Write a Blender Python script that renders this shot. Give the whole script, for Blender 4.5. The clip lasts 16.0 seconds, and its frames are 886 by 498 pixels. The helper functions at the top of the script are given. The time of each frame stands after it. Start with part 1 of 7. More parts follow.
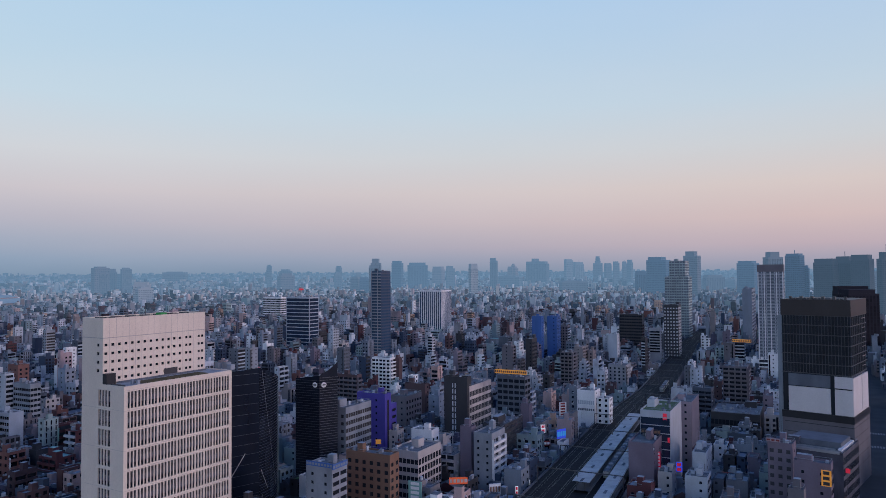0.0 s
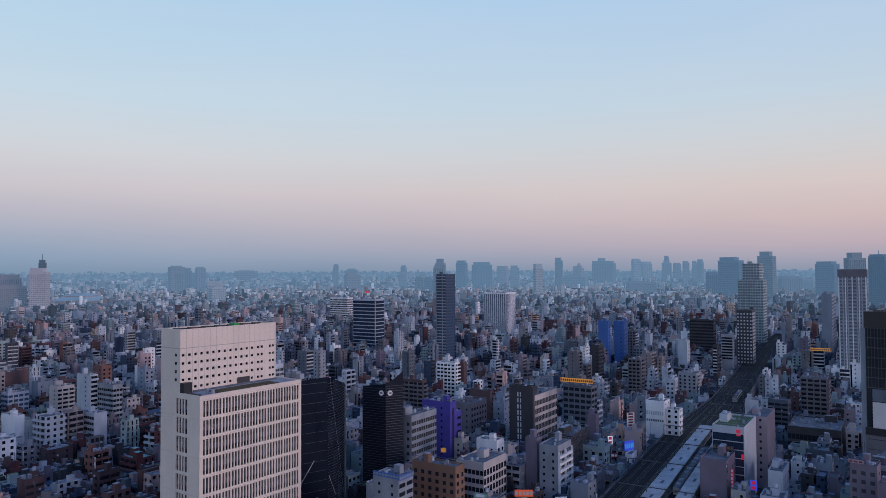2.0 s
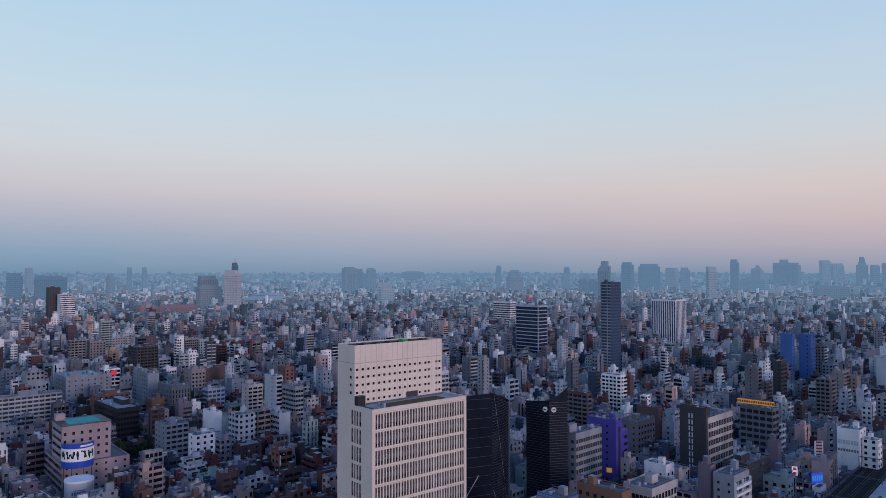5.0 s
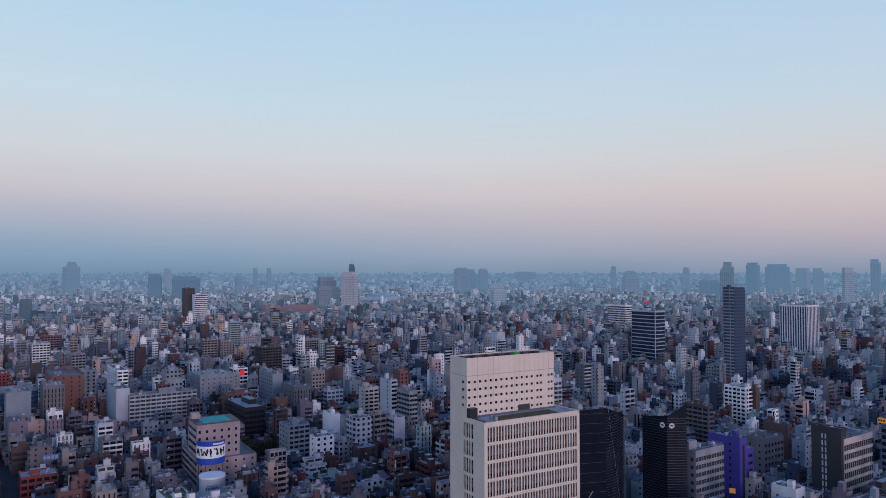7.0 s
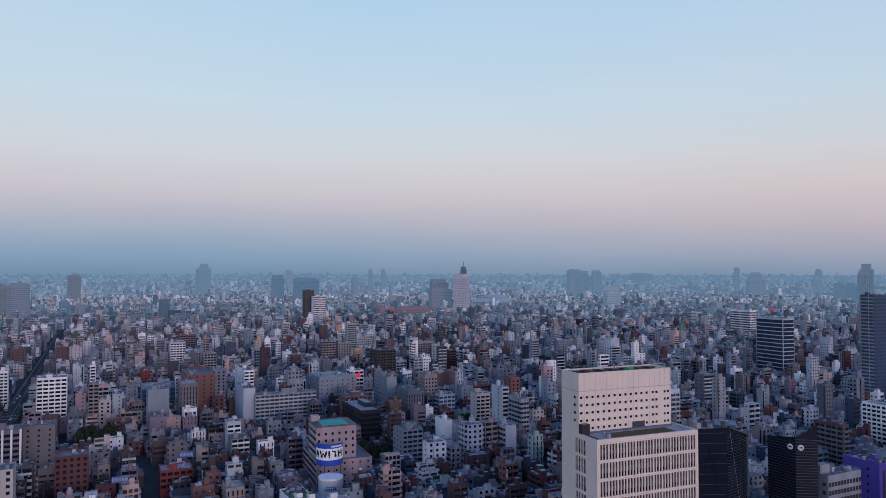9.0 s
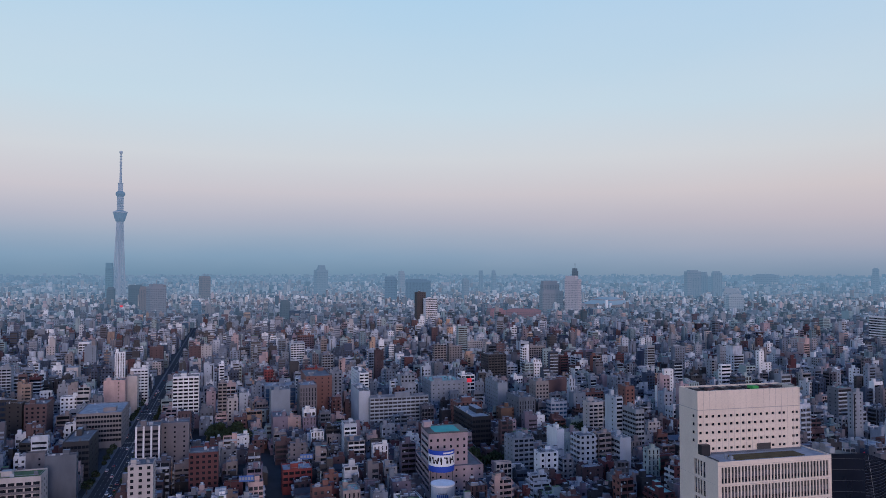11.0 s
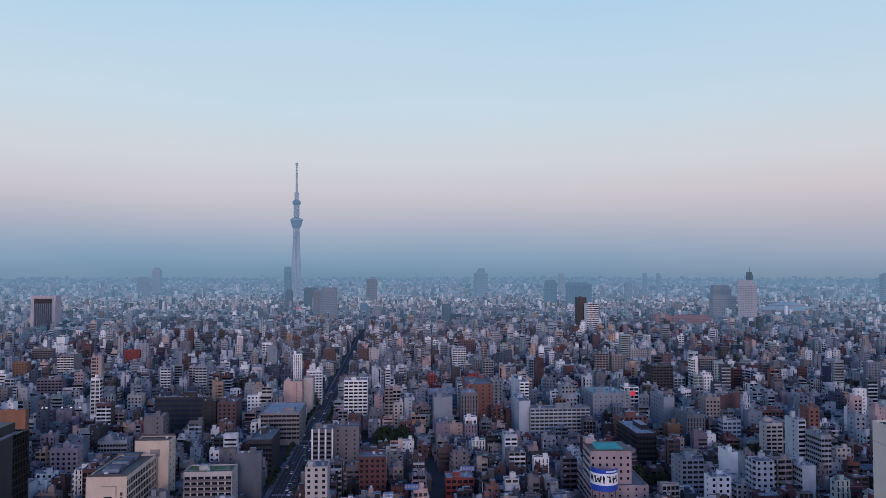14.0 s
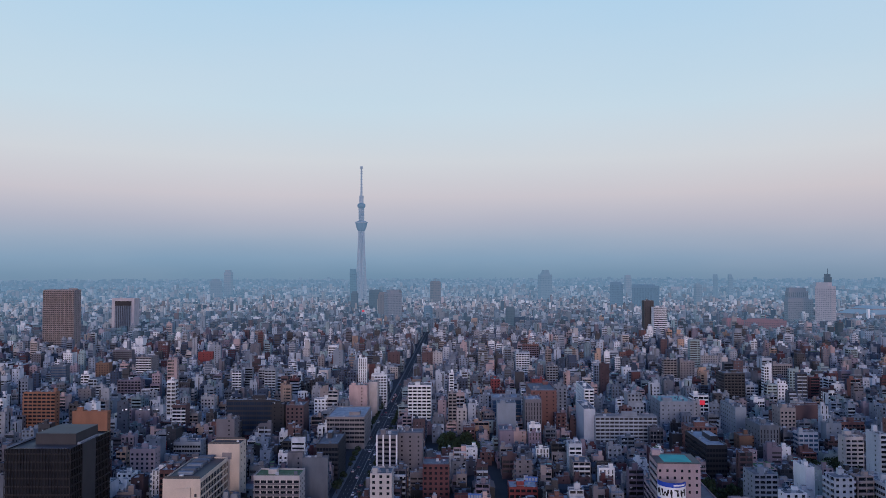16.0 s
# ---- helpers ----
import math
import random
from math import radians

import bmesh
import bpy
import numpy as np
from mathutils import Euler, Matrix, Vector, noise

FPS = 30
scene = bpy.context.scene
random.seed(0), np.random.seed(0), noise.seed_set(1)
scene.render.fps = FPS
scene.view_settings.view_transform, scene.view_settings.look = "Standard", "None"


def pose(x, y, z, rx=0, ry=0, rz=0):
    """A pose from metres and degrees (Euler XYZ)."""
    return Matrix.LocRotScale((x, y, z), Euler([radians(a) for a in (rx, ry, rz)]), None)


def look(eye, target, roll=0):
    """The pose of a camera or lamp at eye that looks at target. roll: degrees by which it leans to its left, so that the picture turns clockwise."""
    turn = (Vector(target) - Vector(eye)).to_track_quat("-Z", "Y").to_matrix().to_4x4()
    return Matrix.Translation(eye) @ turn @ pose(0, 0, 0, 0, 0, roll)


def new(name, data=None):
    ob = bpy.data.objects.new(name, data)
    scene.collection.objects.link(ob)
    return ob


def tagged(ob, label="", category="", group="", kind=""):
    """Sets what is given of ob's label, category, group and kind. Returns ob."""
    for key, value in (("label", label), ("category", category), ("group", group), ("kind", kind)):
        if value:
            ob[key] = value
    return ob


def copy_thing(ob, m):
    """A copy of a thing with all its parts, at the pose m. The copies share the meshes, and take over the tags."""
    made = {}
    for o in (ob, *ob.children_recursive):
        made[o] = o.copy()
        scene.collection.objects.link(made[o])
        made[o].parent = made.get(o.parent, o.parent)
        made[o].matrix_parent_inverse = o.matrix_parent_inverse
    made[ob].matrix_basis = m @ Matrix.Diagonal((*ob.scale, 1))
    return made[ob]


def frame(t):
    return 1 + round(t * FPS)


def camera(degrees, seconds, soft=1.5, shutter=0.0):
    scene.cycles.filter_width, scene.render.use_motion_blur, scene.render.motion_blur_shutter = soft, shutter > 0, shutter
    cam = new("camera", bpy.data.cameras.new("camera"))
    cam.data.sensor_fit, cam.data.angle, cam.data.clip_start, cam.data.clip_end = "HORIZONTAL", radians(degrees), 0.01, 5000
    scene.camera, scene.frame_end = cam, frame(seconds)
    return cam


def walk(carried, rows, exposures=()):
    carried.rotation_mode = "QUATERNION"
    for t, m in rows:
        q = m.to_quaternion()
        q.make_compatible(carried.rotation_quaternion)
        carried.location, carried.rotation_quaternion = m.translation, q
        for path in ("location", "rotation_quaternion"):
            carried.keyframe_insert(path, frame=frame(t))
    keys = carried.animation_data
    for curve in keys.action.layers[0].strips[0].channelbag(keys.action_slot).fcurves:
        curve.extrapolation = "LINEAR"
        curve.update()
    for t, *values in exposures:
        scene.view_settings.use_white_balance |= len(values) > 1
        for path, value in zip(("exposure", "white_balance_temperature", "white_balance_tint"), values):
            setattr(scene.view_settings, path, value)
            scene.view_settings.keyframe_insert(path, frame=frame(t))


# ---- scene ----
cam = camera(64.12, 16.0, soft=0.42)
PATH = [
    (0, (-0.14, 0.03, 100.61), (425.50, -904.26, 133.65), -0.40),
    (0.5, (-0.06, 0.15, 101.98), (445.61, -894.45, 134.50), -0.35),
    (1, (-0.05, 0.29, 103.36), (465.22, -884.30, 135.53), -0.33),
    (1.5, (-0.01, 0.34, 104.67), (484.85, -873.68, 136.44), -0.30),
    (2, (0.11, 0.46, 105.97), (505.90, -861.62, 137.35), -0.26),
    (2.5, (0.20, 0.67, 107.22), (532.45, -845.34, 138.43), -0.19),
    (3, (0.06, 0.88, 108.48), (567.68, -821.81, 140.04), -0.11),
    (3.5, (-0.06, 1.08, 109.68), (599.73, -798.45, 141.29), -0.06),
    (4, (-0.13, 1.29, 110.90), (629.79, -774.71, 142.83), -0.05),
    (6.5, (-1.33, 2.35, 117.50), (767.54, -636.28, 148.85), 0.01),
    (7, (-1.57, 2.38, 118.82), (792.02, -605.25, 150.09), -0.00),
    (7.5, (-1.88, 2.42, 120.12), (815.11, -573.39, 151.36), -0.00),
    (8, (-2.24, 2.51, 121.37), (836.84, -540.59, 152.84), 0.01),
    (8.5, (-2.65, 2.62, 122.60), (857.02, -507.24, 154.24), 0.05),
    (9, (-2.93, 2.79, 123.77), (875.99, -473.12, 155.57), 0.06),
    (11.5, (-3.64, 3.02, 129.89), (950.58, -294.41, 161.72), 0.02),
    (12, (-3.97, 3.09, 131.06), (961.02, -257.24, 163.16), -0.01),
    (12.5, (-4.24, 3.22, 132.26), (970.19, -219.14, 164.60), -0.02),
    (13, (-4.43, 3.34, 133.50), (977.90, -180.98, 166.19), -0.01),
    (13.5, (-4.64, 3.32, 134.64), (983.99, -143.34, 167.68), 0.00),
    (14, (-4.91, 3.18, 135.75), (987.76, -112.92, 169.30), -0.01),
    (14.5, (-5.20, 2.99, 136.88), (989.85, -90.48, 170.76), -0.04),
    (15, (-5.49, 2.80, 138.03), (991.41, -68.16, 172.13), -0.06),
    (15.5, (-5.78, 2.63, 139.16), (992.43, -46.23, 173.55), -0.08),
    (16, (-6.09, 2.49, 140.26), (992.95, -24.15, 175.05), -0.12),
]
walk(cam, [(t, look(eye, target, roll)) for t, eye, target, roll in PATH])

# ---- sky, sun, light ----
def lin(r, g, b):
    """Linear colour from 0..255 display values."""
    return tuple(((c / 255 + 0.055) / 1.055) ** 2.4 if c > 10 else c / 3294.6 for c in (r, g, b)) + (1,)


def make_sky():
    w = bpy.data.worlds.new("dusk_sky")
    scene.world = w
    w.use_nodes = True
    nt = w.node_tree
    nt.nodes.clear()
    N, L = nt.nodes.new, nt.links.new
    out, bg = N("ShaderNodeOutputWorld"), N("ShaderNodeBackground")
    tc, sep = N("ShaderNodeTexCoord"), N("ShaderNodeSeparateXYZ")
    L(tc.outputs["Generated"], sep.inputs[0])
    height = N("ShaderNodeMapRange")
    height.inputs["From Min"].default_value, height.inputs["From Max"].default_value = -0.05, 0.45
    L(sep.outputs["Z"], height.inputs["Value"])

    def ramp(stops):
        r = N("ShaderNodeValToRGB")
        e = r.color_ramp.elements
        r.color_ramp.interpolation = "LINEAR"
        while len(e) < len(stops):
            e.new(0.5)
        for k, (deg, col) in zip(e, stops):
            k.position, k.color = (math.sin(radians(deg)) + 0.05) / 0.5, lin(*col)
        L(height.outputs[0], r.inputs[0])
        return r

    east = ramp([(-2, (98, 128, 158)), (0, (116, 146, 173)), (1.2, (131, 160, 187)), (2.6, (151, 170, 193)), (4.2, (178, 182, 199)), (6.2, (203, 199, 208)),
                 (9, (210, 215, 222)), (13, (199, 220, 234)), (21, (180, 213, 238)), (26.7, (154, 197, 236))])
    south = ramp([(-2, (104, 120, 148)), (0, (140, 150, 173)), (0.9, (166, 162, 180)), (2.0, (192, 174, 184)), (4, (212, 190, 190)), (6.5, (217, 203, 200)),
                  (9.5, (207, 211, 216)), (13, (195, 213, 228)), (21, (178, 206, 236)), (26.7, (156, 192, 236))])
    # the western sky, still bright after sunset
    west = ramp([(-2, (110, 100, 120)), (0, (246, 194, 196)), (1.5, (300, 246, 248)), (4, (312, 269, 277)), (8, (300, 275, 298)), (14, (273, 270, 304)),
                 (21, (240, 254, 298)), (26.7, (204, 226, 288))])
    # the clear northern sky, bluer and lighter than the east
    north = ramp([(-2, (110, 130, 160)), (0, (165, 190, 215)), (4, (218, 228, 240)), (9, (228, 242, 252)), (14, (222, 242, 260)), (21, (205, 236, 268)), (26.7, (180, 220, 262))])
    flat, unit = N("ShaderNodeCombineXYZ"), N("ShaderNodeVectorMath")
    L(sep.outputs["X"], flat.inputs["X"])
    L(sep.outputs["Y"], flat.inputs["Y"])
    unit.operation = "NORMALIZE"
    L(flat.outputs[0], unit.inputs[0])
    dot = N("ShaderNodeVectorMath")
    dot.operation = "DOT_PRODUCT"
    dot.inputs[1].default_value = (math.sin(radians(250)), math.cos(radians(250)), 0)
    L(unit.outputs[0], dot.inputs[0])

    dusk = N("ShaderNodeVectorMath")
    dusk.operation = "DOT_PRODUCT"
    dusk.inputs[1].default_value = (math.sin(radians(275)), math.cos(radians(275)), 0)
    L(unit.outputs[0], dusk.inputs[0])

    polar = N("ShaderNodeVectorMath")
    polar.operation = "DOT_PRODUCT"
    polar.inputs[1].default_value = (math.sin(radians(-8)), math.cos(radians(-8)), 0)
    L(unit.outputs[0], polar.inputs[0])

    def blend(lo, hi, a, b, way=dot):
        f, m = N("ShaderNodeMapRange"), N("ShaderNodeMixRGB")
        f.inputs["From Min"].default_value, f.inputs["From Max"].default_value = lo, hi
        L(way.outputs["Value"], f.inputs["Value"])
        L(f.outputs[0], m.inputs[0])
        L(a.outputs[0], m.inputs[1])
        L(b.outputs[0], m.inputs[2])
        return m

    both = blend(0.12, 0.85, blend(0.50, 0.85, blend(-0.86, 0.40, east, south), north, polar), west, dusk)
    # towards the zenith the sky deepens
    deep, up = N("ShaderNodeMapRange"), N("ShaderNodeMixRGB")
    deep.inputs["From Min"].default_value, deep.inputs["From Max"].default_value = 0.37, 0.66
    L(sep.outputs["Z"], deep.inputs["Value"])
    L(deep.outputs[0], up.inputs[0])
    L(both.outputs[0], up.inputs[1])
    up.inputs[2].default_value = ZENITH
    # faint high cloud veil
    veil, soft, tint = N("ShaderNodeTexNoise"), N("ShaderNodeMapRange"), N("ShaderNodeMixRGB")
    veil.inputs["Scale"].default_value, veil.inputs["Detail"].default_value = 2.2, 5
    stretch = N("ShaderNodeMapping")
    stretch.inputs["Scale"].default_value = (1, 1, 4)
    L(tc.outputs["Generated"], stretch.inputs[0])
    L(stretch.outputs[0], veil.inputs["Vector"])
    soft.inputs["From Min"].default_value, soft.inputs["From Max"].default_value, soft.inputs["To Max"].default_value = 0.4, 0.8, 0.10
    L(veil.outputs["Fac"], soft.inputs["Value"])
    L(soft.outputs[0], tint.inputs[0])
    L(up.outputs[0], tint.inputs[1])
    tint.inputs[2].default_value = lin(235, 225, 228)
    L(tint.outputs[0], bg.inputs["Color"])
    bg.inputs["Strength"].default_value = 1.0
    L(bg.outputs[0], out.inputs[0])


ZENITH = (0.024, 0.135, 0.50, 1)
make_sky()
sun = bpy.data.lights.new("sun", "SUN")
sun.energy, sun.angle, sun.color = 0.78, radians(14), (1.0, 0.76, 0.72)
new("sun", sun).matrix_basis = look((0, 0, 500), (500 * math.sin(radians(90)), 500 * math.cos(radians(90)), 500 - 500 * math.tan(radians(9))))
scene.view_settings.exposure = -0.05


# ---- materials ----
def surface(name, rgb, rough=0.8, metal=0.0, stain=0.18, size=6.0, grain=0.06, bump=0.05, island=0.0, glow=None, spec=0.3):
    """A surface with stains at one scale, grain at another, and fine relief; island: how far loose pieces differ."""
    m = bpy.data.materials.new(name)
    m["rgb"] = rgb
    m.use_nodes = True
    nt = m.node_tree
    N, L = nt.nodes.new, nt.links.new
    p = nt.nodes["Principled BSDF"]
    p.inputs["Roughness"].default_value, p.inputs["Metallic"].default_value = rough, metal
    p.inputs["Specular IOR Level"].default_value = spec
    geo = N("ShaderNodeNewGeometry")
    big, fine = N("ShaderNodeTexNoise"), N("ShaderNodeTexNoise")
    stretch = N("ShaderNodeMapping")
    stretch.inputs["Scale"].default_value = (1, 1, 0.45)
    L(geo.outputs["Position"], stretch.inputs[0])
    big.inputs["Scale"].default_value, big.inputs["Detail"].default_value = 1 / size, 4
    fine.inputs["Scale"].default_value, fine.inputs["Detail"].default_value = 1.7, 2
    L(stretch.outputs[0], big.inputs["Vector"])
    L(geo.outputs["Position"], fine.inputs["Vector"])

    def scaled(socket, lo, hi):
        r = N("ShaderNodeMapRange")
        r.inputs["From Min"].default_value, r.inputs["From Max"].default_value = 0.25, 0.75
        r.inputs["To Min"].default_value, r.inputs["To Max"].default_value = lo, hi
        L(socket, r.inputs["Value"])
        return r.outputs[0]

    def times(a, b):
        k = N("ShaderNodeMath")
        k.operation = "MULTIPLY"
        L(a, k.inputs[0])
        L(b, k.inputs[1])
        return k.outputs[0]

    f = times(scaled(big.outputs["Fac"], 1 - stain, 1 + stain * 0.6), scaled(fine.outputs["Fac"], 1 - grain, 1 + grain))
    if island:
        r = N("ShaderNodeMapRange")
        r.inputs["To Min"].default_value, r.inputs["To Max"].default_value = 1 - island, 1 + island
        L(geo.outputs["Random Per Island"], r.inputs["Value"])
        f = times(f, r.outputs[0])
    mul = N("ShaderNodeVectorMath")
    mul.operation = "SCALE"
    mul.inputs[0].default_value = rgb
    L(f, mul.inputs["Scale"])
    L(mul.outputs[0], p.inputs["Base Color"])
    if bump:
        b = N("ShaderNodeBump")
        b.inputs["Strength"].default_value, b.inputs["Distance"].default_value = bump, 0.1
        L(fine.outputs["Fac"], b.inputs["Height"])
        L(b.outputs[0], p.inputs["Normal"])
    if glow:
        p.inputs["Emission Color"].default_value = (*glow, 1)
        p.inputs["Emission Strength"].default_value = 1.0
    return m


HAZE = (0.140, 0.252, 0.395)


# Haze is put into the material: base colour dimmed, haze colour made to glow.
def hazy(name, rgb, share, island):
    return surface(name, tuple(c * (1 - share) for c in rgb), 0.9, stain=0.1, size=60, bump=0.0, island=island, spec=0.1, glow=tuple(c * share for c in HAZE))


PAINT = {
    "white": surface("white_paint", (0.763, 0.768, 0.779), 0.7),
    "offwhite": surface("grey_white_paint", (0.423, 0.464, 0.515), 0.75),
    "cream": surface("cream_render", (0.447, 0.416, 0.406), 0.8),
    "beige": surface("beige_tile", (0.248, 0.224, 0.226), 0.6),
    "lightgrey": surface("light_grey_concrete", (0.260, 0.288, 0.326), 0.85, stain=0.28),
    "grey": surface("grey_concrete", (0.120, 0.138, 0.167), 0.85, stain=0.25),
    "bluegrey": surface("blue_grey_panel", (0.208, 0.248, 0.296), 0.6),
    "taupe": surface("taupe_tile", (0.147, 0.140, 0.159), 0.6),
    "brown": surface("brown_tile", (0.101, 0.063, 0.068), 0.6),
    "terracotta": surface("terracotta_tile", (0.164, 0.080, 0.072), 0.6),
    "orange": surface("ochre_orange_tile", (0.212, 0.123, 0.085), 0.6),
    "brick": surface("orange_brick_tile", (0.264, 0.124, 0.076), 0.6),
    "ivory": surface("ivory_render", (0.62, 0.515, 0.42), 0.8),
    "pink": surface("dusty_pink_paint", (0.353, 0.280, 0.305), 0.75),
    "mauve": surface("mauve_panel", (0.174, 0.146, 0.188), 0.6),
    "red": surface("red_paint", (0.220, 0.045, 0.045), 0.6),
    "dark": surface("dark_grey_panel", (0.048, 0.048, 0.054), 0.5),
    "black": surface("black_panel", (0.03, 0.031, 0.036), 0.35),
    "teal": surface("sea_green_roof", (0.22, 0.42, 0.38), 0.7),
    "blue": surface("blue_panel", (0.05, 0.13, 0.36), 0.5),
    "purple": surface("violet_panel", (0.075, 0.062, 0.32), 0.5),
    "roof": surface("grey_roof_felt", (0.15, 0.168, 0.185), 0.9, stain=0.35, size=4),
    "roof2": surface("pale_roof_coating", (0.31, 0.345, 0.375), 0.85, stain=0.35, size=4),
    "green": surface("green_roof_coating", (0.10, 0.16, 0.075), 0.9, stain=0.35, size=3),
    "turquoise": surface("turquoise_court", (0.06, 0.42, 0.36), 0.8),
    "moss": surface("brown_roof_lawn", (0.10, 0.085, 0.04), 0.95, stain=0.4, size=3),
    "peach": surface("peach_render", (0.46, 0.315, 0.235), 0.8),
    "rose": surface("rose_cream_tile", (0.43, 0.325, 0.315), 0.7),
    "maroon": surface("maroon_tile", (0.095, 0.034, 0.040), 0.5),
    "navy": surface("navy_glazed_tile", (0.036, 0.058, 0.102), 0.4),
    "celadon": surface("pale_green_grey_panel", (0.27, 0.355, 0.365), 0.6),
    "metal": surface("galvanised_metal", (0.45, 0.46, 0.48), 0.45, metal=0.7),
    "steel": surface("dark_steel", (0.10, 0.10, 0.105), 0.5, metal=0.5),
}
FLAT_RGB = {k: m["rgb"][:] for k, m in PAINT.items()}
# every wall colour of the city also comes faded and dirtied
SHADES = ("", "_faded", "_sooty")
for _k in ("white", "offwhite", "cream", "beige", "lightgrey", "grey", "bluegrey", "taupe", "brown", "terracotta", "pink", "mauve", "peach", "rose", "celadon"):
    _r, _g, _b = FLAT_RGB[_k]
    PAINT[_k + "_faded"] = surface(_k + "_faded", (min(0.8, _r * 1.2), min(0.8, _g * 1.13), min(0.8, _b * 1.08)), 0.8, stain=0.3, size=5)
    PAINT[_k + "_sooty"] = surface(_k + "_sooty", (_r * 0.66, _g * 0.70, _b * 0.76), 0.85, stain=0.4, size=4)
FLAT_RGB = {k: m["rgb"][:] for k, m in PAINT.items()}
GLASS = surface("dark_window_glass", (0.012, 0.016, 0.022), 0.12, stain=0.3, grain=0.0, bump=0.0, island=0.5, spec=0.38)
CURTAIN = surface("curtained_window_glass", (0.047, 0.048, 0.052), 0.25, stain=0.3, grain=0.0, bump=0.0, island=0.6, spec=0.5)
# Bluer than the tint alone: haze and reflected sky are put into the base.
TINT = surface("blue_tinted_hazed_glass", (0.045, 0.085, 0.145), 0.08, stain=0.2, grain=0.0, bump=0.0, island=0.3, spec=0.6)
BLIND = surface("white_blinds_behind_glass", (0.50, 0.53, 0.56), 0.3, stain=0.2, grain=0.0, bump=0.0, island=0.3, spec=0.5)
NIGHT = surface("navy_tinted_glass", (0.020, 0.036, 0.066), 0.10, stain=0.2, grain=0.0, bump=0.0, spec=0.5)
# Pale base colour stands in for sky reflection and haze on distant panes.
PALEGLASS = surface("painted_sky_window_glass", (0.12, 0.145, 0.18), 0.2, stain=0.3, grain=0.0, bump=0.0, island=0.5, spec=0.5)
ASPHALT = surface("asphalt", (0.045, 0.046, 0.05), 0.9, stain=0.35, size=12)
PAVING = surface("pavement_slab", (0.16, 0.16, 0.165), 0.9, stain=0.25, size=5)
BALLAST = surface("rail_ballast", (0.022, 0.020, 0.020), 0.95, stain=0.4, size=3, grain=0.2)
LINEPAINT = surface("road_marking", (0.30, 0.30, 0.30), 0.8, stain=0.5, size=3)
LEAF = surface("dark_foliage", (0.035, 0.055, 0.025), 0.8, stain=0.4, size=2, grain=0.3, island=0.45)
BARK = surface("bark", (0.08, 0.06, 0.045), 0.9)


def lamp(name, rgb, strength):
    m = bpy.data.materials.new(name)
    m.use_nodes = True
    p = m.node_tree.nodes["Principled BSDF"]
    p.inputs["Base Color"].default_value = (*rgb, 1)
    p.inputs["Emission Color"].default_value, p.inputs["Emission Strength"].default_value = (*rgb, 1), strength
    return m


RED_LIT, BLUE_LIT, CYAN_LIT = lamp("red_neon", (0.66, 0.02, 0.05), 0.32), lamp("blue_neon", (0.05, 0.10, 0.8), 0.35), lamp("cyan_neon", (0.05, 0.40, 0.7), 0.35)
WHITE_LIT, AMBER_LIT, ORANGE_LIT = lamp("lit_white_sign", (0.75, 0.75, 0.8), 0.5), lamp("amber_sign", (0.78, 0.33, 0.05), 0.25), lamp("orange_sign", (0.7, 0.11, 0.03), 0.25)


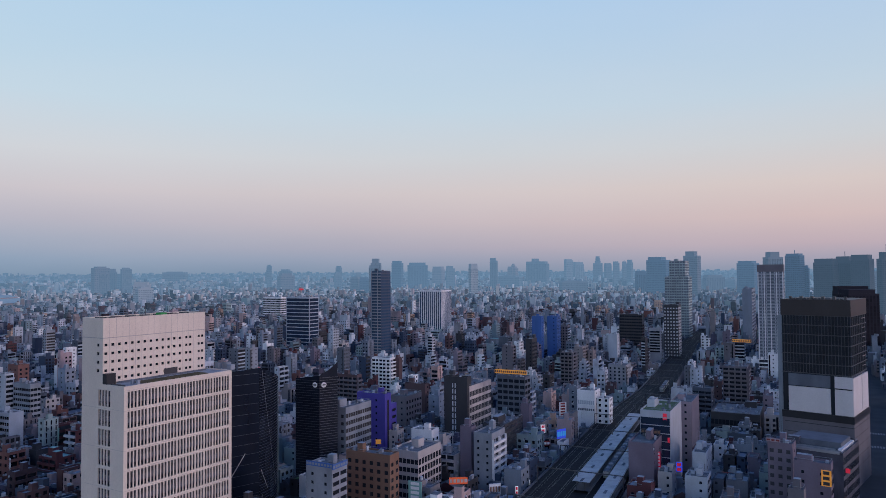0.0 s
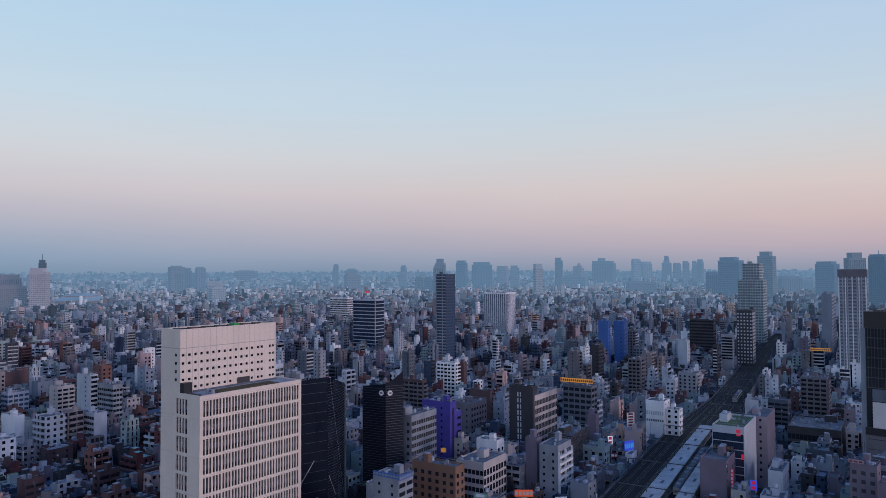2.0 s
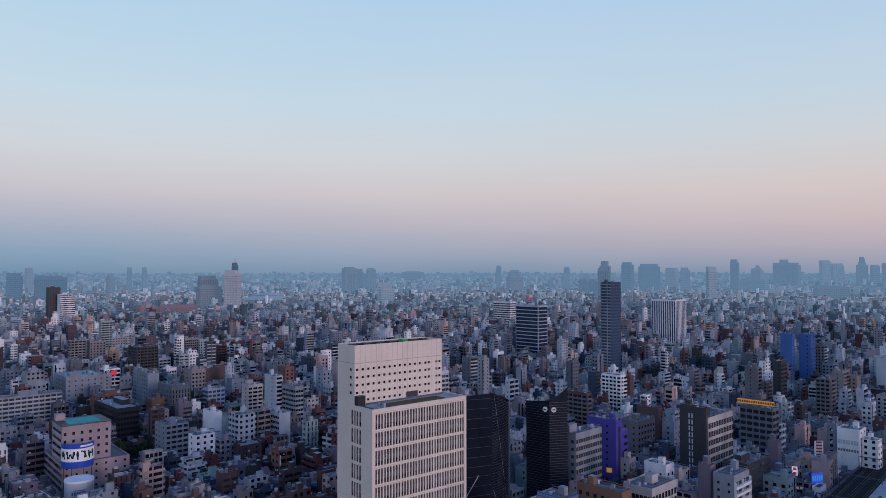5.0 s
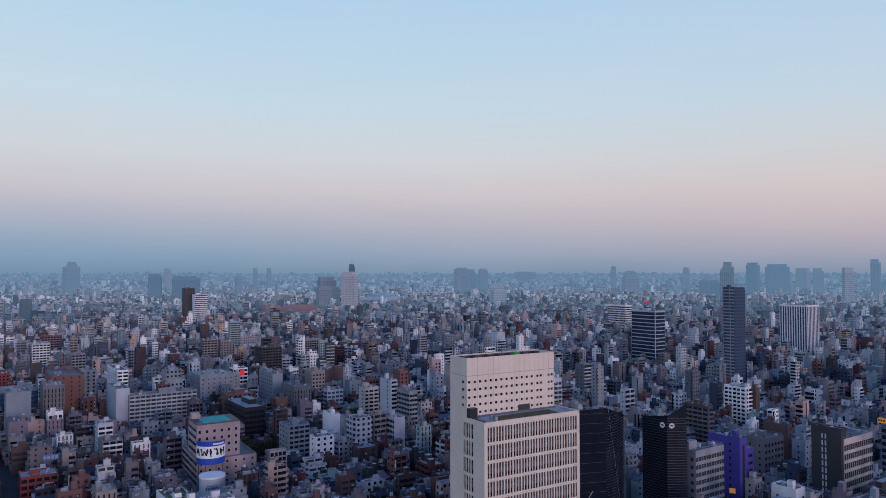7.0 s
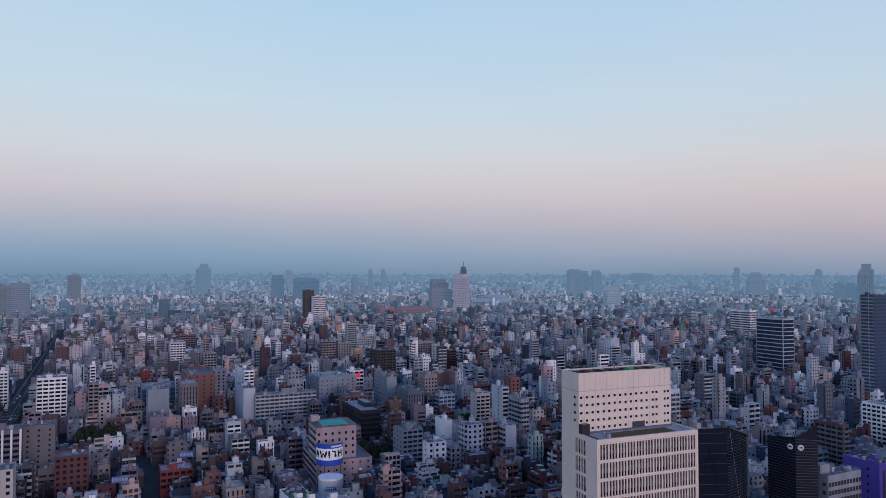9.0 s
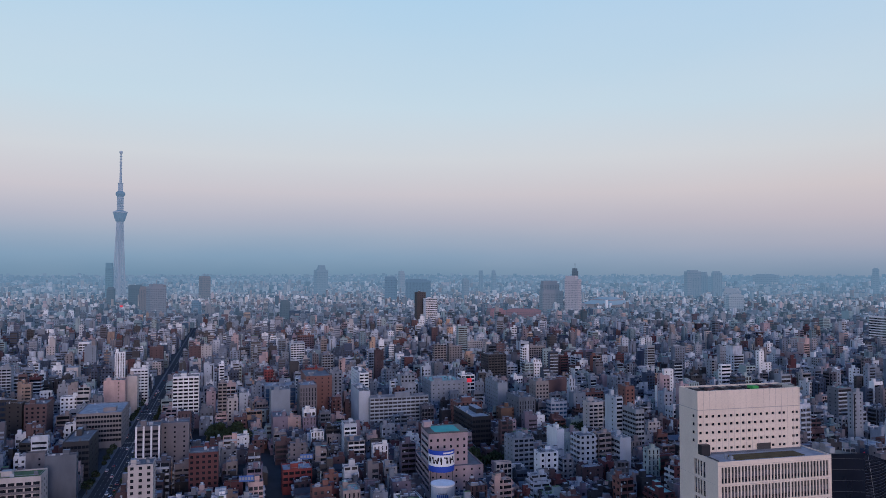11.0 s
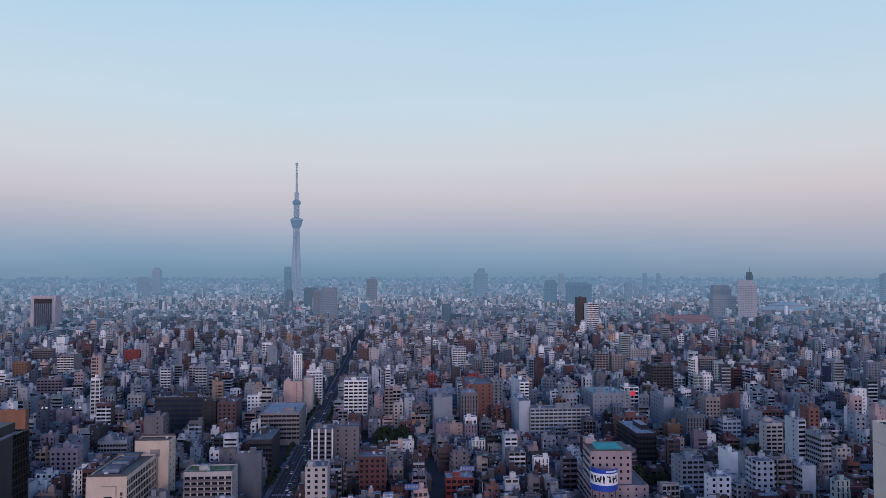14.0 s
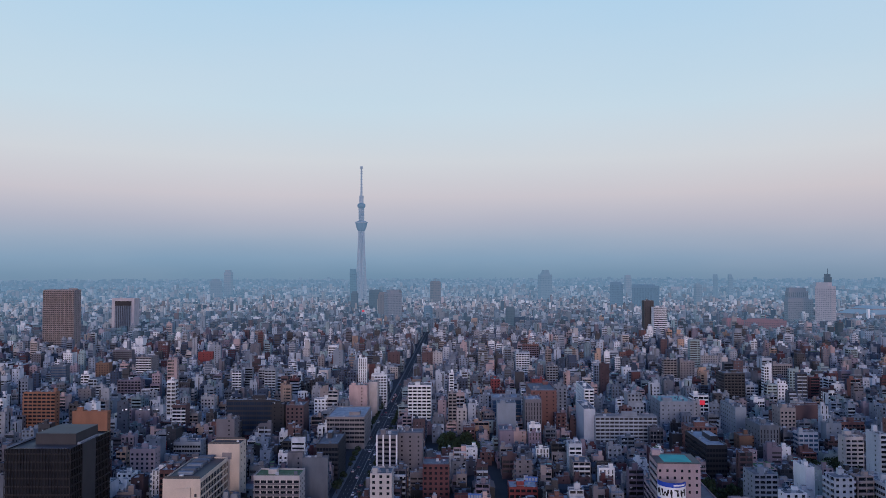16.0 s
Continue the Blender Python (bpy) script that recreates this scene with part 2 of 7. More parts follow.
# ---- mesh helpers ----
class Bag:
    """Collects flat faces with materials, and makes one mesh of them."""

    def __init__(self, at=None):
        self.v, self.f, self.m, self.mats = [], [], [], []
        self.at = at or (0.0, 0.0, 1.0, 0.0)

    def slot(self, mat):
        if mat not in self.mats:
            self.mats.append(mat)
        return self.mats.index(mat)

    def face(self, pts, mat):
        x0, y0, c, s = self.at
        n = len(self.v)
        self.v += [(x0 + c * x - s * y, y0 + s * x + c * y, z) for x, y, z in pts]
        self.f.append(tuple(range(n, n + len(pts))))
        self.m.append(self.slot(mat))

    def box(self, x0, y0, z0, x1, y1, z1, mat, top=None, bottom=False):
        cx, cy, c, s = self.at
        n = len(self.v)
        for z in (z0, z1):
            for x, y in ((x0, y0), (x1, y0), (x1, y1), (x0, y1)):
                self.v.append((cx + c * x - s * y, cy + s * x + c * y, z))
        k, t = self.slot(mat), self.slot(top or mat)
        for q in ((0, 1, 5, 4), (1, 2, 6, 5), (2, 3, 7, 6), (3, 0, 4, 7)):
            self.f.append(tuple(n + i for i in q))
            self.m.append(k)
        self.f.append((n + 4, n + 5, n + 6, n + 7))
        self.m.append(t)
        if bottom:
            self.f.append((n + 3, n + 2, n + 1, n))
            self.m.append(k)

    def prism(self, ring, z0, z1, mat, top=None, shrink=1.0):
        """An upright prism over a ring of points; shrink narrows the top round the ring's middle."""
        mx, my = sum(p[0] for p in ring) / len(ring), sum(p[1] for p in ring) / len(ring)
        up = [(mx + (x - mx) * shrink, my + (y - my) * shrink) for x, y in ring]
        for i in range(len(ring)):
            j = (i + 1) % len(ring)
            self.face([(*ring[i], z0), (*ring[j], z0), (*up[j], z1), (*up[i], z1)], mat)
        self.face([(*p, z1) for p in up], top or mat)

    def drum(self, x, y, z0, z1, r, mat, n=10, shrink=1.0):
        self.prism([(x + r * math.cos(6.2832 * i / n), y + r * math.sin(6.2832 * i / n)) for i in range(n)], z0, z1, mat, None, shrink)

    def mesh(self, name):
        me = bpy.data.meshes.new(name)
        counts = np.array([len(f) for f in self.f], dtype=np.int32)
        loops = np.array([i for f in self.f for i in f], dtype=np.int32)
        me.vertices.add(len(self.v))
        me.vertices.foreach_set("co", np.array(self.v, dtype=np.float32).ravel())
        me.loops.add(len(loops))
        me.loops.foreach_set("vertex_index", loops)
        me.polygons.add(len(counts))
        me.polygons.foreach_set("loop_start", np.concatenate(([0], np.cumsum(counts)[:-1])).astype(np.int32))
        for m in self.mats:
            me.materials.append(m)
        me.polygons.foreach_set("material_index", np.array(self.m, dtype=np.int32))
        me.update(calc_edges=True)
        me.shade_flat()
        return me

    def put(self, name, parent=None, label=""):
        """Links what was collected as one object; empty bags make nothing."""
        if not self.f:
            return None
        ob = new(name, self.mesh(name))
        if parent:
            ob.parent = parent
        if label:
            tagged(ob, label)
        return ob


def anchor(name, x, y, label, category, group="", z=0.0):
    """The Empty at the base of a thing."""
    e = new(name)
    e.location = (x, y, z)
    e.empty_display_size = 2
    return tagged(e, label, category, group)


GRID = radians(-2.6)  # the turn of the street grid
GC, GS = GRID_C, GRID_S = math.cos(GRID), math.sin(GRID)
KEEP = []  # ground already built on: centre, half sizes, turn
LANDMARKS = []  # buildings that rise free of what stands before them: centre, half width, height


# The four walls of a block in its own axes: where the wall begins, the way along it, the way out of it.
def walls(a, b):
    return {"W": ((-a / 2, b / 2), (0, -1), (-1, 0), b), "N": ((a / 2, b / 2), (-1, 0), (0, 1), a),
            "S": ((-a / 2, -b / 2), (1, 0), (0, -1), a), "E": ((a / 2, -b / 2), (0, 1), (1, 0), b)}


def panel(bag, wall, u0, u1, z0, z1, mat, out=0.06):
    (ox, oy), (ux, uy), (nx, ny), _ = wall
    p = [(ox + ux * u + nx * out, oy + uy * u + ny * out) for u in (u0, u1)]
    bag.face([(*p[0], z0), (*p[1], z0), (*p[1], z1), (*p[0], z1)], mat)


def slab(bag, wall, u0, u1, z0, z1, mat, out=0.3, back=0.0):
    """A box that stands proud of a wall."""
    (ox, oy), (ux, uy), (nx, ny), _ = wall
    xs = [ox + ux * u + nx * o for u in (u0, u1) for o in (back, out)]
    ys = [oy + uy * u + ny * o for u in (u0, u1) for o in (back, out)]
    bag.box(min(xs), min(ys), z0, max(xs), max(ys), z1, mat, None, True)


def band(bag, wall, spans, z0, z1, glass, paint, out=0.06):
    """One connected strip of panes and the wall pieces between them."""
    (ox, oy), (ux, uy), (nx, ny), _ = wall
    us = [u for s in spans for u in s]
    x0, y0, c, s = bag.at
    n = len(bag.v)
    for u in us:
        x, y = ox + ux * u + nx * out, oy + uy * u + ny * out
        bag.v += [(x0 + c * x - s * y, y0 + s * x + c * y, z) for z in (z0, z1)]
    for k in range(len(us) - 1):
        bag.f.append((n + 2 * k, n + 2 * k + 2, n + 2 * k + 3, n + 2 * k + 1))
        bag.m.append(bag.slot(paint if k % 2 else glass))


def storey(bag, proud, wall, z, fh, style, glass, trim, rnd, paint=None):
    """One floor's openings on one wall. bag takes the glass, proud what stands out. With a paint given, the panes of a floor hang together."""
    w = wall[3]
    if paint and style in ("ribbon", "ribbons", "punched", "small", "grid", "slit", "loggia"):
        gap, half, lo, hi = {"ribbon": (1.9, -0.13, 0.9, fh - 0.75), "ribbons": (3.2, 0, 0.9, fh - 0.7), "punched": (3.0, 0.75, 0.95, 2.45), "small": (4.5, 0.5, 1.1, 2.2), "grid": (2.4, 0.95, 0.6, fh - 0.5),
                             "slit": (2.2, 0.35, 0.4, fh - 0.3), "loggia": (3.5, 0, 1.0, fh - 0.45)}[style]
        k = max(1, int(w / gap))
        half = half if half > 0 else w / k / 2 - (0.4 if half == 0 else -half)
        band(bag, wall, [(w * (i + 0.5) / k - half, w * (i + 0.5) / k + half) for i in range(k)], z + lo, z + hi, glass, paint)
        if style == "loggia":
            slab(proud, wall, 0.35, w - 0.35, z - 0.1, z + 0.95, trim, 0.5)
        return
    if paint and style == "balcony":
        k = max(1, int(w / 3.2))
        band(bag, wall, [(w * i / k + 0.45, w * (i + 1) / k - 0.45) for i in range(k)], z + 0.15, z + fh - 0.45, glass, paint)
        slab(proud, wall, 0.2, w - 0.2, z - 0.15, z + 1.0, trim, 1.1)
        for i in range(0, k + 1, 2):
            u = min(max(w * i / k, 0.3), w - 0.3)
            slab(proud, wall, u - 0.12, u + 0.12, z + 1.0, z + fh - 0.15, trim, 1.05)
        return
    if style == "ribbon":
        panel(bag, wall, 0.5, w - 0.5, z + 0.9, z + fh - 0.75, glass)
    elif style == "ribbons":
        k = max(1, int(w / 3.4))
        for i in range(k):
            panel(bag, wall, w * i / k + 0.45, w * (i + 1) / k - 0.45, z + 0.95, z + fh - 0.75, glass)
    elif style == "punched":
        k = max(1, int(w / 3.0))
        for i in range(k):
            c = w * (i + 0.5) / k
            panel(bag, wall, c - 0.75, c + 0.75, z + 0.95, z + 2.45, glass)
    elif style == "small":
        k = max(1, int(w / 4.5))
        for i in range(k):
            c = w * (i + 0.5) / k
            panel(bag, wall, c - 0.5, c + 0.5, z + 1.1, z + 2.2, glass)
    elif style == "one":
        c = w * (0.3 if rnd > 0.5 else 0.7)
        panel(bag, wall, c - 0.5, c + 0.5, z + 1.1, z + 2.2, glass)
    elif style == "grid":
        k = max(1, int(w / 2.4))
        for i in range(k):
            c = w * (i + 0.5) / k
            panel(bag, wall, c - 0.95, c + 0.95, z + 0.6, z + fh - 0.5, glass)
    elif style == "slit":
        k = max(1, int(w / 2.2))
        for i in range(k):
            c = w * (i + 0.5) / k
            panel(bag, wall, c - 0.35, c + 0.35, z + 0.4, z + fh - 0.3, glass)
    elif style == "deep":
        panel(bag, wall, 0.6, w - 0.6, z + 0.2, z + fh - 0.75, glass, 0.08)
    elif style == "fins":
        k = max(1, int(w / 3.2))
        for i in range(k):
            c = w * (i + 0.5) / k
            panel(bag, wall, c - 0.95, c + 0.95, z, z + fh, glass)
    elif style == "curtainwall":
        panel(bag, wall, 0.25, w - 0.25, z + 0.25, z + fh - 0.12, glass)
    elif style == "balcony":
        panel(bag, wall, 0.4, w - 0.4, z + 0.15, z + fh - 0.45, glass)
        slab(proud, wall, 0.2, w - 0.2, z - 0.15, z + 1.05, trim, 1.1)
        k = int(w / 3.6)
        for i in range(1, k):
            slab(proud, wall, w * i / k - 0.1, w * i / k + 0.1, z + 1.05, z + fh - 0.15, trim, 1.05)
    elif style == "loggia":
        k = max(1, int(w / 3.5))
        for i in range(k):
            a, b = w * i / k + 0.35, w * (i + 1) / k - 0.35
            panel(bag, wall, a, b, z + 1.0, z + fh - 0.4, glass)
            slab(proud, wall, a, b, z, z + 0.95, trim, 0.35)


def roof_clutter(a, b, h, rng, near=True):
    """Where the machines and huts of a flat roof stand: (kind, x0, y0, x1, y1, height)."""
    out = []
    if min(a, b) < 4.5:
        return out
    big = rng.random() < 0.25
    sx, sy = rng.uniform(2.2, max(2.4, a * (0.42 if big else 0.28))), rng.uniform(2.4, max(2.6, b * (0.4 if big else 0.28)))
    px, py = rng.uniform(-a / 2 + sx / 2 + 0.5, a / 2 - sx / 2 - 0.5), rng.uniform(-b / 2 + sy / 2 + 0.5, b / 2 - sy / 2 - 0.5)
    out.append(("hut", px - sx / 2, py - sy / 2, px + sx / 2, py + sy / 2, rng.uniform(2.0, 3.4)))
    if near:
        for _ in range(rng.randint(3, 6 + int(a * b / 45))):
            w, d = rng.uniform(0.5, 1.5), rng.uniform(0.5, 2.2)
            x, y = rng.uniform(-a / 2 + 1.4, a / 2 - 1.4), rng.uniform(-b / 2 + 1.4, b / 2 - 1.4)
            if abs(x - px) < (sx + w) / 2 + 0.1 and abs(y - py) < (sy + d) / 2 + 0.1:
                continue
            out.append(("unit", x - w / 2, y - d / 2, x + w / 2, y + d / 2, rng.uniform(0.6, 2.0)))
        if rng.random() < 0.16:
            out.append(("tank", px, py, rng.uniform(0.7, 1.0), 0, rng.uniform(0.4, 1.0)))
        if rng.random() < 0.25:
            out.append(("mast", px + sx * 0.3, py, 0.06, 0, rng.uniform(2.5, 6)))
    return out


NEAR_MIX = ["white"] * 8 + ["offwhite"] * 7 + ["cream"] * 5 + ["beige"] * 8 + ["lightgrey"] * 7 + ["grey"] * 11 + ["bluegrey"] * 6 + ["taupe"] * 13 + ["brown"] * 15 + ["terracotta"] * 6 + \
    ["pink"] * 5 + ["rose"] * 7 + ["mauve"] * 6 + ["dark"] * 13 + ["navy"] * 7 + ["maroon"] * 9 + ["peach"] * 2 + ["celadon"] * 3 + ["black"] * 6
# Paler, bluer wall colours: further off they stand in for haze.
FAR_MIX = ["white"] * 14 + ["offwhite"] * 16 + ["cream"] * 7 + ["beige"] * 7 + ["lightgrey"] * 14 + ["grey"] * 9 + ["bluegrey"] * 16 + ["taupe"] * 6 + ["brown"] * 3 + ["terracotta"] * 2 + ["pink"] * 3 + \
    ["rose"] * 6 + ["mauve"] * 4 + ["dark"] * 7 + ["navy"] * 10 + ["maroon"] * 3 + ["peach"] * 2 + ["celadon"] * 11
PLAIN = {"white": "white", "offwhite": "off-white", "cream": "cream", "beige": "beige tiled", "lightgrey": "light grey concrete", "grey": "grey concrete", "bluegrey": "blue-grey panelled",
         "taupe": "taupe tiled", "brown": "brown tiled", "terracotta": "terracotta tiled", "orange": "ochre tiled", "pink": "dusty pink", "mauve": "mauve", "dark": "dark grey", "black": "black",
         "red": "dark red", "peach": "peach rendered", "rose": "rose-cream tiled", "maroon": "maroon tiled", "navy": "navy tiled", "celadon": "pale green-grey", "brick": "orange brick", "ivory": "ivory", "blue": "blue panelled", "purple": "violet", "teal": "sea green"}
ROOF_MIX = ["roof"] * 9 + ["roof2"] * 7 + ["lightgrey"] * 2 + ["grey"] * 3 + ["dark"] * 3 + ["taupe"] * 2 + ["green"] + ["teal"] * 1
STYLE_WORDS = {"ribbon": "ribbon windows", "ribbons": "wide windows", "punched": "rows of square windows", "small": "small windows", "one": "few windows", "grid": "a grid of windows",
               "slit": "narrow windows", "curtainwall": "glass walls", "deep": "tall window bands", "fins": "upright fins", "balcony": "stacked balconies", "loggia": "recessed balconies", "": "blank walls"}


def parapet(bag, a, b, h, wall, roof, lip=0.7, rim=0.25):
    """Walls up to h, a rim, and a roof sunk behind it."""
    x, y, i, j = a / 2, b / 2, a / 2 - rim, b / 2 - rim
    for p, q in (((-x, -y), (x, -y)), ((x, -y), (x, y)), ((x, y), (-x, y)), ((-x, y), (-x, -y))):
        bag.face([(*p, 0), (*q, 0), (*q, h), (*p, h)], wall)
    o, n = [(-x, -y), (x, -y), (x, y), (-x, y)], [(-i, -j), (i, -j), (i, j), (-i, j)]
    for k in range(4):
        m = (k + 1) % 4
        bag.face([(*o[k], h), (*o[m], h), (*n[m], h), (*n[k], h)], wall)
        bag.face([(*n[k], h), (*n[m], h), (*n[m], h - lip), (*n[k], h - lip)], wall)
    if roof:
        bag.face([(*p, h - lip) for p in n], roof)


def in_bulk(bag, a, b, h, wall, style, side, rng, detail, paints=None, panes=None, face=None):
    """A building that is one of very many, poured into a shared bag. detail 3: all; 2: no wall boxes; 0: the block. face: the only side wall with openings."""
    paints, panes = paints or PAINT, panes or (GLASS, CURTAIN)
    paint, roof = paints[wall], paints[rng.choice(ROOF_MIX)]
    fh = rng.choice((2.9, 3.0, 3.2, 3.5))
    glass = panes[0 if rng.random() < 0.65 else 1]
    trim = paints["offwhite"] if rng.random() < 0.3 else paint
    shape = rng.random()
    if detail >= 2 and h < 9.5 and shape < 0.45:
        # a small house under a pitched roof
        e = h - 2.2
        bag.box(-a / 2, -b / 2, 0, a / 2, b / 2, e, paint)
        tile = paints[rng.choice(("roof", "dark", "dark", "grey", "brown"))]
        x, y = a / 2 + 0.35, b / 2 + 0.35
        if a > b:
            r = a / 2 - (b / 2 if shape < 0.2 else 0)
            bag.face([(-x, -y, e), (x, -y, e), (r, 0, h), (-r, 0, h)], tile)
            bag.face([(x, y, e), (-x, y, e), (-r, 0, h), (r, 0, h)], tile)
            bag.face([(-x, y, e), (-x, -y, e), (-r, 0, h)], tile if shape < 0.2 else paint)
            bag.face([(x, -y, e), (x, y, e), (r, 0, h)], tile if shape < 0.2 else paint)
        else:
            r = b / 2 - (a / 2 if shape < 0.2 else 0)
            bag.face([(x, -y, e), (x, y, e), (0, r, h), (0, -r, h)], tile)
            bag.face([(-x, y, e), (-x, -y, e), (0, -r, h), (0, r, h)], tile)
            bag.face([(-x, -y, e), (x, -y, e), (0, -r, h)], tile if shape < 0.2 else paint)
            bag.face([(x, y, e), (-x, y, e), (0, r, h)], tile if shape < 0.2 else paint)
        ws = walls(a, b)
        for k in ("W", face) if face else "WNS":
            z = 0.6
            while z + 2.6 < e:
                storey(bag, bag, ws[k], z, 2.8, "small" if rng.random() < 0.7 else "punched", glass, trim, rng.random())
                z += 2.8
        return
    step = rng.uniform(1.8, 3.6) if detail >= 2 and h > 13 and a > 7.5 and shape < 0.30 else 0.0
    if detail >= 2:
        low = h - fh * rng.choice((1, 2, 2, 3)) if step else h
        parapet(bag, a, b, low, paint, roof)
        if step:
            x0, y0, c, s_ = bag.at
            bag.at = (x0 + c * step / 2, y0 + s_ * step / 2, c, s_)
            parapet(bag, a - step, b - 0.3, h, paint, roof)
            ws = walls(a - step, b - 0.3)
            z = low + 0.2
            while z + fh < h + 0.3:
                storey(bag, bag, ws["W"], z, fh, "ribbons" if style in ("", "one") else style, glass, trim, 0.4)
                z += fh
            bag.at = (x0, y0, c, s_)
    else:
        low = h
        bag.box(-a / 2, -b / 2, 0, a / 2, b / 2, h, paint, roof)
    if detail:
        ws = walls(a, b)
        for k, st in (("W", style), (face, side)) if face else (("W", style), ("N", side), ("S", side)):
            z = fh + 0.4 if detail == 3 else fh * max(1, int(h * 0.36 / fh)) + 0.4
            while z + fh < (low if k == "W" else h) + 0.3:
                if st == "balcony" and detail < 3:
                    panel(bag, ws[k], 0.4, ws[k][3] - 0.4, z + 1.0, z + fh - 0.2, glass)
                    if detail == 2:
                        slab(bag, ws[k], 0.2, ws[k][3] - 0.2, z - 0.1, z + 1.0, trim, 0.9)
                elif st:
                    storey(bag, bag, ws[k], z, fh, st, glass, trim, rng.random())
                z += fh
            if detail >= 2 and st in ("small", "one", "punched", "") and ws[k][3] > 6 and rng.random() < 0.3:
                # an upright slot of glass beside the stair
                u = ws[k][3] * rng.choice((0.12, 0.5, 0.84))
                panel(bag, ws[k], u - 0.6, u + 0.6, 3, low - 1.2, glass, 0.1)
        if detail >= 2 and 0.80 < shape and h > 10:
            # a lift and stair shaft that rises over the roof
            w = rng.uniform(2.4, 3.4)
            v = rng.choice((-b / 2 - 0.05, b / 2 - w + 0.05))
            bag.box(-a / 2 - 0.35, v, 0, -a / 2 + w, v + w, h + rng.uniform(1.6, 3.2), paint, roof)
    if detail == 3:
        ws = walls(a, b)
        pale = paints["offwhite"]
        if b > 6 and a > 6 and rng.random() < 0.55:
            # roof rail
            for k in "WNS":
                slab(bag, ws[k], 0.3, ws[k][3] - 0.3, h + 0.75, h + 0.87, paints["lightgrey"], -0.1, -0.25)
        for _ in range(int(h / 4)):
            # cooling units and boxes on the walls
            k = rng.choice("WWN" if side else "W")
            u, z = rng.uniform(0.6, ws[k][3] - 1.6), rng.uniform(h * 0.3, h - 1.6)
            slab(bag, ws[k], u, u + rng.uniform(0.6, 1.0), z, z + rng.uniform(0.6, 0.9), pale if rng.random() < 0.6 else paints["grey"], 0.5)
        if rng.random() < 0.14 and h > 9:
            # an upright shop sign
            z = rng.uniform(h * 0.35, h * 0.6)
            u = rng.choice((0.2, b - 0.5))
            slab(bag, ws["W"], u, u + 0.3, z, z + h * 0.3, PAINT[rng.choice(("white", "white", "red", "blue", "teal", "brick"))], 1.1, 0.1)
        if rng.random() < 0.3:
            # a roof terrace of another colour
            x, y = rng.uniform(-a * 0.3, 0), rng.uniform(-b * 0.3, 0)
            bag.face([(x, y, h - 0.66), (x + a * 0.35, y, h - 0.66), (x + a * 0.35, y + b * 0.35, h - 0.66), (x, y + b * 0.35, h - 0.66)], paints[rng.choice(("roof2", "green", "brown", "dark", "offwhite", "taupe"))])
    low = h - 0.7 if detail >= 2 else h
    if detail >= 1 or rng.random() < 0.5:
        for kind, x0, y0, x1, y1, hh in roof_clutter(a - step, b, h, rng, detail >= 2):
            x0 += step / 2
            if kind in ("hut", "unit"):
                x1 += step / 2
                bag.box(x0, y0, low, x1, y1, low + hh + (0.7 if kind == "hut" else 0), paint if kind == "hut" else paints["lightgrey"], roof if kind == "hut" else paints["offwhite"])
            elif kind == "tank":
                bag.drum(x0, y0, low, low + hh + 3.5, x1, paints["offwhite"], 8)
            else:
                bag.box(x0 - 0.06, y0 - 0.06, low, x0 + 0.06, y0 + 0.06, low + hh + 4, PAINT["steel"])


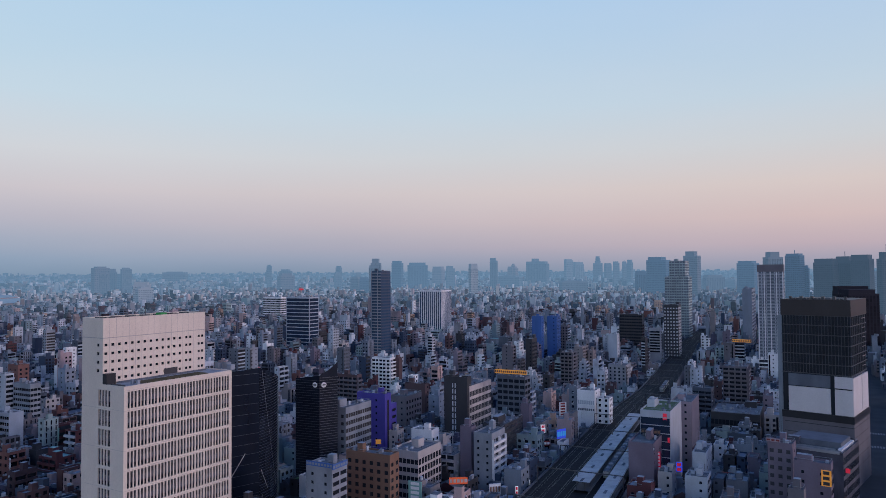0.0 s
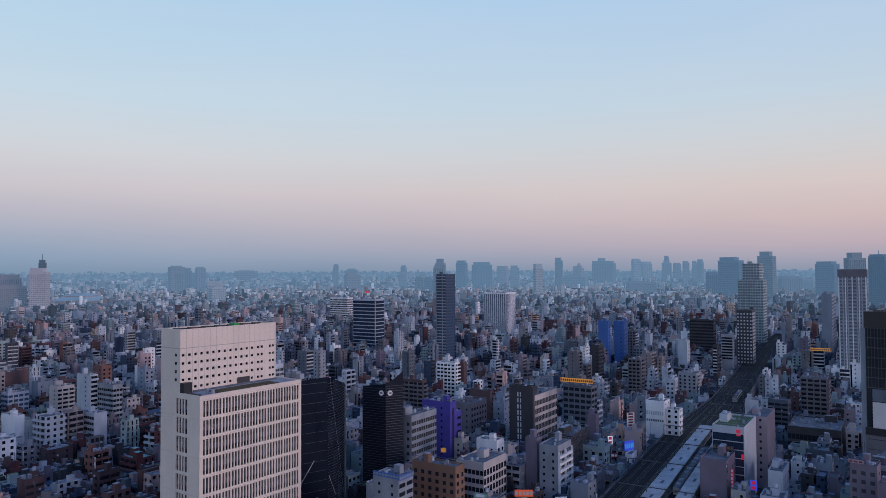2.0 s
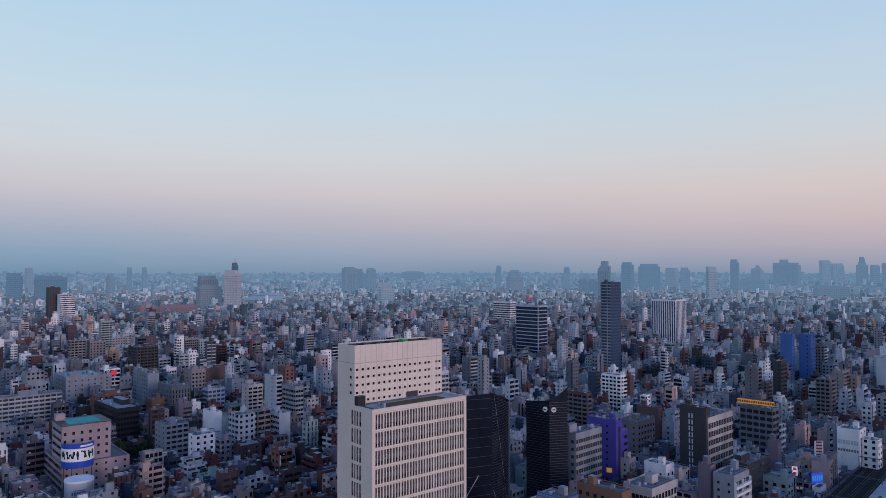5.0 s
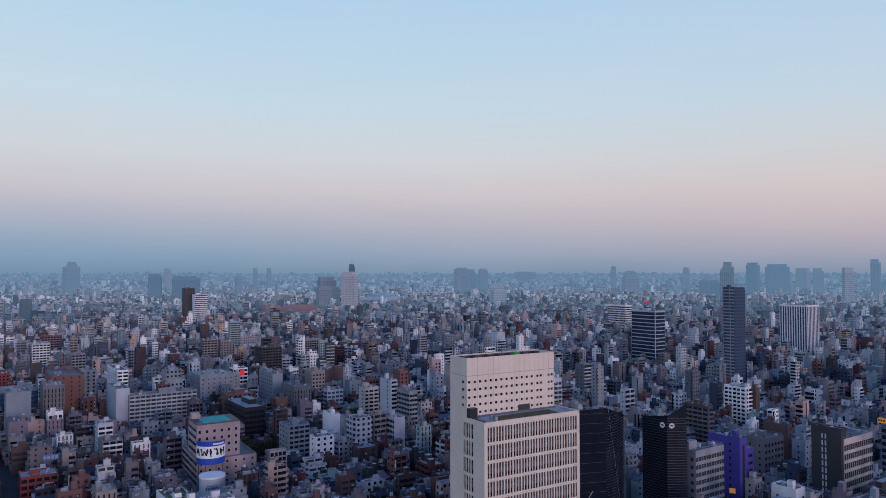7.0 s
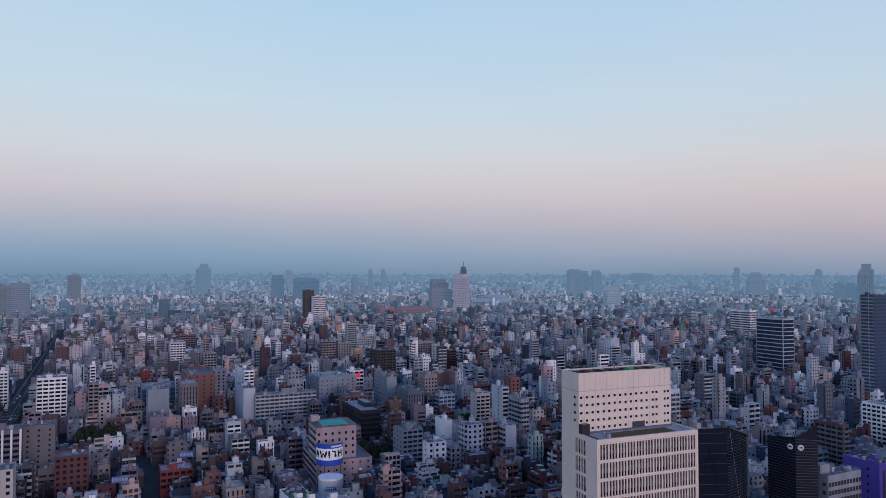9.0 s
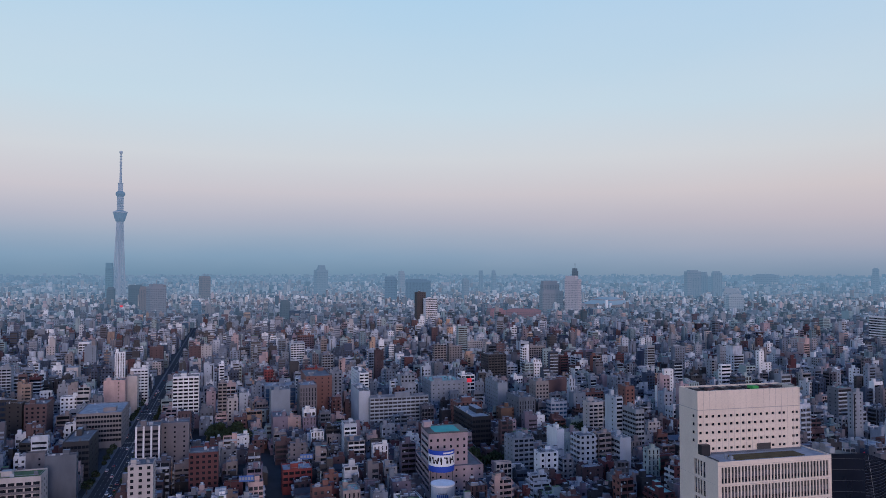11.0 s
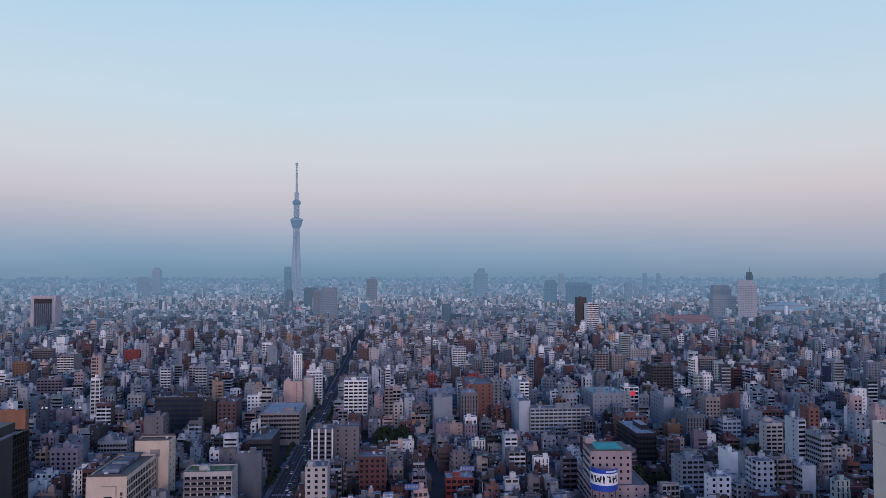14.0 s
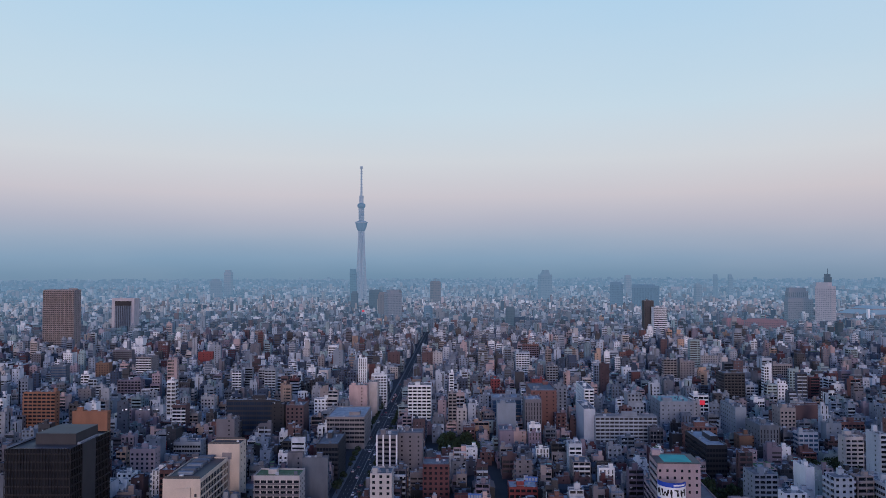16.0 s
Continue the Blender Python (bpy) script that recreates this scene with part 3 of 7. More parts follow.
def building(x, y, a, b, h, turn, wall, W="ribbon", N="small", S="small", E="", fh=3.3, glass=None, trim=None, roof="roof", name="building", label="", category="building",
             group="", seed=0, first=None, clutter=True, open_front=True):
    """A building as a thing with parts: walls, roof, every floor's windows, balconies, roof machines. a runs east, b runs north."""
    rng = random.Random(seed * 7919 + 13)
    KEEP.append((x, y, a / 2, b / 2, radians(turn)))
    if open_front:
        LANDMARKS.append((x, y, (a + b) / 4, h))
    paint, glass = PAINT[wall], glass or GLASS
    trim = PAINT[trim] if trim else paint
    if not label:
        label = f"{PLAIN[wall]} {int(h / fh)}-storey {'apartment' if W in ('balcony', 'loggia') else 'city'} building with {STYLE_WORDS[W]}"
    top = anchor(name, x, y, label, category, group)
    top.rotation_euler = (0, 0, radians(turn))
    body = Bag()
    parapet(body, a, b, h, paint, None)
    body.put("wall", top)
    deck = Bag()
    i, j = a / 2 - 0.25, b / 2 - 0.25
    deck.face([(-i, -j, h - 0.7), (i, -j, h - 0.7), (i, j, h - 0.7), (-i, j, h - 0.7)], PAINT[roof])
    deck.put("roof", top)
    ws = walls(a, b)
    for k, st in (("W", W), ("N", N), ("S", S), ("E", E)):
        if not st:
            continue
        z = first if first is not None else fh + 0.6
        while z + fh < h + 0.3:
            g, p = Bag(), Bag()
            storey(g, p, ws[k], z, fh, st, glass, trim, 0.2, paint)
            g.put("window_band", top)
            p.put("balcony", top)
            z += fh
    if clutter:
        small, count = Bag(), 0
        for kind, x0, y0, x1, y1, hh in roof_clutter(a, b, h, rng):
            c = Bag()
            count += kind == "unit"
            if kind == "unit" and count > 2:
                small.box(x0, y0, h - 0.7, x1, y1, h - 0.7 + hh, PAINT["lightgrey" if count % 3 else "grey"])
                continue
            if kind == "hut":
                c.box(x0, y0, h - 0.7, x1, y1, h + hh, paint, PAINT["roof2"])
                c.put("stair_house", top)
            elif kind == "unit":
                c.box(x0, y0, h - 0.7, x1, y1, h - 0.7 + hh, PAINT["offwhite"])
                c.put("air_conditioner", top)
            elif kind == "tank":
                c.drum(x0, y0, h - 0.7, h + hh + 2.8, x1, PAINT["offwhite"], 10)
                c.put("water_tank", top)
            else:
                c.box(x0 - x1, y0 - x1, h - 0.7, x0 + x1, y0 + x1, h + hh + 3, PAINT["steel"])
                c.put("antenna", top)
        for p, q, u, v in ((-a / 2 + 0.2, -b / 2 + 0.2, -a / 2 + 0.3, b / 2 - 0.2), (-a / 2 + 0.2, b / 2 - 0.3, a / 2 - 0.2, b / 2 - 0.2), (-a / 2 + 0.2, -b / 2 + 0.2, a / 2 - 0.2, -b / 2 + 0.3)):
            small.box(p, q, h + 0.7, u, v, h + 0.82, PAINT["lightgrey"])
        small.put("roof_machinery", top)
    return top


def add_box(top, name, x0, y0, z0, x1, y1, z1, mat, label=""):
    """One more boxed part on a thing."""
    b = Bag()
    b.box(x0, y0, z0, x1, y1, z1, mat, None, True)
    return b.put(name, top, label)


# ---- buildings with a shape of their own ----
def local(x, y, turn, corner, a, b):
    """The middle of a block whose north-west or south-west corner is given."""
    c, s = math.cos(radians(turn)), math.sin(radians(turn))
    dx, dy = a / 2, -b / 2 if corner == "NW" else b / 2
    return x + c * dx - s * dy, y + s * dx + c * dy


def shared(name, mesh, parent, at):
    """A piece that shares its mesh with others like it."""
    ob = new(name, mesh)
    ob.parent = parent
    ob.matrix_basis = at
    return ob


def white_tower(x, y, turn, a, b, h, step, b2, h2):
    """The white panelled tower: a lower block, and a narrower upper block on its east side. x, y: the lower block's north-west corner."""
    cx, cy = local(x, y, turn, "NW", a, b)
    KEEP.append((cx, cy, a / 2 + 3, b / 2 + 3, radians(turn)))
    top = anchor("office_tower", cx, cy, "white panelled office tower with a set-back upper block", "tower")
    top.rotation_euler = (0, 0, radians(turn))
    wall, dark = surface("white_concrete_panel", (0.72, 0.625, 0.53), 0.75, stain=0.10, size=9), PAINT["dark"]
    joint = surface("panel_joint", (0.47, 0.42, 0.395), 0.9)
    deck = h - 0.4
    low = Bag()
    # slot openings are cut through the west and north faces as recessed bands
    pitch, glass_h, first = 6.55, 5.45, h - 1.9
    n_band, n_slot = int((first - 4) / pitch) + 1, 33
    x0, x1, y0, y1 = -a / 2, a / 2, -b / 2, b / 2
    low.box(x0 + 0.5, y0, 0, x1, y1 - 0.5, deck, wall, PAINT["roof2"])
    for z0, z1 in [(first - k * pitch, first - k * pitch + pitch - glass_h) for k in range(n_band)] + [(0, first - n_band * pitch + pitch - glass_h)]:
        low.box(x0, y0, max(0, z0), x0 + 0.5, y1, z1 if z0 < first - 1 else h, wall, None, True)
    edge = 1.1
    sp = (b - 2 * edge) / n_slot
    for k in range(n_band):
        zt = first - k * pitch
        zb = zt - glass_h
        for i in range(n_slot + 1):
            half = 0.30 if i % 3 == 0 else 0.2
            yc = y1 - edge - i * sp
            low.box(x0, max(y0, yc - (half if i < n_slot else edge)), zb, x0 + 0.5, min(y1, yc + (half if i else edge)), zt, wall)
    # north face
    for u0, u1 in ((0.5, 7.3), (13.9, a)):
        low.box(x0 + u0, y1 - 0.5, 0, x0 + u1, y1, h, wall)
    for z0, z1 in [(first - k * pitch, first - k * pitch + pitch - glass_h) for k in range(1, n_band)] + [(first, h), (0, first - n_band * pitch + pitch - glass_h)]:
        low.box(x0 + 7.3, y1 - 0.5, max(0, z0), x0 + 13.9, y1, z1, wall, None, True)
    for k in range(n_band):
        for i in range(1, 4):
            u = x0 + 7.3 + 6.6 * i / 4
            low.box(u - 0.28, y1 - 0.5, first - k * pitch - glass_h, u + 0.28, y1, first - k * pitch, wall)
    # parapet round the terrace
    low.box(x0, y0, deck, x1, y0 + 0.5, h, wall)
    low.put("lower_wall", top)
    # glass behind the slots: each a pane with a grey panel across its middle
    pane = Bag()
    w = sp - 0.3
    for f0, f1, m in ((0, 0.31, GLASS), (0.31, 0.64, PAINT["taupe_sooty"]), (0.64, 1, CURTAIN)):
        pane.face([(0, w / 2, glass_h * f0), (0, -w / 2, glass_h * f0), (0, -w / 2, glass_h * f1), (0, w / 2, glass_h * f1)], m)
    me = pane.mesh("window")
    for k in range(n_band):
        for i in range(n_slot):
            shared("window", me, top, Matrix.Translation((x0 + 0.3, y1 - edge - (i + 0.5) * sp, first - k * pitch - glass_h)))
    for k in range(n_band):
        for i in range(4):
            shared("window", me, top, Matrix.Translation((x0 + 7.3 + 6.6 * (i + 0.5) / 4, y1 - 0.3, first - k * pitch - glass_h)) @ Matrix.Rotation(radians(-90), 4, "Z"))
    # upper block
    up, ux = Bag(), x0 + step
    rows = [h2 - 9.1 - 2.88 * k for k in range(5)]
    cols = [1.15] + [3.7 + 2.49 * k for k in range(12)] + [34.0, 35.8, 39.8, 41.4]
    up.box(ux + 0.4, y1 - b2 + 0.001, deck, x1, y1 - 0.4, h2 - 1.2, wall, PAINT["steel"])
    zs = sorted([(r - 0.45, r + 0.45) for r in rows])
    edges = [deck + 0.01] + [v for z in zs for v in z] + [h2]
    for lo, hi in zip(edges[0::2], edges[1::2]):
        if hi > lo:
            up.box(ux, y1 - b2, lo, ux + 0.4, y1, hi, wall, None, True)
    for lo, hi in zs:
        at = 0.0
        for c in cols:
            up.box(ux, y1 - c + 0.55, lo, ux + 0.4, y1 - at, hi, wall)
            at = c + 0.55
        up.box(ux, y1 - b2, lo, ux + 0.4, y1 - at, hi, wall)
    up.box(ux + 0.4, y1 - 0.4, h, x1, y1 - 0.001, h2, wall)
    up.box(x1 - 0.4, y1 - b2, h2 - 1.2, x1, y1 - 0.4, h2, wall)
    up.box(ux + 0.4, y1 - b2, h2 - 1.2, x1 - 0.4, y1 - b2 + 0.4, h2, wall)
    up.put("upper_wall", top)
    line = Bag()
    line.box(ux - 0.02, y1 - b2 - 0.02, h2 - 6.85, ux + 0.02, y1 + 0.02, h2 - 6.6, joint, None, True)
    line.box(ux, y1 - 0.02, h2 - 6.85, x1, y1 + 0.02, h2 - 6.6, joint, None, True)
    line.put("joint", top)
    for k in range(17):
        j = Bag()
        j.box(ux - 0.012, y1 - 2.45 - k * 2.49 - 0.05, h + 0.3, ux, y1 - 2.45 - k * 2.49 + 0.05, h2, joint, None, True)
        j.put("joint", top)
    for k in range(9):
        j = Bag()
        j.box(x0 - 0.012, y0, first - k * pitch + 0.42, x0, y1, first - k * pitch + 0.5, joint, None, True)
        j.box(x0, y1 + 0.0, first - k * pitch + 0.42, x1, y1 + 0.012, first - k * pitch + 0.5, joint, None, True) if k % 2 else None
        j.put("joint", top)
    small = Bag()
    small.face([(0, 0.55, 0), (0, -0.55, 0), (0, -0.55, 0.9), (0, 0.55, 0.9)], GLASS)
    me = small.mesh("window")
    for r in rows:
        for c in cols:
            if not (r == rows[4] and (c < 3 or 23.5 < c < 30)):
                shared("window", me, top, Matrix.Translation((ux + 0.22, y1 - c, r - 0.45)))
    for r in rows[:4]:
        add_box(top, "window", ux + 2.0, y1 - 0.05, r - 0.5, ux + 3.1, y1 + 0.012, r + 0.5, GLASS)
    # the dark recess, the louvre, the terrace with its lawn and machines
    add_box(top, "roof_door_recess", ux - 2.2, y1 - 3.4, deck, ux + 0.02, y1 - 0.02, h + 3.5, PAINT["black"], "black corner enclosure")
    add_box(top, "louvre", ux - 0.06, y1 - 30.0, h - 0.2, ux + 0.3, y1 - 24.2, h + 2.4, PAINT["dark"], "dark louvred plant opening")
    add_box(top, "plinth", ux - 0.5, y1 - b2, deck, ux - 0.001, y1 - 5.05, h + 0.2, PAINT["grey"])
    add_box(top, "roof_lawn", x0 + 2.4, y0 + 9, deck, ux - 3.2, y1 - 9, deck + 0.25, PAINT["moss"], "brown roof lawn")
    for k, (px, py, s, hh) in enumerate(((2.2, 6.6, 1.0, 1.7), (3.6, 7.5, 0.8, 1.3), (4.6, 6.2, 0.9, 1.9), (2.6, 47.5, 2.2, 2.2), (6.0, 48.5, 2.4, 2.8), (9.2, 47.2, 1.8, 2.4))):
        add_box(top, "air_conditioner", x0 + px, y1 - py - s, deck, x0 + px + s, y1 - py, h + hh - 0.6, PAINT["lightgrey"])
    for k in range(24):
        px = ux + 1.2 + (k % 3) * 4.0
        py = y1 - 2.0 - (k // 3) * 5.8
        add_box(top, "roof_machine", px, py - 2.6, h2 - 1.2, px + 2.6, py, h2 - 0.45 + 0.5 * (k % 3 == 1), PAINT["dark"] if k % 4 else PAINT["brown"])
    add_box(top, "tarpaulin", ux + 3, y1 - 27.5, h2 - 0.6, ux + 6, y1 - 25, h2 + 0.5, surface("green_tarpaulin", (0.04, 0.30, 0.07), 0.6), "green roof tarpaulin")
    m = Bag()
    m.box(ux + 5, y1 - 20, h2 - 1.2, ux + 5.15, y1 - 19.85, h2 + 3.5, PAINT["steel"])
    m.put("antenna", top)
    add_box(top, "window_rail", x0 + 0.1, y1 - 0.6, h, x0 + 7, y1 - 0.5, h + 0.5, PAINT["steel"])


def leaning(top, ring, heights, mat, name="wall", roof=None):
    """Walls over a ring of points, each with a height of its own, and the sloping roof between them."""
    b = Bag()
    n = len(ring)
    for i in range(n):
        j = (i + 1) % n
        b.face([(*ring[i], 0), (*ring[j], 0), (*ring[j], heights[j]), (*ring[i], heights[i])], mat)
    mx, my, mz = sum(p[0] for p in ring) / n, sum(p[1] for p in ring) / n, min(heights) - 2
    for i in range(n):
        j = (i + 1) % n
        b.face([(*ring[i], heights[i]), (*ring[j], heights[j]), (mx, my, mz)], roof or mat)
    return b.put(name, top)


def black_glass_building(x, y, h, turn):
    """A black glass building with a folded flat side, a bowed louvred side, and thin light lines over it. x, y: the fold."""
    top = anchor("glass_building", x, y, "black glass building with a bowed louvred side and a slanting roof", "building")
    top.rotation_euler = (0, 0, radians(turn))
    KEEP.append((x + 16, y - 3, 20, 24, radians(turn)))
    skin = surface("black_glass_cladding", (0.010, 0.014, 0.024), 0.10, stain=0.2, grain=0.0, bump=0.0, spec=0.5)
    bow = [(0.3 + 0.022 * t * t, -t) for t in (4, 8, 12, 16, 20, 23)]
    ring = [(6, 19), (0, 0)] + bow + [(26, -26), (36, -22), (36, 19)]
    zs = [h * 0.985, h] + [h - 0.33 * (-p[1]) for p in bow] + [h - 9, h - 9, h - 3]
    ring, zs = ring[::-1], zs[::-1]
    leaning(top, ring, zs, skin, "wall", PAINT["dark"])
    fin = surface("dark_louvre_edge", (0.065, 0.078, 0.10), 0.4, metal=0.3)
    path = [(0, 0)] + bow
    z = 3.0
    while z < h - 1:
        b = Bag()
        for (ax, ay), (bx, by) in zip(path, path[1:]):
            if z > h - 0.33 * (-by) - 0.4:
                break
            b.face([(ax - 0.3, ay, z), (bx - 0.3, by, z), (bx + 0.1, by, z), (ax + 0.1, ay, z)], fin)
            b.face([(ax - 0.3, ay, z), (ax - 0.3, ay, z + 0.16), (bx - 0.3, by, z + 0.16), (bx - 0.3, by, z)], fin)
        b.put("louvre", top)
        z += 1.15
    z = 4.0
    while z < h - 2:
        b = Bag()
        b.face([(5.9, 19, z), (-0.05, 0.2, z), (-0.05, 0.2, z + 0.12), (5.9, 19, z + 0.12)], fin)
        b.put("floor_line", top)
        z += 4.0
    thin = PAINT["metal"]
    for p, q in (((-0.4, -1.0, h - 0.5), (2.4, -12.0, h * 0.18)), ((4.2, 14, h * 0.26), (0.5, 1.2, h * 0.56)), ((-0.38, -0.6, h * 0.34), (0.3, -5, h * 0.2))):
        b = Bag()
        b.face([p, q, (q[0], q[1], q[2] + 0.5), (p[0], p[1], p[2] + 0.5)], thin)
        b.put("light_line", top)
    add_box(top, "beacon", 0.4, -0.5, h - 0.2, 0.7, -0.2, h + 0.3, RED_LIT, "red warning lamp")


def twisted_dark_building(x, y, h, turn):
    """A dark louvred building whose roof slopes up to a horn, with two round white signs. x, y: its near corner."""
    top = anchor("louvred_building", x, y, "dark louvred building with a horned sloping roof and two round signs", "building")
    top.rotation_euler = (0, 0, radians(turn))
    KEEP.append((x + 5, y - 9, 11, 13, radians(turn)))
    skin = surface("dark_louvre_cladding", (0.014, 0.019, 0.030), 0.2, stain=0.25, spec=0.4)
    ring, zs = [(13, 1.5), (0, 0), (-2.2, -4), (-4.6, -8), (5, -15), (14, -15)], [h * 0.87, h * 0.90, h * 0.94, h, h * 0.84, h * 0.8]
    leaning(top, ring[::-1], zs[::-1], skin, "wall", PAINT["dark"])
    fin = surface("grey_louvre_edge", (0.085, 0.10, 0.125), 0.4, metal=0.3)
    path = [(0, 0), (-2.2, -4), (-4.6, -8)]
    z = 2.0
    while z < h * 0.9:
        b = Bag()
        if z < h * 0.86:
            b.face([(13, 1.8, z), (0, 0.3, z), (0, 0.3, z + 0.14), (13, 1.8, z + 0.14)], fin)
        for (ax, ay), (bx, by) in zip(path, path[1:]):
            b.face([(ax - 0.3, ay + 0.1, z), (bx - 0.3, by + 0.1, z), (bx - 0.3, by + 0.1, z + 0.14), (ax - 0.3, ay + 0.1, z + 0.14)], fin)
            b.face([(ax - 0.3, ay + 0.1, z + 0.14), (bx - 0.3, by + 0.1, z + 0.14), (bx, by, z + 0.14), (ax, ay, z + 0.14)], fin)
        b.put("louvre", top)
        z += 1.2
    for px, py, ang in ((2.2, 0.36, 186.6), (-1.35, -1.7, 241.3)):
        b = Bag()
        b.prism([(1.25 * math.cos(6.2832 * i / 20), 1.25 * math.sin(6.2832 * i / 20)) for i in range(20)], 0, 0.25, PAINT["white"])
        s = b.put("round_sign", top, "round white lit sign with a dark bird-like mark")
        s.matrix_basis = Matrix.Translation((px, py, h * 0.825)) @ Matrix.Rotation(radians(ang), 4, "Z") @ Matrix.Rotation(radians(90), 4, "X")
        m = Bag()
        m.box(-0.75, -0.25, 0.26, 0.75, 0.3, 0.32, PAINT["black"], None, True)
        m.put("mark", s)


def black_tower(x, y, turn, a, b, h):
    """The dark glass tower over white panelled lower floors. x, y: its north-west corner."""
    cx, cy = local(x, y, turn, "NW", a, b)
    KEEP.append((cx, cy, a / 2 + 12, b / 2 + 8, radians(turn)))
    top = anchor("shopping_tower", cx, cy, "dark glass tower over white panelled shop floors", "tower")
    top.rotation_euler = (0, 0, radians(turn))
    x0, x1, y0, y1 = -a / 2, a / 2, -b / 2, b / 2
    glass = surface("dark_tower_glass", (0.024, 0.030, 0.036), 0.10, stain=0.3, grain=0.0, bump=0.0, spec=0.5)
    crown = surface("brown_crown_cladding", (0.045, 0.038, 0.038), 0.5)
    white = surface("white_wall_panel", (0.60, 0.57, 0.57), 0.7, stain=0.1, size=8)
    zc, zg, zw, zb = h - 7.5, h * 0.597, h * 0.386, h * 0.36
    add_box(top, "crown", x0, y0, zc, x1, y1, h, crown)
    add_box(top, "glass_body", x0 + 0.4, y0 + 0.4, zb, x1 - 0.4, y1 - 0.4, zc, glass)
    fin, floor = PAINT["dark"], surface("dark_floor_edge", (0.075, 0.08, 0.088), 0.4)
    n = int((zc - zg) / 4.0)
    for k in range(n + 1):
        z = zg + (zc - zg) * k / n
        add_box(top, "floor_edge", x0 + 0.15, y0 + 0.15, z - 0.25, x1 - 0.15, y1 - 0.15, z + 0.12, floor)
    for k in range(1, 22):
        u = x0 + a * k / 22
        add_box(top, "mullion", u - 0.09, y1 - 0.4, zg, u + 0.09, y1 - 0.1, zc, floor)
    for k in range(1, 9):
        v = y0 + b * k / 9
        add_box(top, "mullion", x0 + 0.1, v - 0.09, zg, x0 + 0.4, v + 0.09, zc, floor)
    for k in range(n):
        z = zg + (zc - zg) * (k + 0.55) / n
        # Light from the rooms is painted: beige strips that give off none.
        add_box(top, "painted_light_strip", x0 + 0.02, y0 + b * 0.1, z, x0 + 0.12, y0 + b * 0.32, z + 0.3, PAINT["beige"])
    gap = a * 0.24
    for u0, u1, z0, z1, name in ((x0 - 0.3, x0 + gap, zw + 12.3, zg - 0.6, "panel"), (x0 - 0.3, x0 + gap, zw, zw + 11.7, "panel"), (x0 + gap + 1.8, x1 - a * 0.1, zw + 12.1, zg - 0.6, "panel"),
                                 (x0 + gap + 1.8, x1 - a * 0.1, zw, zw + 11.7, "panel")):
        add_box(top, name, u0, y1 - 0.3, z0, u1, y1 + 0.4, z1, white if z0 < zw + 5 or u1 < x0 + gap + 1 else PAINT["grey"])
    for v0, v1 in ((y0 + b * 0.05, y0 + b * 0.45), (y0 + b * 0.47, y1 - 0.6)):
        add_box(top, "panel", x0 - 0.35, v0, zw, x0 + 0.2, v1, zg - 1.0, white)
    add_box(top, "side_core", x1 - 0.3, y1 - 9, 0, x1 + 2.2, y1 - 2, h - 8, PAINT["lightgrey"], "pale side lift core")
    add_box(top, "lower_wall", x0 - 0.4, y0, 0, x1, y1 + 0.2, zb, PAINT["taupe"])
    for k in range(5):
        add_box(top, "floor_line", x0 - 0.46, y0 + 1, zb - 3.2 - 4.6 * k, x1 - 1, y1 + 0.26, zb - 2.9 - 4.6 * k, PAINT["dark"])
    add_box(top, "dark_base_band", x0 - 0.6, y0 - 0.2, zb - 1.2, x1 + 0.1, y1 + 0.5, zw - 0.2, PAINT["black"])
    for k in range(16):
        add_box(top, "roof_machine", x0 + 2 + k * (a - 5) / 16, y1 - 3.5, h, x0 + 3.2 + k * (a - 5) / 16, y1 - 2.2, h + 0.7 + 0.8 * (k % 3 == 0), PAINT["steel"])


def podium(x, y, turn, a, b, h):
    cx, cy = local(x, y, turn, "NW", a, b)
    top = building(cx, cy, a, b, h, turn, "taupe_sooty", "ribbon", "one", "", fh=4.4, name="department_store", label="low grey department store with a machine-covered roof terrace", seed=77, roof="roof", category="store")
    add_box(top, "roof_hall", -a * 0.42, -b * 0.3, h - 0.7, a * 0.35, b * 0.28, h + 2.6, PAINT["grey"])
    for k in range(7):
        add_box(top, "roof_pipe", -a * 0.45, b * 0.3 + k * 0.9, h - 0.7, a * 0.4, b * 0.3 + k * 0.9 + 0.4, h + 0.2, PAINT["metal"])
    add_box(top, "roof_ladder", -a / 2 + 1, -b * 0.35, h - 0.7, -a / 2 + 2.4, b * 0.4, h + 0.8, PAINT["white"], "white roof walkway")


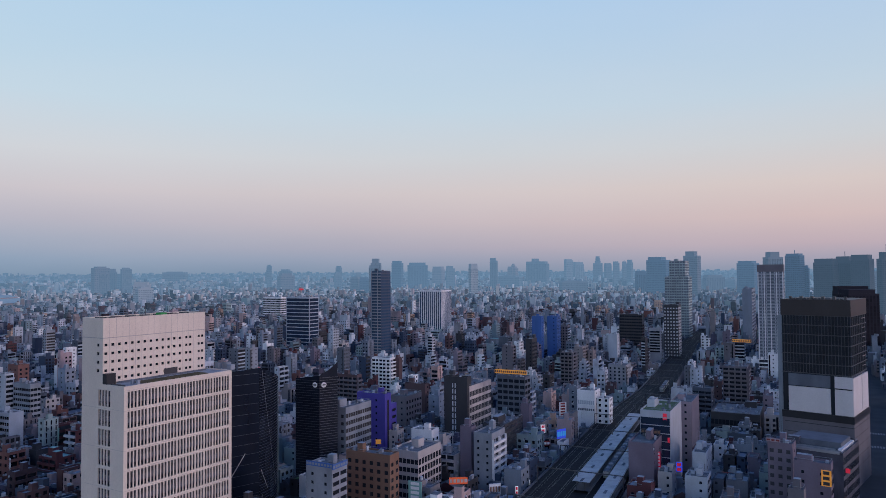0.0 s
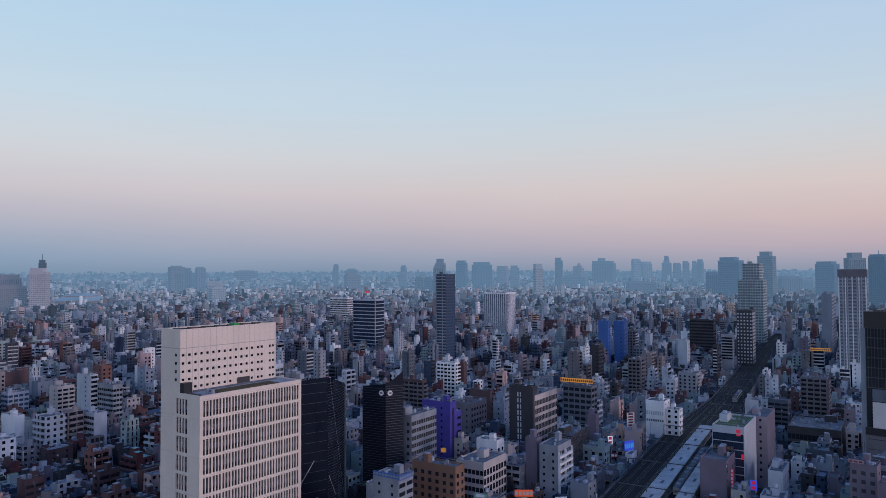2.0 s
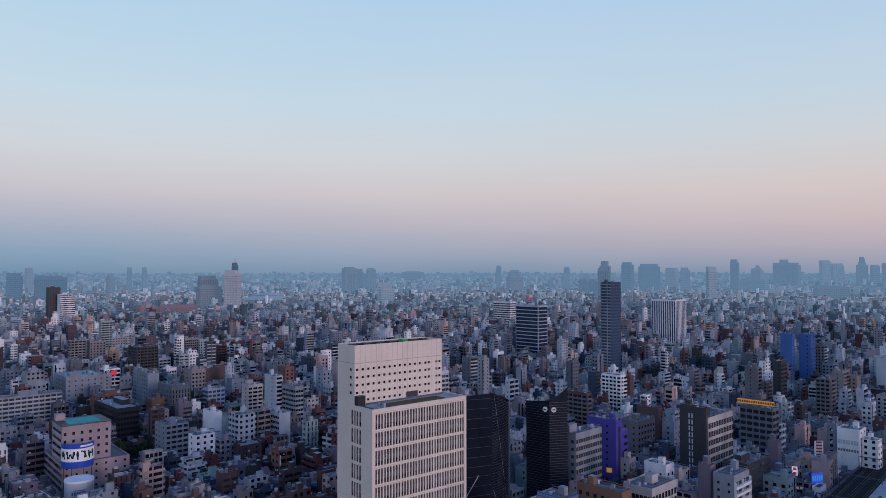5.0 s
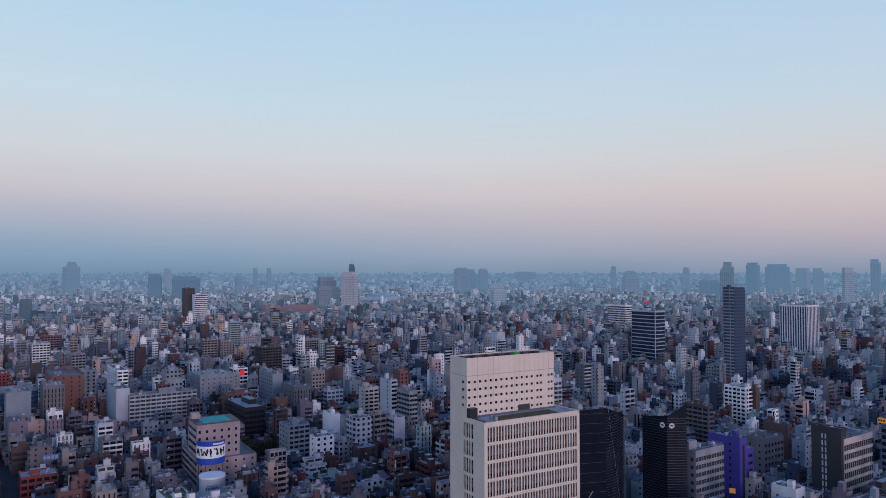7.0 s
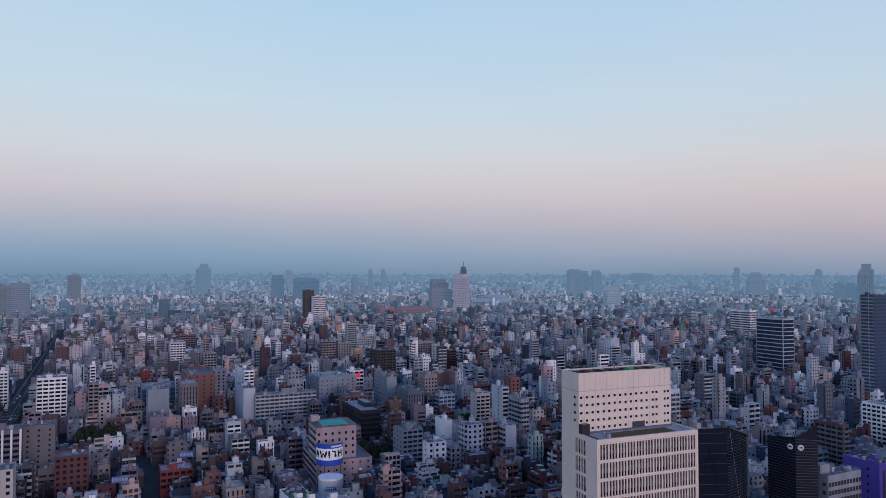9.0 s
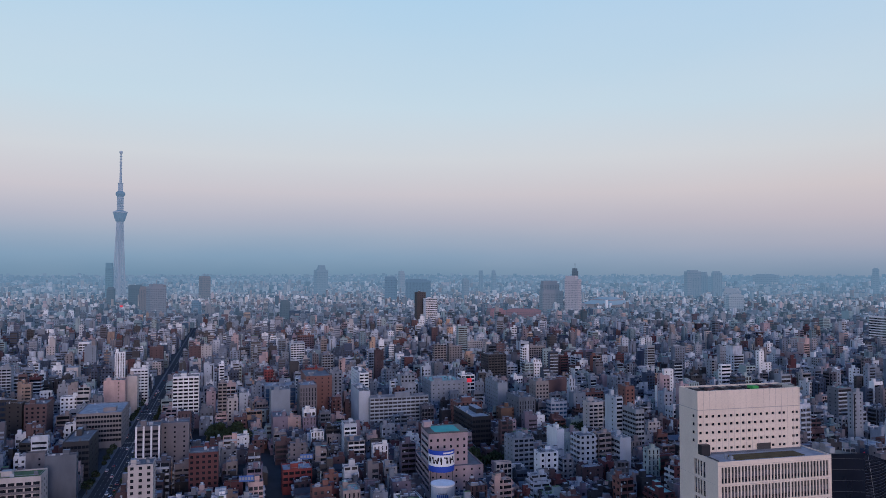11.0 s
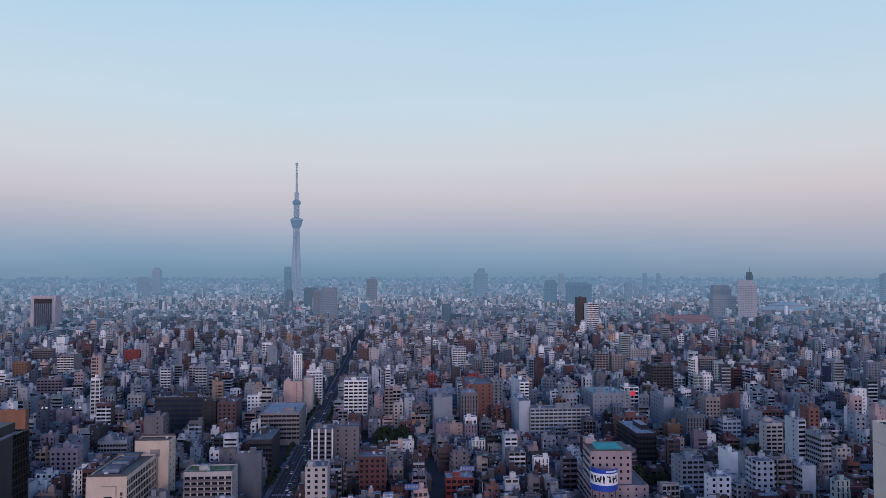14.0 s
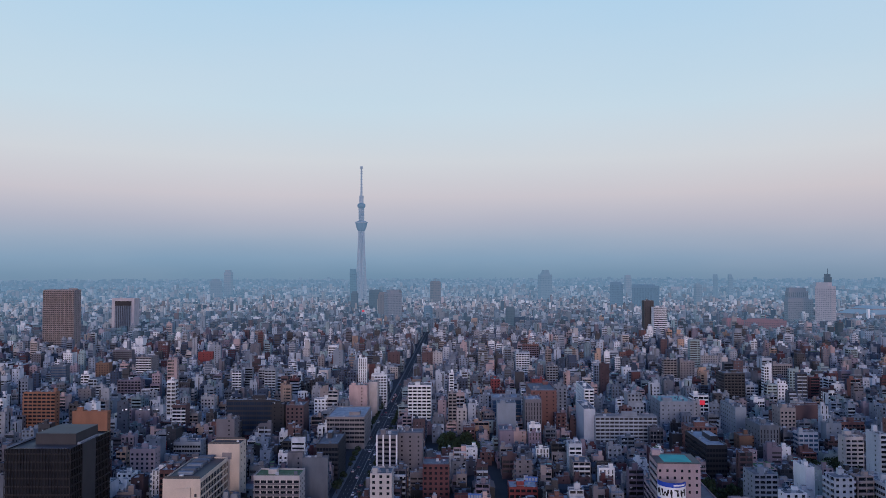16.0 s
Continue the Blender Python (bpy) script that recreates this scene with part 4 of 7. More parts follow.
def city_office(x, y, turn, a, b, h, x2, y2, a2, b2, h2):
    """The cream town hall: a long low block and a square tower at its far end. x, y: south-west corners."""
    cx, cy = local(x, y, turn, "SW", a, b)
    cream = "ivory"
    top = building(cx, cy, a, b, h, turn, cream, "", "", "grid", fh=3.9, name="town_hall", label="cream town hall block with a grid of deep windows", seed=78, roof="dark", clutter=False, glass=GLASS)
    add_box(top, "front_bay", -a / 2 - 1.2, -b * 0.25, 0, -a / 2 + 0.1, b * 0.12, h - 4.5, PAINT["ivory"])
    add_box(top, "front_window", -a / 2 - 1.26, -b * 0.16, 0, -a / 2 - 1.1, b * 0.04, h - 9.5, GLASS)
    for k in range(5):
        add_box(top, "sign_mark", -a / 2 - 0.12, -b * 0.40, h - 9.4 - k * 2.3, -a / 2 - 0.02, -b * 0.34, h - 7.8 - k * 2.3, PAINT["dark"])
    for k in range(9):
        add_box(top, "roof_machine", -a / 2 + 10 + k * 4.2, -b * 0.1, h - 0.7, -a / 2 + 12.6 + k * 4.2, b * 0.3, h + 0.8 + (k % 2) * 0.6, PAINT["grey" if k % 3 else "lightgrey"])
    add_box(top, "roof_rail", -a / 2 + 0.6, -b / 2 + 0.5, h, -a / 2 + 0.7, b / 2 - 0.5, h + 1.2, PAINT["steel"])
    add_box(top, "dish", -a / 2 + 1.0, 0, h, -a / 2 + 2.6, 1.6, h + 1.8, PAINT["white"])
    cx, cy = local(x2, y2, turn, "SW", a2, b2)
    up = building(cx, cy, a2, b2, h2, turn, cream, "", "", "small", fh=3.9, name="town_hall_tower", label="blank cream tower at the end of the town hall", seed=79, roof="dark", clutter=False)
    for k in range(2):
        add_box(up, "roof_rail", -a2 / 2 + 0.4 + k * (a2 - 1), -b2 / 2 + 0.4, h2, -a2 / 2 + 0.6 + k * (a2 - 1), b2 / 2 - 0.4, h2 + 1.1, PAINT["steel"])
    b = Bag()
    b.drum(-a2 / 2 + 1.6, -b2 / 2 + 1.6, h2 - 0.5, h2 + 1.8, 1.2, PAINT["white"], 12, 0.4)
    b.put("dish", up)
    add_box(up, "wall_vent", -a2 / 2 - 0.1, -b2 * 0.25, h2 - 9, -a2 / 2 + 0.1, b2 * 0.05, h2 - 5, PAINT["beige"])


def dark_block(x, y, turn, a, b, h):
    cx, cy = local(x, y, turn, "SW", a, b)
    KEEP.append((cx, cy, a / 2 + 2, b / 2 + 2, radians(turn)))
    top = anchor("glass_office", cx, cy, "dark glass office block with a plant room on its roof", "building")
    top.rotation_euler = (0, 0, radians(turn))
    glass = surface("smoked_glass", (0.02, 0.022, 0.026), 0.10, stain=0.35, size=3, grain=0.0, bump=0.0, spec=0.5)
    x0, x1, y0, y1 = -a / 2, a / 2, -b / 2, b / 2
    body = Bag()
    parapet(body, a - 0.6, b - 0.6, h, glass, PAINT["dark"])
    body.put("glass_body", top)
    edge = surface("dark_bronze_frame", (0.035, 0.034, 0.036), 0.4, metal=0.4)
    k = 0
    while h - 3 - k * 4.1 > 4:
        z = h - 3 - k * 4.1
        add_box(top, "floor_edge", x0, y0, z, x1, y1, z + 0.7, edge)
        k += 1
    for i in range(int(b / 1.6) + 1):
        v = y0 + b * i / int(b / 1.6)
        add_box(top, "mullion", x0 - 0.08, v - 0.09, 4, x0 + 0.3, v + 0.09, h, edge)
    for i in range(int(a / 1.6) + 1):
        u = x0 + a * i / int(a / 1.6)
        if 0.28 < i / int(a / 1.6) < 0.6:
            continue
        add_box(top, "mullion", u - 0.09, y0 - 0.08, 4, u + 0.09, y0 + 0.3, h, edge)
    add_box(top, "blank_core", x0 + a * 0.28, y0 - 0.15, 0, x0 + a * 0.6, y0 + 0.6, h + 0.02, PAINT["dark"], "blank dark panelled core")
    add_box(top, "plant_room", x0 + a * 0.3, y0 + b * 0.12, h - 0.7, x0 + a * 0.85, y0 + b * 0.75, h + 5.0, PAINT["dark"], "dark louvred plant room")
    for i in range(18):
        add_box(top, "roof_light", x0 + 2.5, y0 + b * (0.1 + 0.045 * i), h - 0.7, x0 + 4.2, y0 + b * (0.1 + 0.045 * i) + 0.7, h - 0.2, PAINT["taupe"])
    for i in range(8):
        add_box(top, "roof_machine", x0 + a * 0.3 + i * 2.6, y0 + 1.6, h - 0.7, x0 + a * 0.3 + i * 2.6 + 1.6, y0 + 3.2, h + 0.4, PAINT["lightgrey"])
    add_box(top, "window_rail", x0 + 0.4, y1 - 1.2, h, x1 - 2, y1 - 0.8, h + 0.9, PAINT["lightgrey"])


def sign_building(x, y, turn, a, b, h, a2, b2, h2):
    """The pink slab with a turquoise roof court. x, y: north-west corner."""
    cx, cy = local(x, y, turn, "NW", a, b)
    top = building(cx, cy, a, b, h, turn, "pink", "small", "ribbon", "", fh=3.4, name="office_slab", label="dusty pink office slab with window bands and a turquoise roof court", seed=81, clutter=False, glass=GLASS)
    ox, oy = -a / 2 + 5, b / 2 - b2 - 1
    add_box(top, "penthouse", ox, oy, h - 0.7, ox + a2, oy + b2, h2, PAINT["pink"])
    add_box(top, "roof_rim", ox - 0.3, oy - 0.3, h2, ox + a2 + 0.3, oy + b2 + 0.3, h2 + 0.3, PAINT["dark"])
    add_box(top, "roof_court", ox + 2.5, oy + 4.0, h2 + 0.3, ox + a2 - 3.0, oy + b2 - 4.0, h2 + 0.42, PAINT["turquoise"], "turquoise roof court")
    for j in range(4):
        z = h + 1.6 + j * (h2 - h - 2.5) / 4
        for k in range(6):
            v = oy + 1.4 + k * (b2 - 3.4) / 5
            add_box(top, "penthouse_window", ox - 0.08, v, z, ox + 0.05, v + 1.2, z + 1.5, GLASS)
        add_box(top, "window_ledge", ox + 1.5, oy + b2 - 0.05, z - 0.2, ox + a2 - 1.5, oy + b2 + 0.5, z + 0.5, PAINT["cream"])
        add_box(top, "penthouse_window", ox + 1.8, oy + b2 - 0.05, z + 0.5, ox + a2 - 1.8, oy + b2 + 0.06, z + 2.0, GLASS)
    add_box(top, "stair_house", ox + a2 - 5, oy + b2 - 5, h2, ox + a2 - 0.5, oy + b2 - 0.5, h2 + 3.5, PAINT["pink"])


def drum_sign(x, y, r, z0, z1, face):
    """A big rooftop sign, bowed like part of a drum, blue over white over blue, with brushed black strokes. face: the way it looks, degrees."""
    top = anchor("roof_sign", x, y, "bowed blue and white rooftop sign with black strokes", "sign")
    top.rotation_euler = (0, 0, radians(face))
    blue, white = surface("sign_blue", (0.02, 0.07, 0.42), 0.5), surface("sign_white", (0.78, 0.80, 0.82), 0.5)
    ink = surface("sign_ink", (0.012, 0.012, 0.014), 0.5)
    span = radians(78)
    hh = z1 - z0

    def arc(b, t0, t1, za, zb, mat, out=0.0, n=14):
        for i in range(n):
            p, q = t0 + (t1 - t0) * i / n, t0 + (t1 - t0) * (i + 1) / n
            b.face([((r + out) * math.cos(p), (r + out) * math.sin(p), za), ((r + out) * math.cos(q), (r + out) * math.sin(q), za),
                    ((r + out) * math.cos(q), (r + out) * math.sin(q), zb), ((r + out) * math.cos(p), (r + out) * math.sin(p), zb)], mat)

    for name, f0, f1, m in (("blue_band", 0, 0.27, blue), ("white_field", 0.27, 0.80, white), ("blue_band", 0.80, 1, blue)):
        b = Bag()
        arc(b, -span, span, z0 + hh * f0, z0 + hh * f1, m)
        arc(b, span, -span, z0 + hh * f0, z0 + hh * f1, PAINT["grey"], -0.5)
        b.put(name, top)

    def stroke(p, q, w):
        """A brushed bar on the field, from p to q, in shares of the span and of the height."""
        b = Bag()
        n = 6
        dx, dz = q[0] - p[0], q[1] - p[1]
        ln = math.hypot(dx * 2 * span * r, dz * hh)
        ox, oz = -dz * hh / ln * w / (2 * span * r), dx * 2 * span * r / ln * w / hh
        for i in range(n):
            s0, s1 = i / n, (i + 1) / n
            pts = []
            for s, sg in ((s0, -1), (s1, -1), (s1, 1), (s0, 1)):
                k = sg * (0.5 + 0.18 * math.sin(7 * s + p[0] * 20))
                t = span * (1 - 2 * (p[0] + dx * s + ox * k))
                pts.append(((r + 0.08) * math.cos(t), (r + 0.08) * math.sin(t), z0 + hh * (p[1] + dz * s + oz * k)))
            b.face(pts, ink)
        b.put("stroke", top)

    for p, q, w in (((0.10, 0.40), (0.14, 0.70), 0.95), ((0.13, 0.55), (0.22, 0.58), 0.8), ((0.22, 0.36), (0.25, 0.69), 0.95), ((0.33, 0.41), (0.35, 0.68), 1.0), ((0.35, 0.66), (0.43, 0.69), 0.75),
                    ((0.50, 0.36), (0.51, 0.71), 0.9), ((0.58, 0.70), (0.61, 0.40), 0.85), ((0.62, 0.42), (0.66, 0.60), 0.7), ((0.67, 0.58), (0.71, 0.40), 0.7), ((0.72, 0.40), (0.76, 0.70), 0.85),
                    ((0.82, 0.38), (0.87, 0.70), 0.95), ((0.88, 0.70), (0.93, 0.41), 0.9), ((0.84, 0.50), (0.91, 0.52), 0.65)):
        stroke(p, q, w)
    b = Bag()
    arc(b, span * 0.8, span * 0.1, z0 + hh * 0.86, z0 + hh * 0.93, white, 0.06, 6)
    b.put("white_bar", top, "white bar of small lettering")
    for t in (-0.9, -0.3, 0.3, 0.9):
        b = Bag()
        px, py = (r - 0.9) * math.cos(t * span), (r - 0.9) * math.sin(t * span)
        b.box(px - 0.2, py - 0.2, 0, px + 0.2, py + 0.2, z0 + 1, PAINT["steel"])
        b.put("leg", top)


def drum_house(x, y, r, h, face):
    """The white rounded building below the big sign."""
    top = anchor("rounded_building", x, y, "white building with a rounded top drum and a blue mark", "building")
    top.rotation_euler = (0, 0, radians(face))
    KEEP.append((x, y, r + 2, r + 2, 0))
    b = Bag()
    b.drum(0, 0, 0, h - 8, r * 0.98, PAINT["offwhite"], 20)
    b.put("wall", top)
    b = Bag()
    b.drum(0, 0, h - 8, h, r * 0.8, PAINT["offwhite"], 24)
    b.put("drum", top)
    b = Bag()
    b.drum(0, 0, h, h + 0.9, r * 0.82, PAINT["white"], 24)
    b.put("rim", top)
    for k, (w, z, m) in enumerate(((0.5, h - 5.2, PAINT["blue"]), (0.4, h - 3.4, PAINT["grey"]))):
        b = Bag()
        for i in range(6):
            t0, t1 = -w + 2 * w * i / 6, -w + 2 * w * (i + 0.8) / 6
            rr = r * 0.8 + 0.12
            b.face([(rr * math.cos(t0), rr * math.sin(t0), z), (rr * math.cos(t1), rr * math.sin(t1), z), (rr * math.cos(t1), rr * math.sin(t1), z + 1.5 - k), (rr * math.cos(t0), rr * math.sin(t0), z + 1.5 - k)], m)
        b.put("sign_mark", top)


def broadcast_tower(x, y):
    """A 634 m lattice broadcasting tower: three-cornered at its foot, round above, with two decks and a mast."""
    top = anchor("broadcast_tower", x, y, "pale blue-white lattice broadcasting tower with two round decks", "tower")
    # steel and glass carry haze in their colour and glow
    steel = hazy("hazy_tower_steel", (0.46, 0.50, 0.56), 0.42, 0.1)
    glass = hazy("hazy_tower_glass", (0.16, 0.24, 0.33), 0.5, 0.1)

    def radius(z, ang):
        """The lattice's outline: a triangle at the foot that turns into a circle."""
        base = 34 - 20.5 * min(1, z / 320) ** 0.72
        tri = max(0.0, 1 - z / 300)
        return base * (1 - 0.22 * tri * (1 - math.cos(3 * ang)) / 2 * 1.2)

    n = 18
    levels = [0, 12, 25, 39, 54, 70, 87, 105, 123, 141, 160, 179, 198, 217, 236, 255, 274, 293, 312, 330, 341]

    def node(i, z):
        t = 2 * math.pi * i / n
        return Vector((radius(z, t) * math.cos(t), radius(z, t) * math.sin(t), z))

    def tube(b, p, q, w, mat):
        d = (q - p).normalized()
        s = d.cross(Vector((0, 0, 1)) if abs(d.z) < 0.9 else Vector((1, 0, 0))).normalized() * w
        r = d.cross(s).normalized() * w
        c = [s + r, s - r, -s - r, r - s]
        for k in range(4):
            u, v = c[k], c[(k + 1) % 4]
            b.face([tuple(p + u), tuple(p + v), tuple(q + v), tuple(q + u)], mat)

    lattice = Bag()
    for z0, z1 in zip(levels, levels[1:]):
        for i in range(n):
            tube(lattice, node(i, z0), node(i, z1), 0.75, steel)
            tube(lattice, node(i, z1), node(i + 1, z1), 0.5, steel)
            if i % 2 == 0:
                tube(lattice, node(i, z0), node(i + 1, z1), 0.5, steel)
            else:
                tube(lattice, node(i + 1, z0), node(i, z1), 0.5, steel)
    lattice.put("lattice_shaft", top)
    core = Bag()
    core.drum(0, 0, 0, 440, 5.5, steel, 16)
    core.put("core", top)

    def spun(name, profile, mat, label=""):
        b = Bag()
        m = 32
        for (r0, z0), (r1, z1) in zip(profile, profile[1:]):
            for i in range(m):
                t0, t1 = 2 * math.pi * i / m, 2 * math.pi * (i + 1) / m
                b.face([(r0 * math.cos(t0), r0 * math.sin(t0), z0), (r0 * math.cos(t1), r0 * math.sin(t1), z0), (r1 * math.cos(t1), r1 * math.sin(t1), z1), (r1 * math.cos(t0), r1 * math.sin(t0), z1)], mat)
        return b.put(name, top, label)

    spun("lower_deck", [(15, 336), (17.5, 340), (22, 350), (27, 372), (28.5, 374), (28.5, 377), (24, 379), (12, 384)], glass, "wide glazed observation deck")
    spun("lower_deck_rim", [(28.7, 373), (29.2, 374), (29.2, 376.6), (28.7, 377.4)], steel)
    shaft = Bag()
    for k in range(10):
        z0, z1 = 380 + k * 6.6, 380 + (k + 1) * 6.6
        for i in range(16):
            t0, t1 = 2 * math.pi * i / 16, 2 * math.pi * (i + 1) / 16
            p = Vector((11.5 * math.cos(t0), 11.5 * math.sin(t0), z0))
            tube(shaft, p, Vector((11.5 * math.cos(t0), 11.5 * math.sin(t0), z1)), 0.7, steel)
            tube(shaft, p, Vector((11.5 * math.cos(t1), 11.5 * math.sin(t1), z1)), 0.4, steel)
            tube(shaft, Vector((11.5 * math.cos(t0), 11.5 * math.sin(t0), z1)), Vector((11.5 * math.cos(t1), 11.5 * math.sin(t1), z1)), 0.5, steel)
    shaft.put("upper_shaft", top)
    for k in range(7):
        spun("ring", [(12.5, 392 + k * 7), (14, 393 + k * 7), (14, 394 + k * 7), (12.5, 395 + k * 7)], steel)
    spun("upper_deck", [(12, 440), (16, 445), (18.5, 450), (18.5, 456), (15, 461), (10, 464)], glass, "smaller glazed gallery")
    spun("collar", [(9.5, 462), (9.5, 495), (11, 496), (11, 498), (5, 499)], steel)
    spun("mast", [(4.6, 497), (4.2, 540), (3.4, 541), (3.2, 590), (2.4, 591), (2.2, 618)], steel)
    for z in (505, 515, 525, 535, 548, 560, 572, 584, 598, 610):
        spun("antenna_ring", [(4.4, z), (5.2, z + 0.6), (5.2, z + 3.2), (4.4, z + 3.8)], steel)
    spun("mast_head", [(2.4, 618), (6.0, 624), (6.4, 631), (4.5, 634), (0.3, 634.2)], steel)


FAR_TONE = {"grey": (0.24, 0.26, 0.29), "blue": (0.12, 0.19, 0.27), "pale": (0.45, 0.45, 0.46), "pink": (0.42, 0.28, 0.27), "mauve": (0.24, 0.20, 0.22), "dark": (0.08, 0.09, 0.11), "black": (0.03, 0.03, 0.04),
            "teal": (0.12, 0.24, 0.28), "brown": (0.22, 0.13, 0.11), "red": (0.34, 0.09, 0.09), "pinkpale": (0.55, 0.44, 0.44)}
FAR_WORD = {"grey": "grey", "blue": "blue-grey", "pale": "pale", "pink": "pinkish", "mauve": "mauve", "dark": "dark", "black": "black", "teal": "teal glass", "brown": "brown", "red": "red-brown", "pinkpale": "pale pink"}


def far_tower(x, y, w, d, h, turn, tone, share, seed):
    """A tower on the skyline: shaft, crown, rows of openings on the faces that show. Far ones have haze put into colour
    and glow. w: how wide it looks.
    """
    rng = random.Random(seed)
    top = anchor("skyline_tower", x, y, f"{FAR_WORD[tone]} {'high-rise tower' if h > 60 else 'block'} on the hazy skyline", "tower", "skyline towers")
    skew = rng.choice((-1, 1)) * rng.uniform(12, 34)
    w = w / (math.cos(radians(skew)) + 0.6 * math.sin(radians(abs(skew))))
    d = 0.6 * w
    top.rotation_euler = (0, 0, radians(turn + skew))
    KEEP.append((x, y, w / 2, d / 2, radians(turn + skew)))
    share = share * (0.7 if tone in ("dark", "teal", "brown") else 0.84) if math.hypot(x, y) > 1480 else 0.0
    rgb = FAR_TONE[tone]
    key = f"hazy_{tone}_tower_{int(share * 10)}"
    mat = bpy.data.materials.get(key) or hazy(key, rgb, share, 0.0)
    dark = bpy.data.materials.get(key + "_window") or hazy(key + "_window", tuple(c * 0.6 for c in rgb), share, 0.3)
    cut = rng.uniform(0.9, 0.97)
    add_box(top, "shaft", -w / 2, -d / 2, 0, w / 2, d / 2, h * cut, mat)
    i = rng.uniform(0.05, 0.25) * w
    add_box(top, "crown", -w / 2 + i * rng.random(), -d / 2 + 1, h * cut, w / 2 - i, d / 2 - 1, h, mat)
    pitch = max(3.8, math.hypot(x, y) / 420)
    ws, glazing = walls(w, d), Bag()
    upright = rng.random() < 0.3
    for k in "SWEN":
        span = ws[k][3]
        n = max(2, int(span / (3.5 * pitch / 3.8)))
        gap = rng.uniform(0.1, 0.2) if upright else 0.06
        z = pitch
        while z + pitch < h * cut - 1:
            for j in range(n):
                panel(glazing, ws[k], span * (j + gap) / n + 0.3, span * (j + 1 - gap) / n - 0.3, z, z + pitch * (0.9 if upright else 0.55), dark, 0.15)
            z += pitch
    tagged(glazing.put("glazing", top), "rows of dim far windows", kind="stuff")
    if rng.random() < 0.3:
        add_box(top, "mast", -0.5, -0.5, h, 0.5, 0.5, h + rng.uniform(6, 14), mat)


def gate_tower(x, y, turn, a, b, h):
    """A white office tower framed like a gate round a dark finned front. x, y: its middle."""
    KEEP.append((x, y, a / 2, b / 2, radians(turn)))
    top = anchor("gate_tower", x, y, "white office tower framing a dark finned glass front", "tower")
    top.rotation_euler = (0, 0, radians(turn))
    frame_ = FAR_FRAME
    w = b * 0.13
    add_box(top, "frame_pier", -a / 2, -b / 2, 0, a / 2, -b / 2 + w, h, frame_)
    add_box(top, "frame_pier", -a / 2, b / 2 - w, 0, a / 2, b / 2, h, frame_)
    add_box(top, "frame_beam", -a / 2, -b / 2 + w, h * 0.93, a / 2, b / 2 - w, h, frame_)
    add_box(top, "dark_front", -a / 2 + 2, -b / 2 + w, 0, a / 2 - 1, b / 2 - w, h * 0.93, PAINT["grey_sooty"])
    add_box(top, "dark_lintel", -a / 2 + 0.6, -b / 2 + w, h * 0.82, -a / 2 + 2, b / 2 - w, h * 0.93, PAINT["black"])
    n = 9
    for k in range(n):
        v = -b / 2 + w + (b - 2 * w) * (k + 0.5) / n
        add_box(top, "fin", -a / 2 + 0.8, v - 0.7, h * 0.08, -a / 2 + 2, v + 0.7, h * 0.82, PAINT["bluegrey"])
    add_box(top, "base_hall", -a / 2 - 6, -b / 2, 0, -a / 2 + 0.1, b / 2, h * 0.1, frame_)


FAR_FRAME = surface("pale_stone_frame", (0.50, 0.46, 0.47), 0.8)


def arena(x, y, turn):
    """The low hall with its stepped hipped roof, far off."""
    top = anchor("arena", x, y, "wide low arena with a green-grey hipped roof", "arena")
    top.rotation_euler = (0, 0, radians(turn))
    KEEP.append((x, y, 60, 60, 0))
    LANDMARKS.append((x, y, 60, 14))
    # wall and roof are paled by haze put into colour and glow
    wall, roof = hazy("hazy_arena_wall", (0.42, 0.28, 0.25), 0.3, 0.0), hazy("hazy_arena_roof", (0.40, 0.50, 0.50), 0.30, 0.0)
    sq = lambda s: [(-s, -s), (s, -s), (s, s), (-s, s)]
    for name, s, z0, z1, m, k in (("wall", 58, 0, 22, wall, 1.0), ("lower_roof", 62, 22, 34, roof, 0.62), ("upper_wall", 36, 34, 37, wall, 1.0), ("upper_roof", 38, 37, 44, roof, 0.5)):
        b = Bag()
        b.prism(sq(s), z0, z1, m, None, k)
        b.put(name, top)


# ---- buildings that stand out in the city ----
building(193.4, -303.0, 8.1, 22.0, 35.4, -2.6, "lightgrey", "ribbon", "punched", glass=CURTAIN, fh=3.6, label="grey office building with banded windows and a stepped roof", seed=1)
violet = building(197.0, -330.3, 17.7, 6.2, 36.5, -2.6, "purple", "", "one", fh=3.4, label="violet panelled building with blank walls and a dark recess", seed=2)
add_box(violet, "side_wing", -8.9, -8.6, 0, 3.0, -3.1, 30.5, PAINT["purple"])
# nothing is cut back here: a black strip stands in for the shade
add_box(violet, "recess", -8.95, -0.9, 0, -8.6, 0.7, 33.0, PAINT["black"], "black upright strip standing in for recess shade")
for k in range(7):
    add_box(violet, "wing_window", -8.98, -7.6, 4 + 3.7 * k, -8.85, -4.2, 5.4 + 3.7 * k, GLASS)
building(205.7, -382.8, 11.1, 19.1, 27.0, -2.6, "taupe", "punched", "small", fh=3.5, label="taupe box-shaped office building with rows of small windows", seed=3)
building(216.6, -417.9, 15.5, 5.0, 27.8, -2.6, "brown", "one", "", fh=3.3, label="blank dark brown building behind the violet one", seed=4)
slate = building(160.6, -359.3, 14.3, 5.0, 43.3, -2.6, "dark", "", "", glass=GLASS, roof="roof2", fh=3.3, label="dark grey tower with a column of narrow windows", seed=5)
for k in range(11):
    for u in (-0.1, 1.5):
        add_box(slate, "window", u, 2.45, 4.2 + 3.3 * k, u + 0.7, 2.56, 6.6 + 3.3 * k, BLIND)
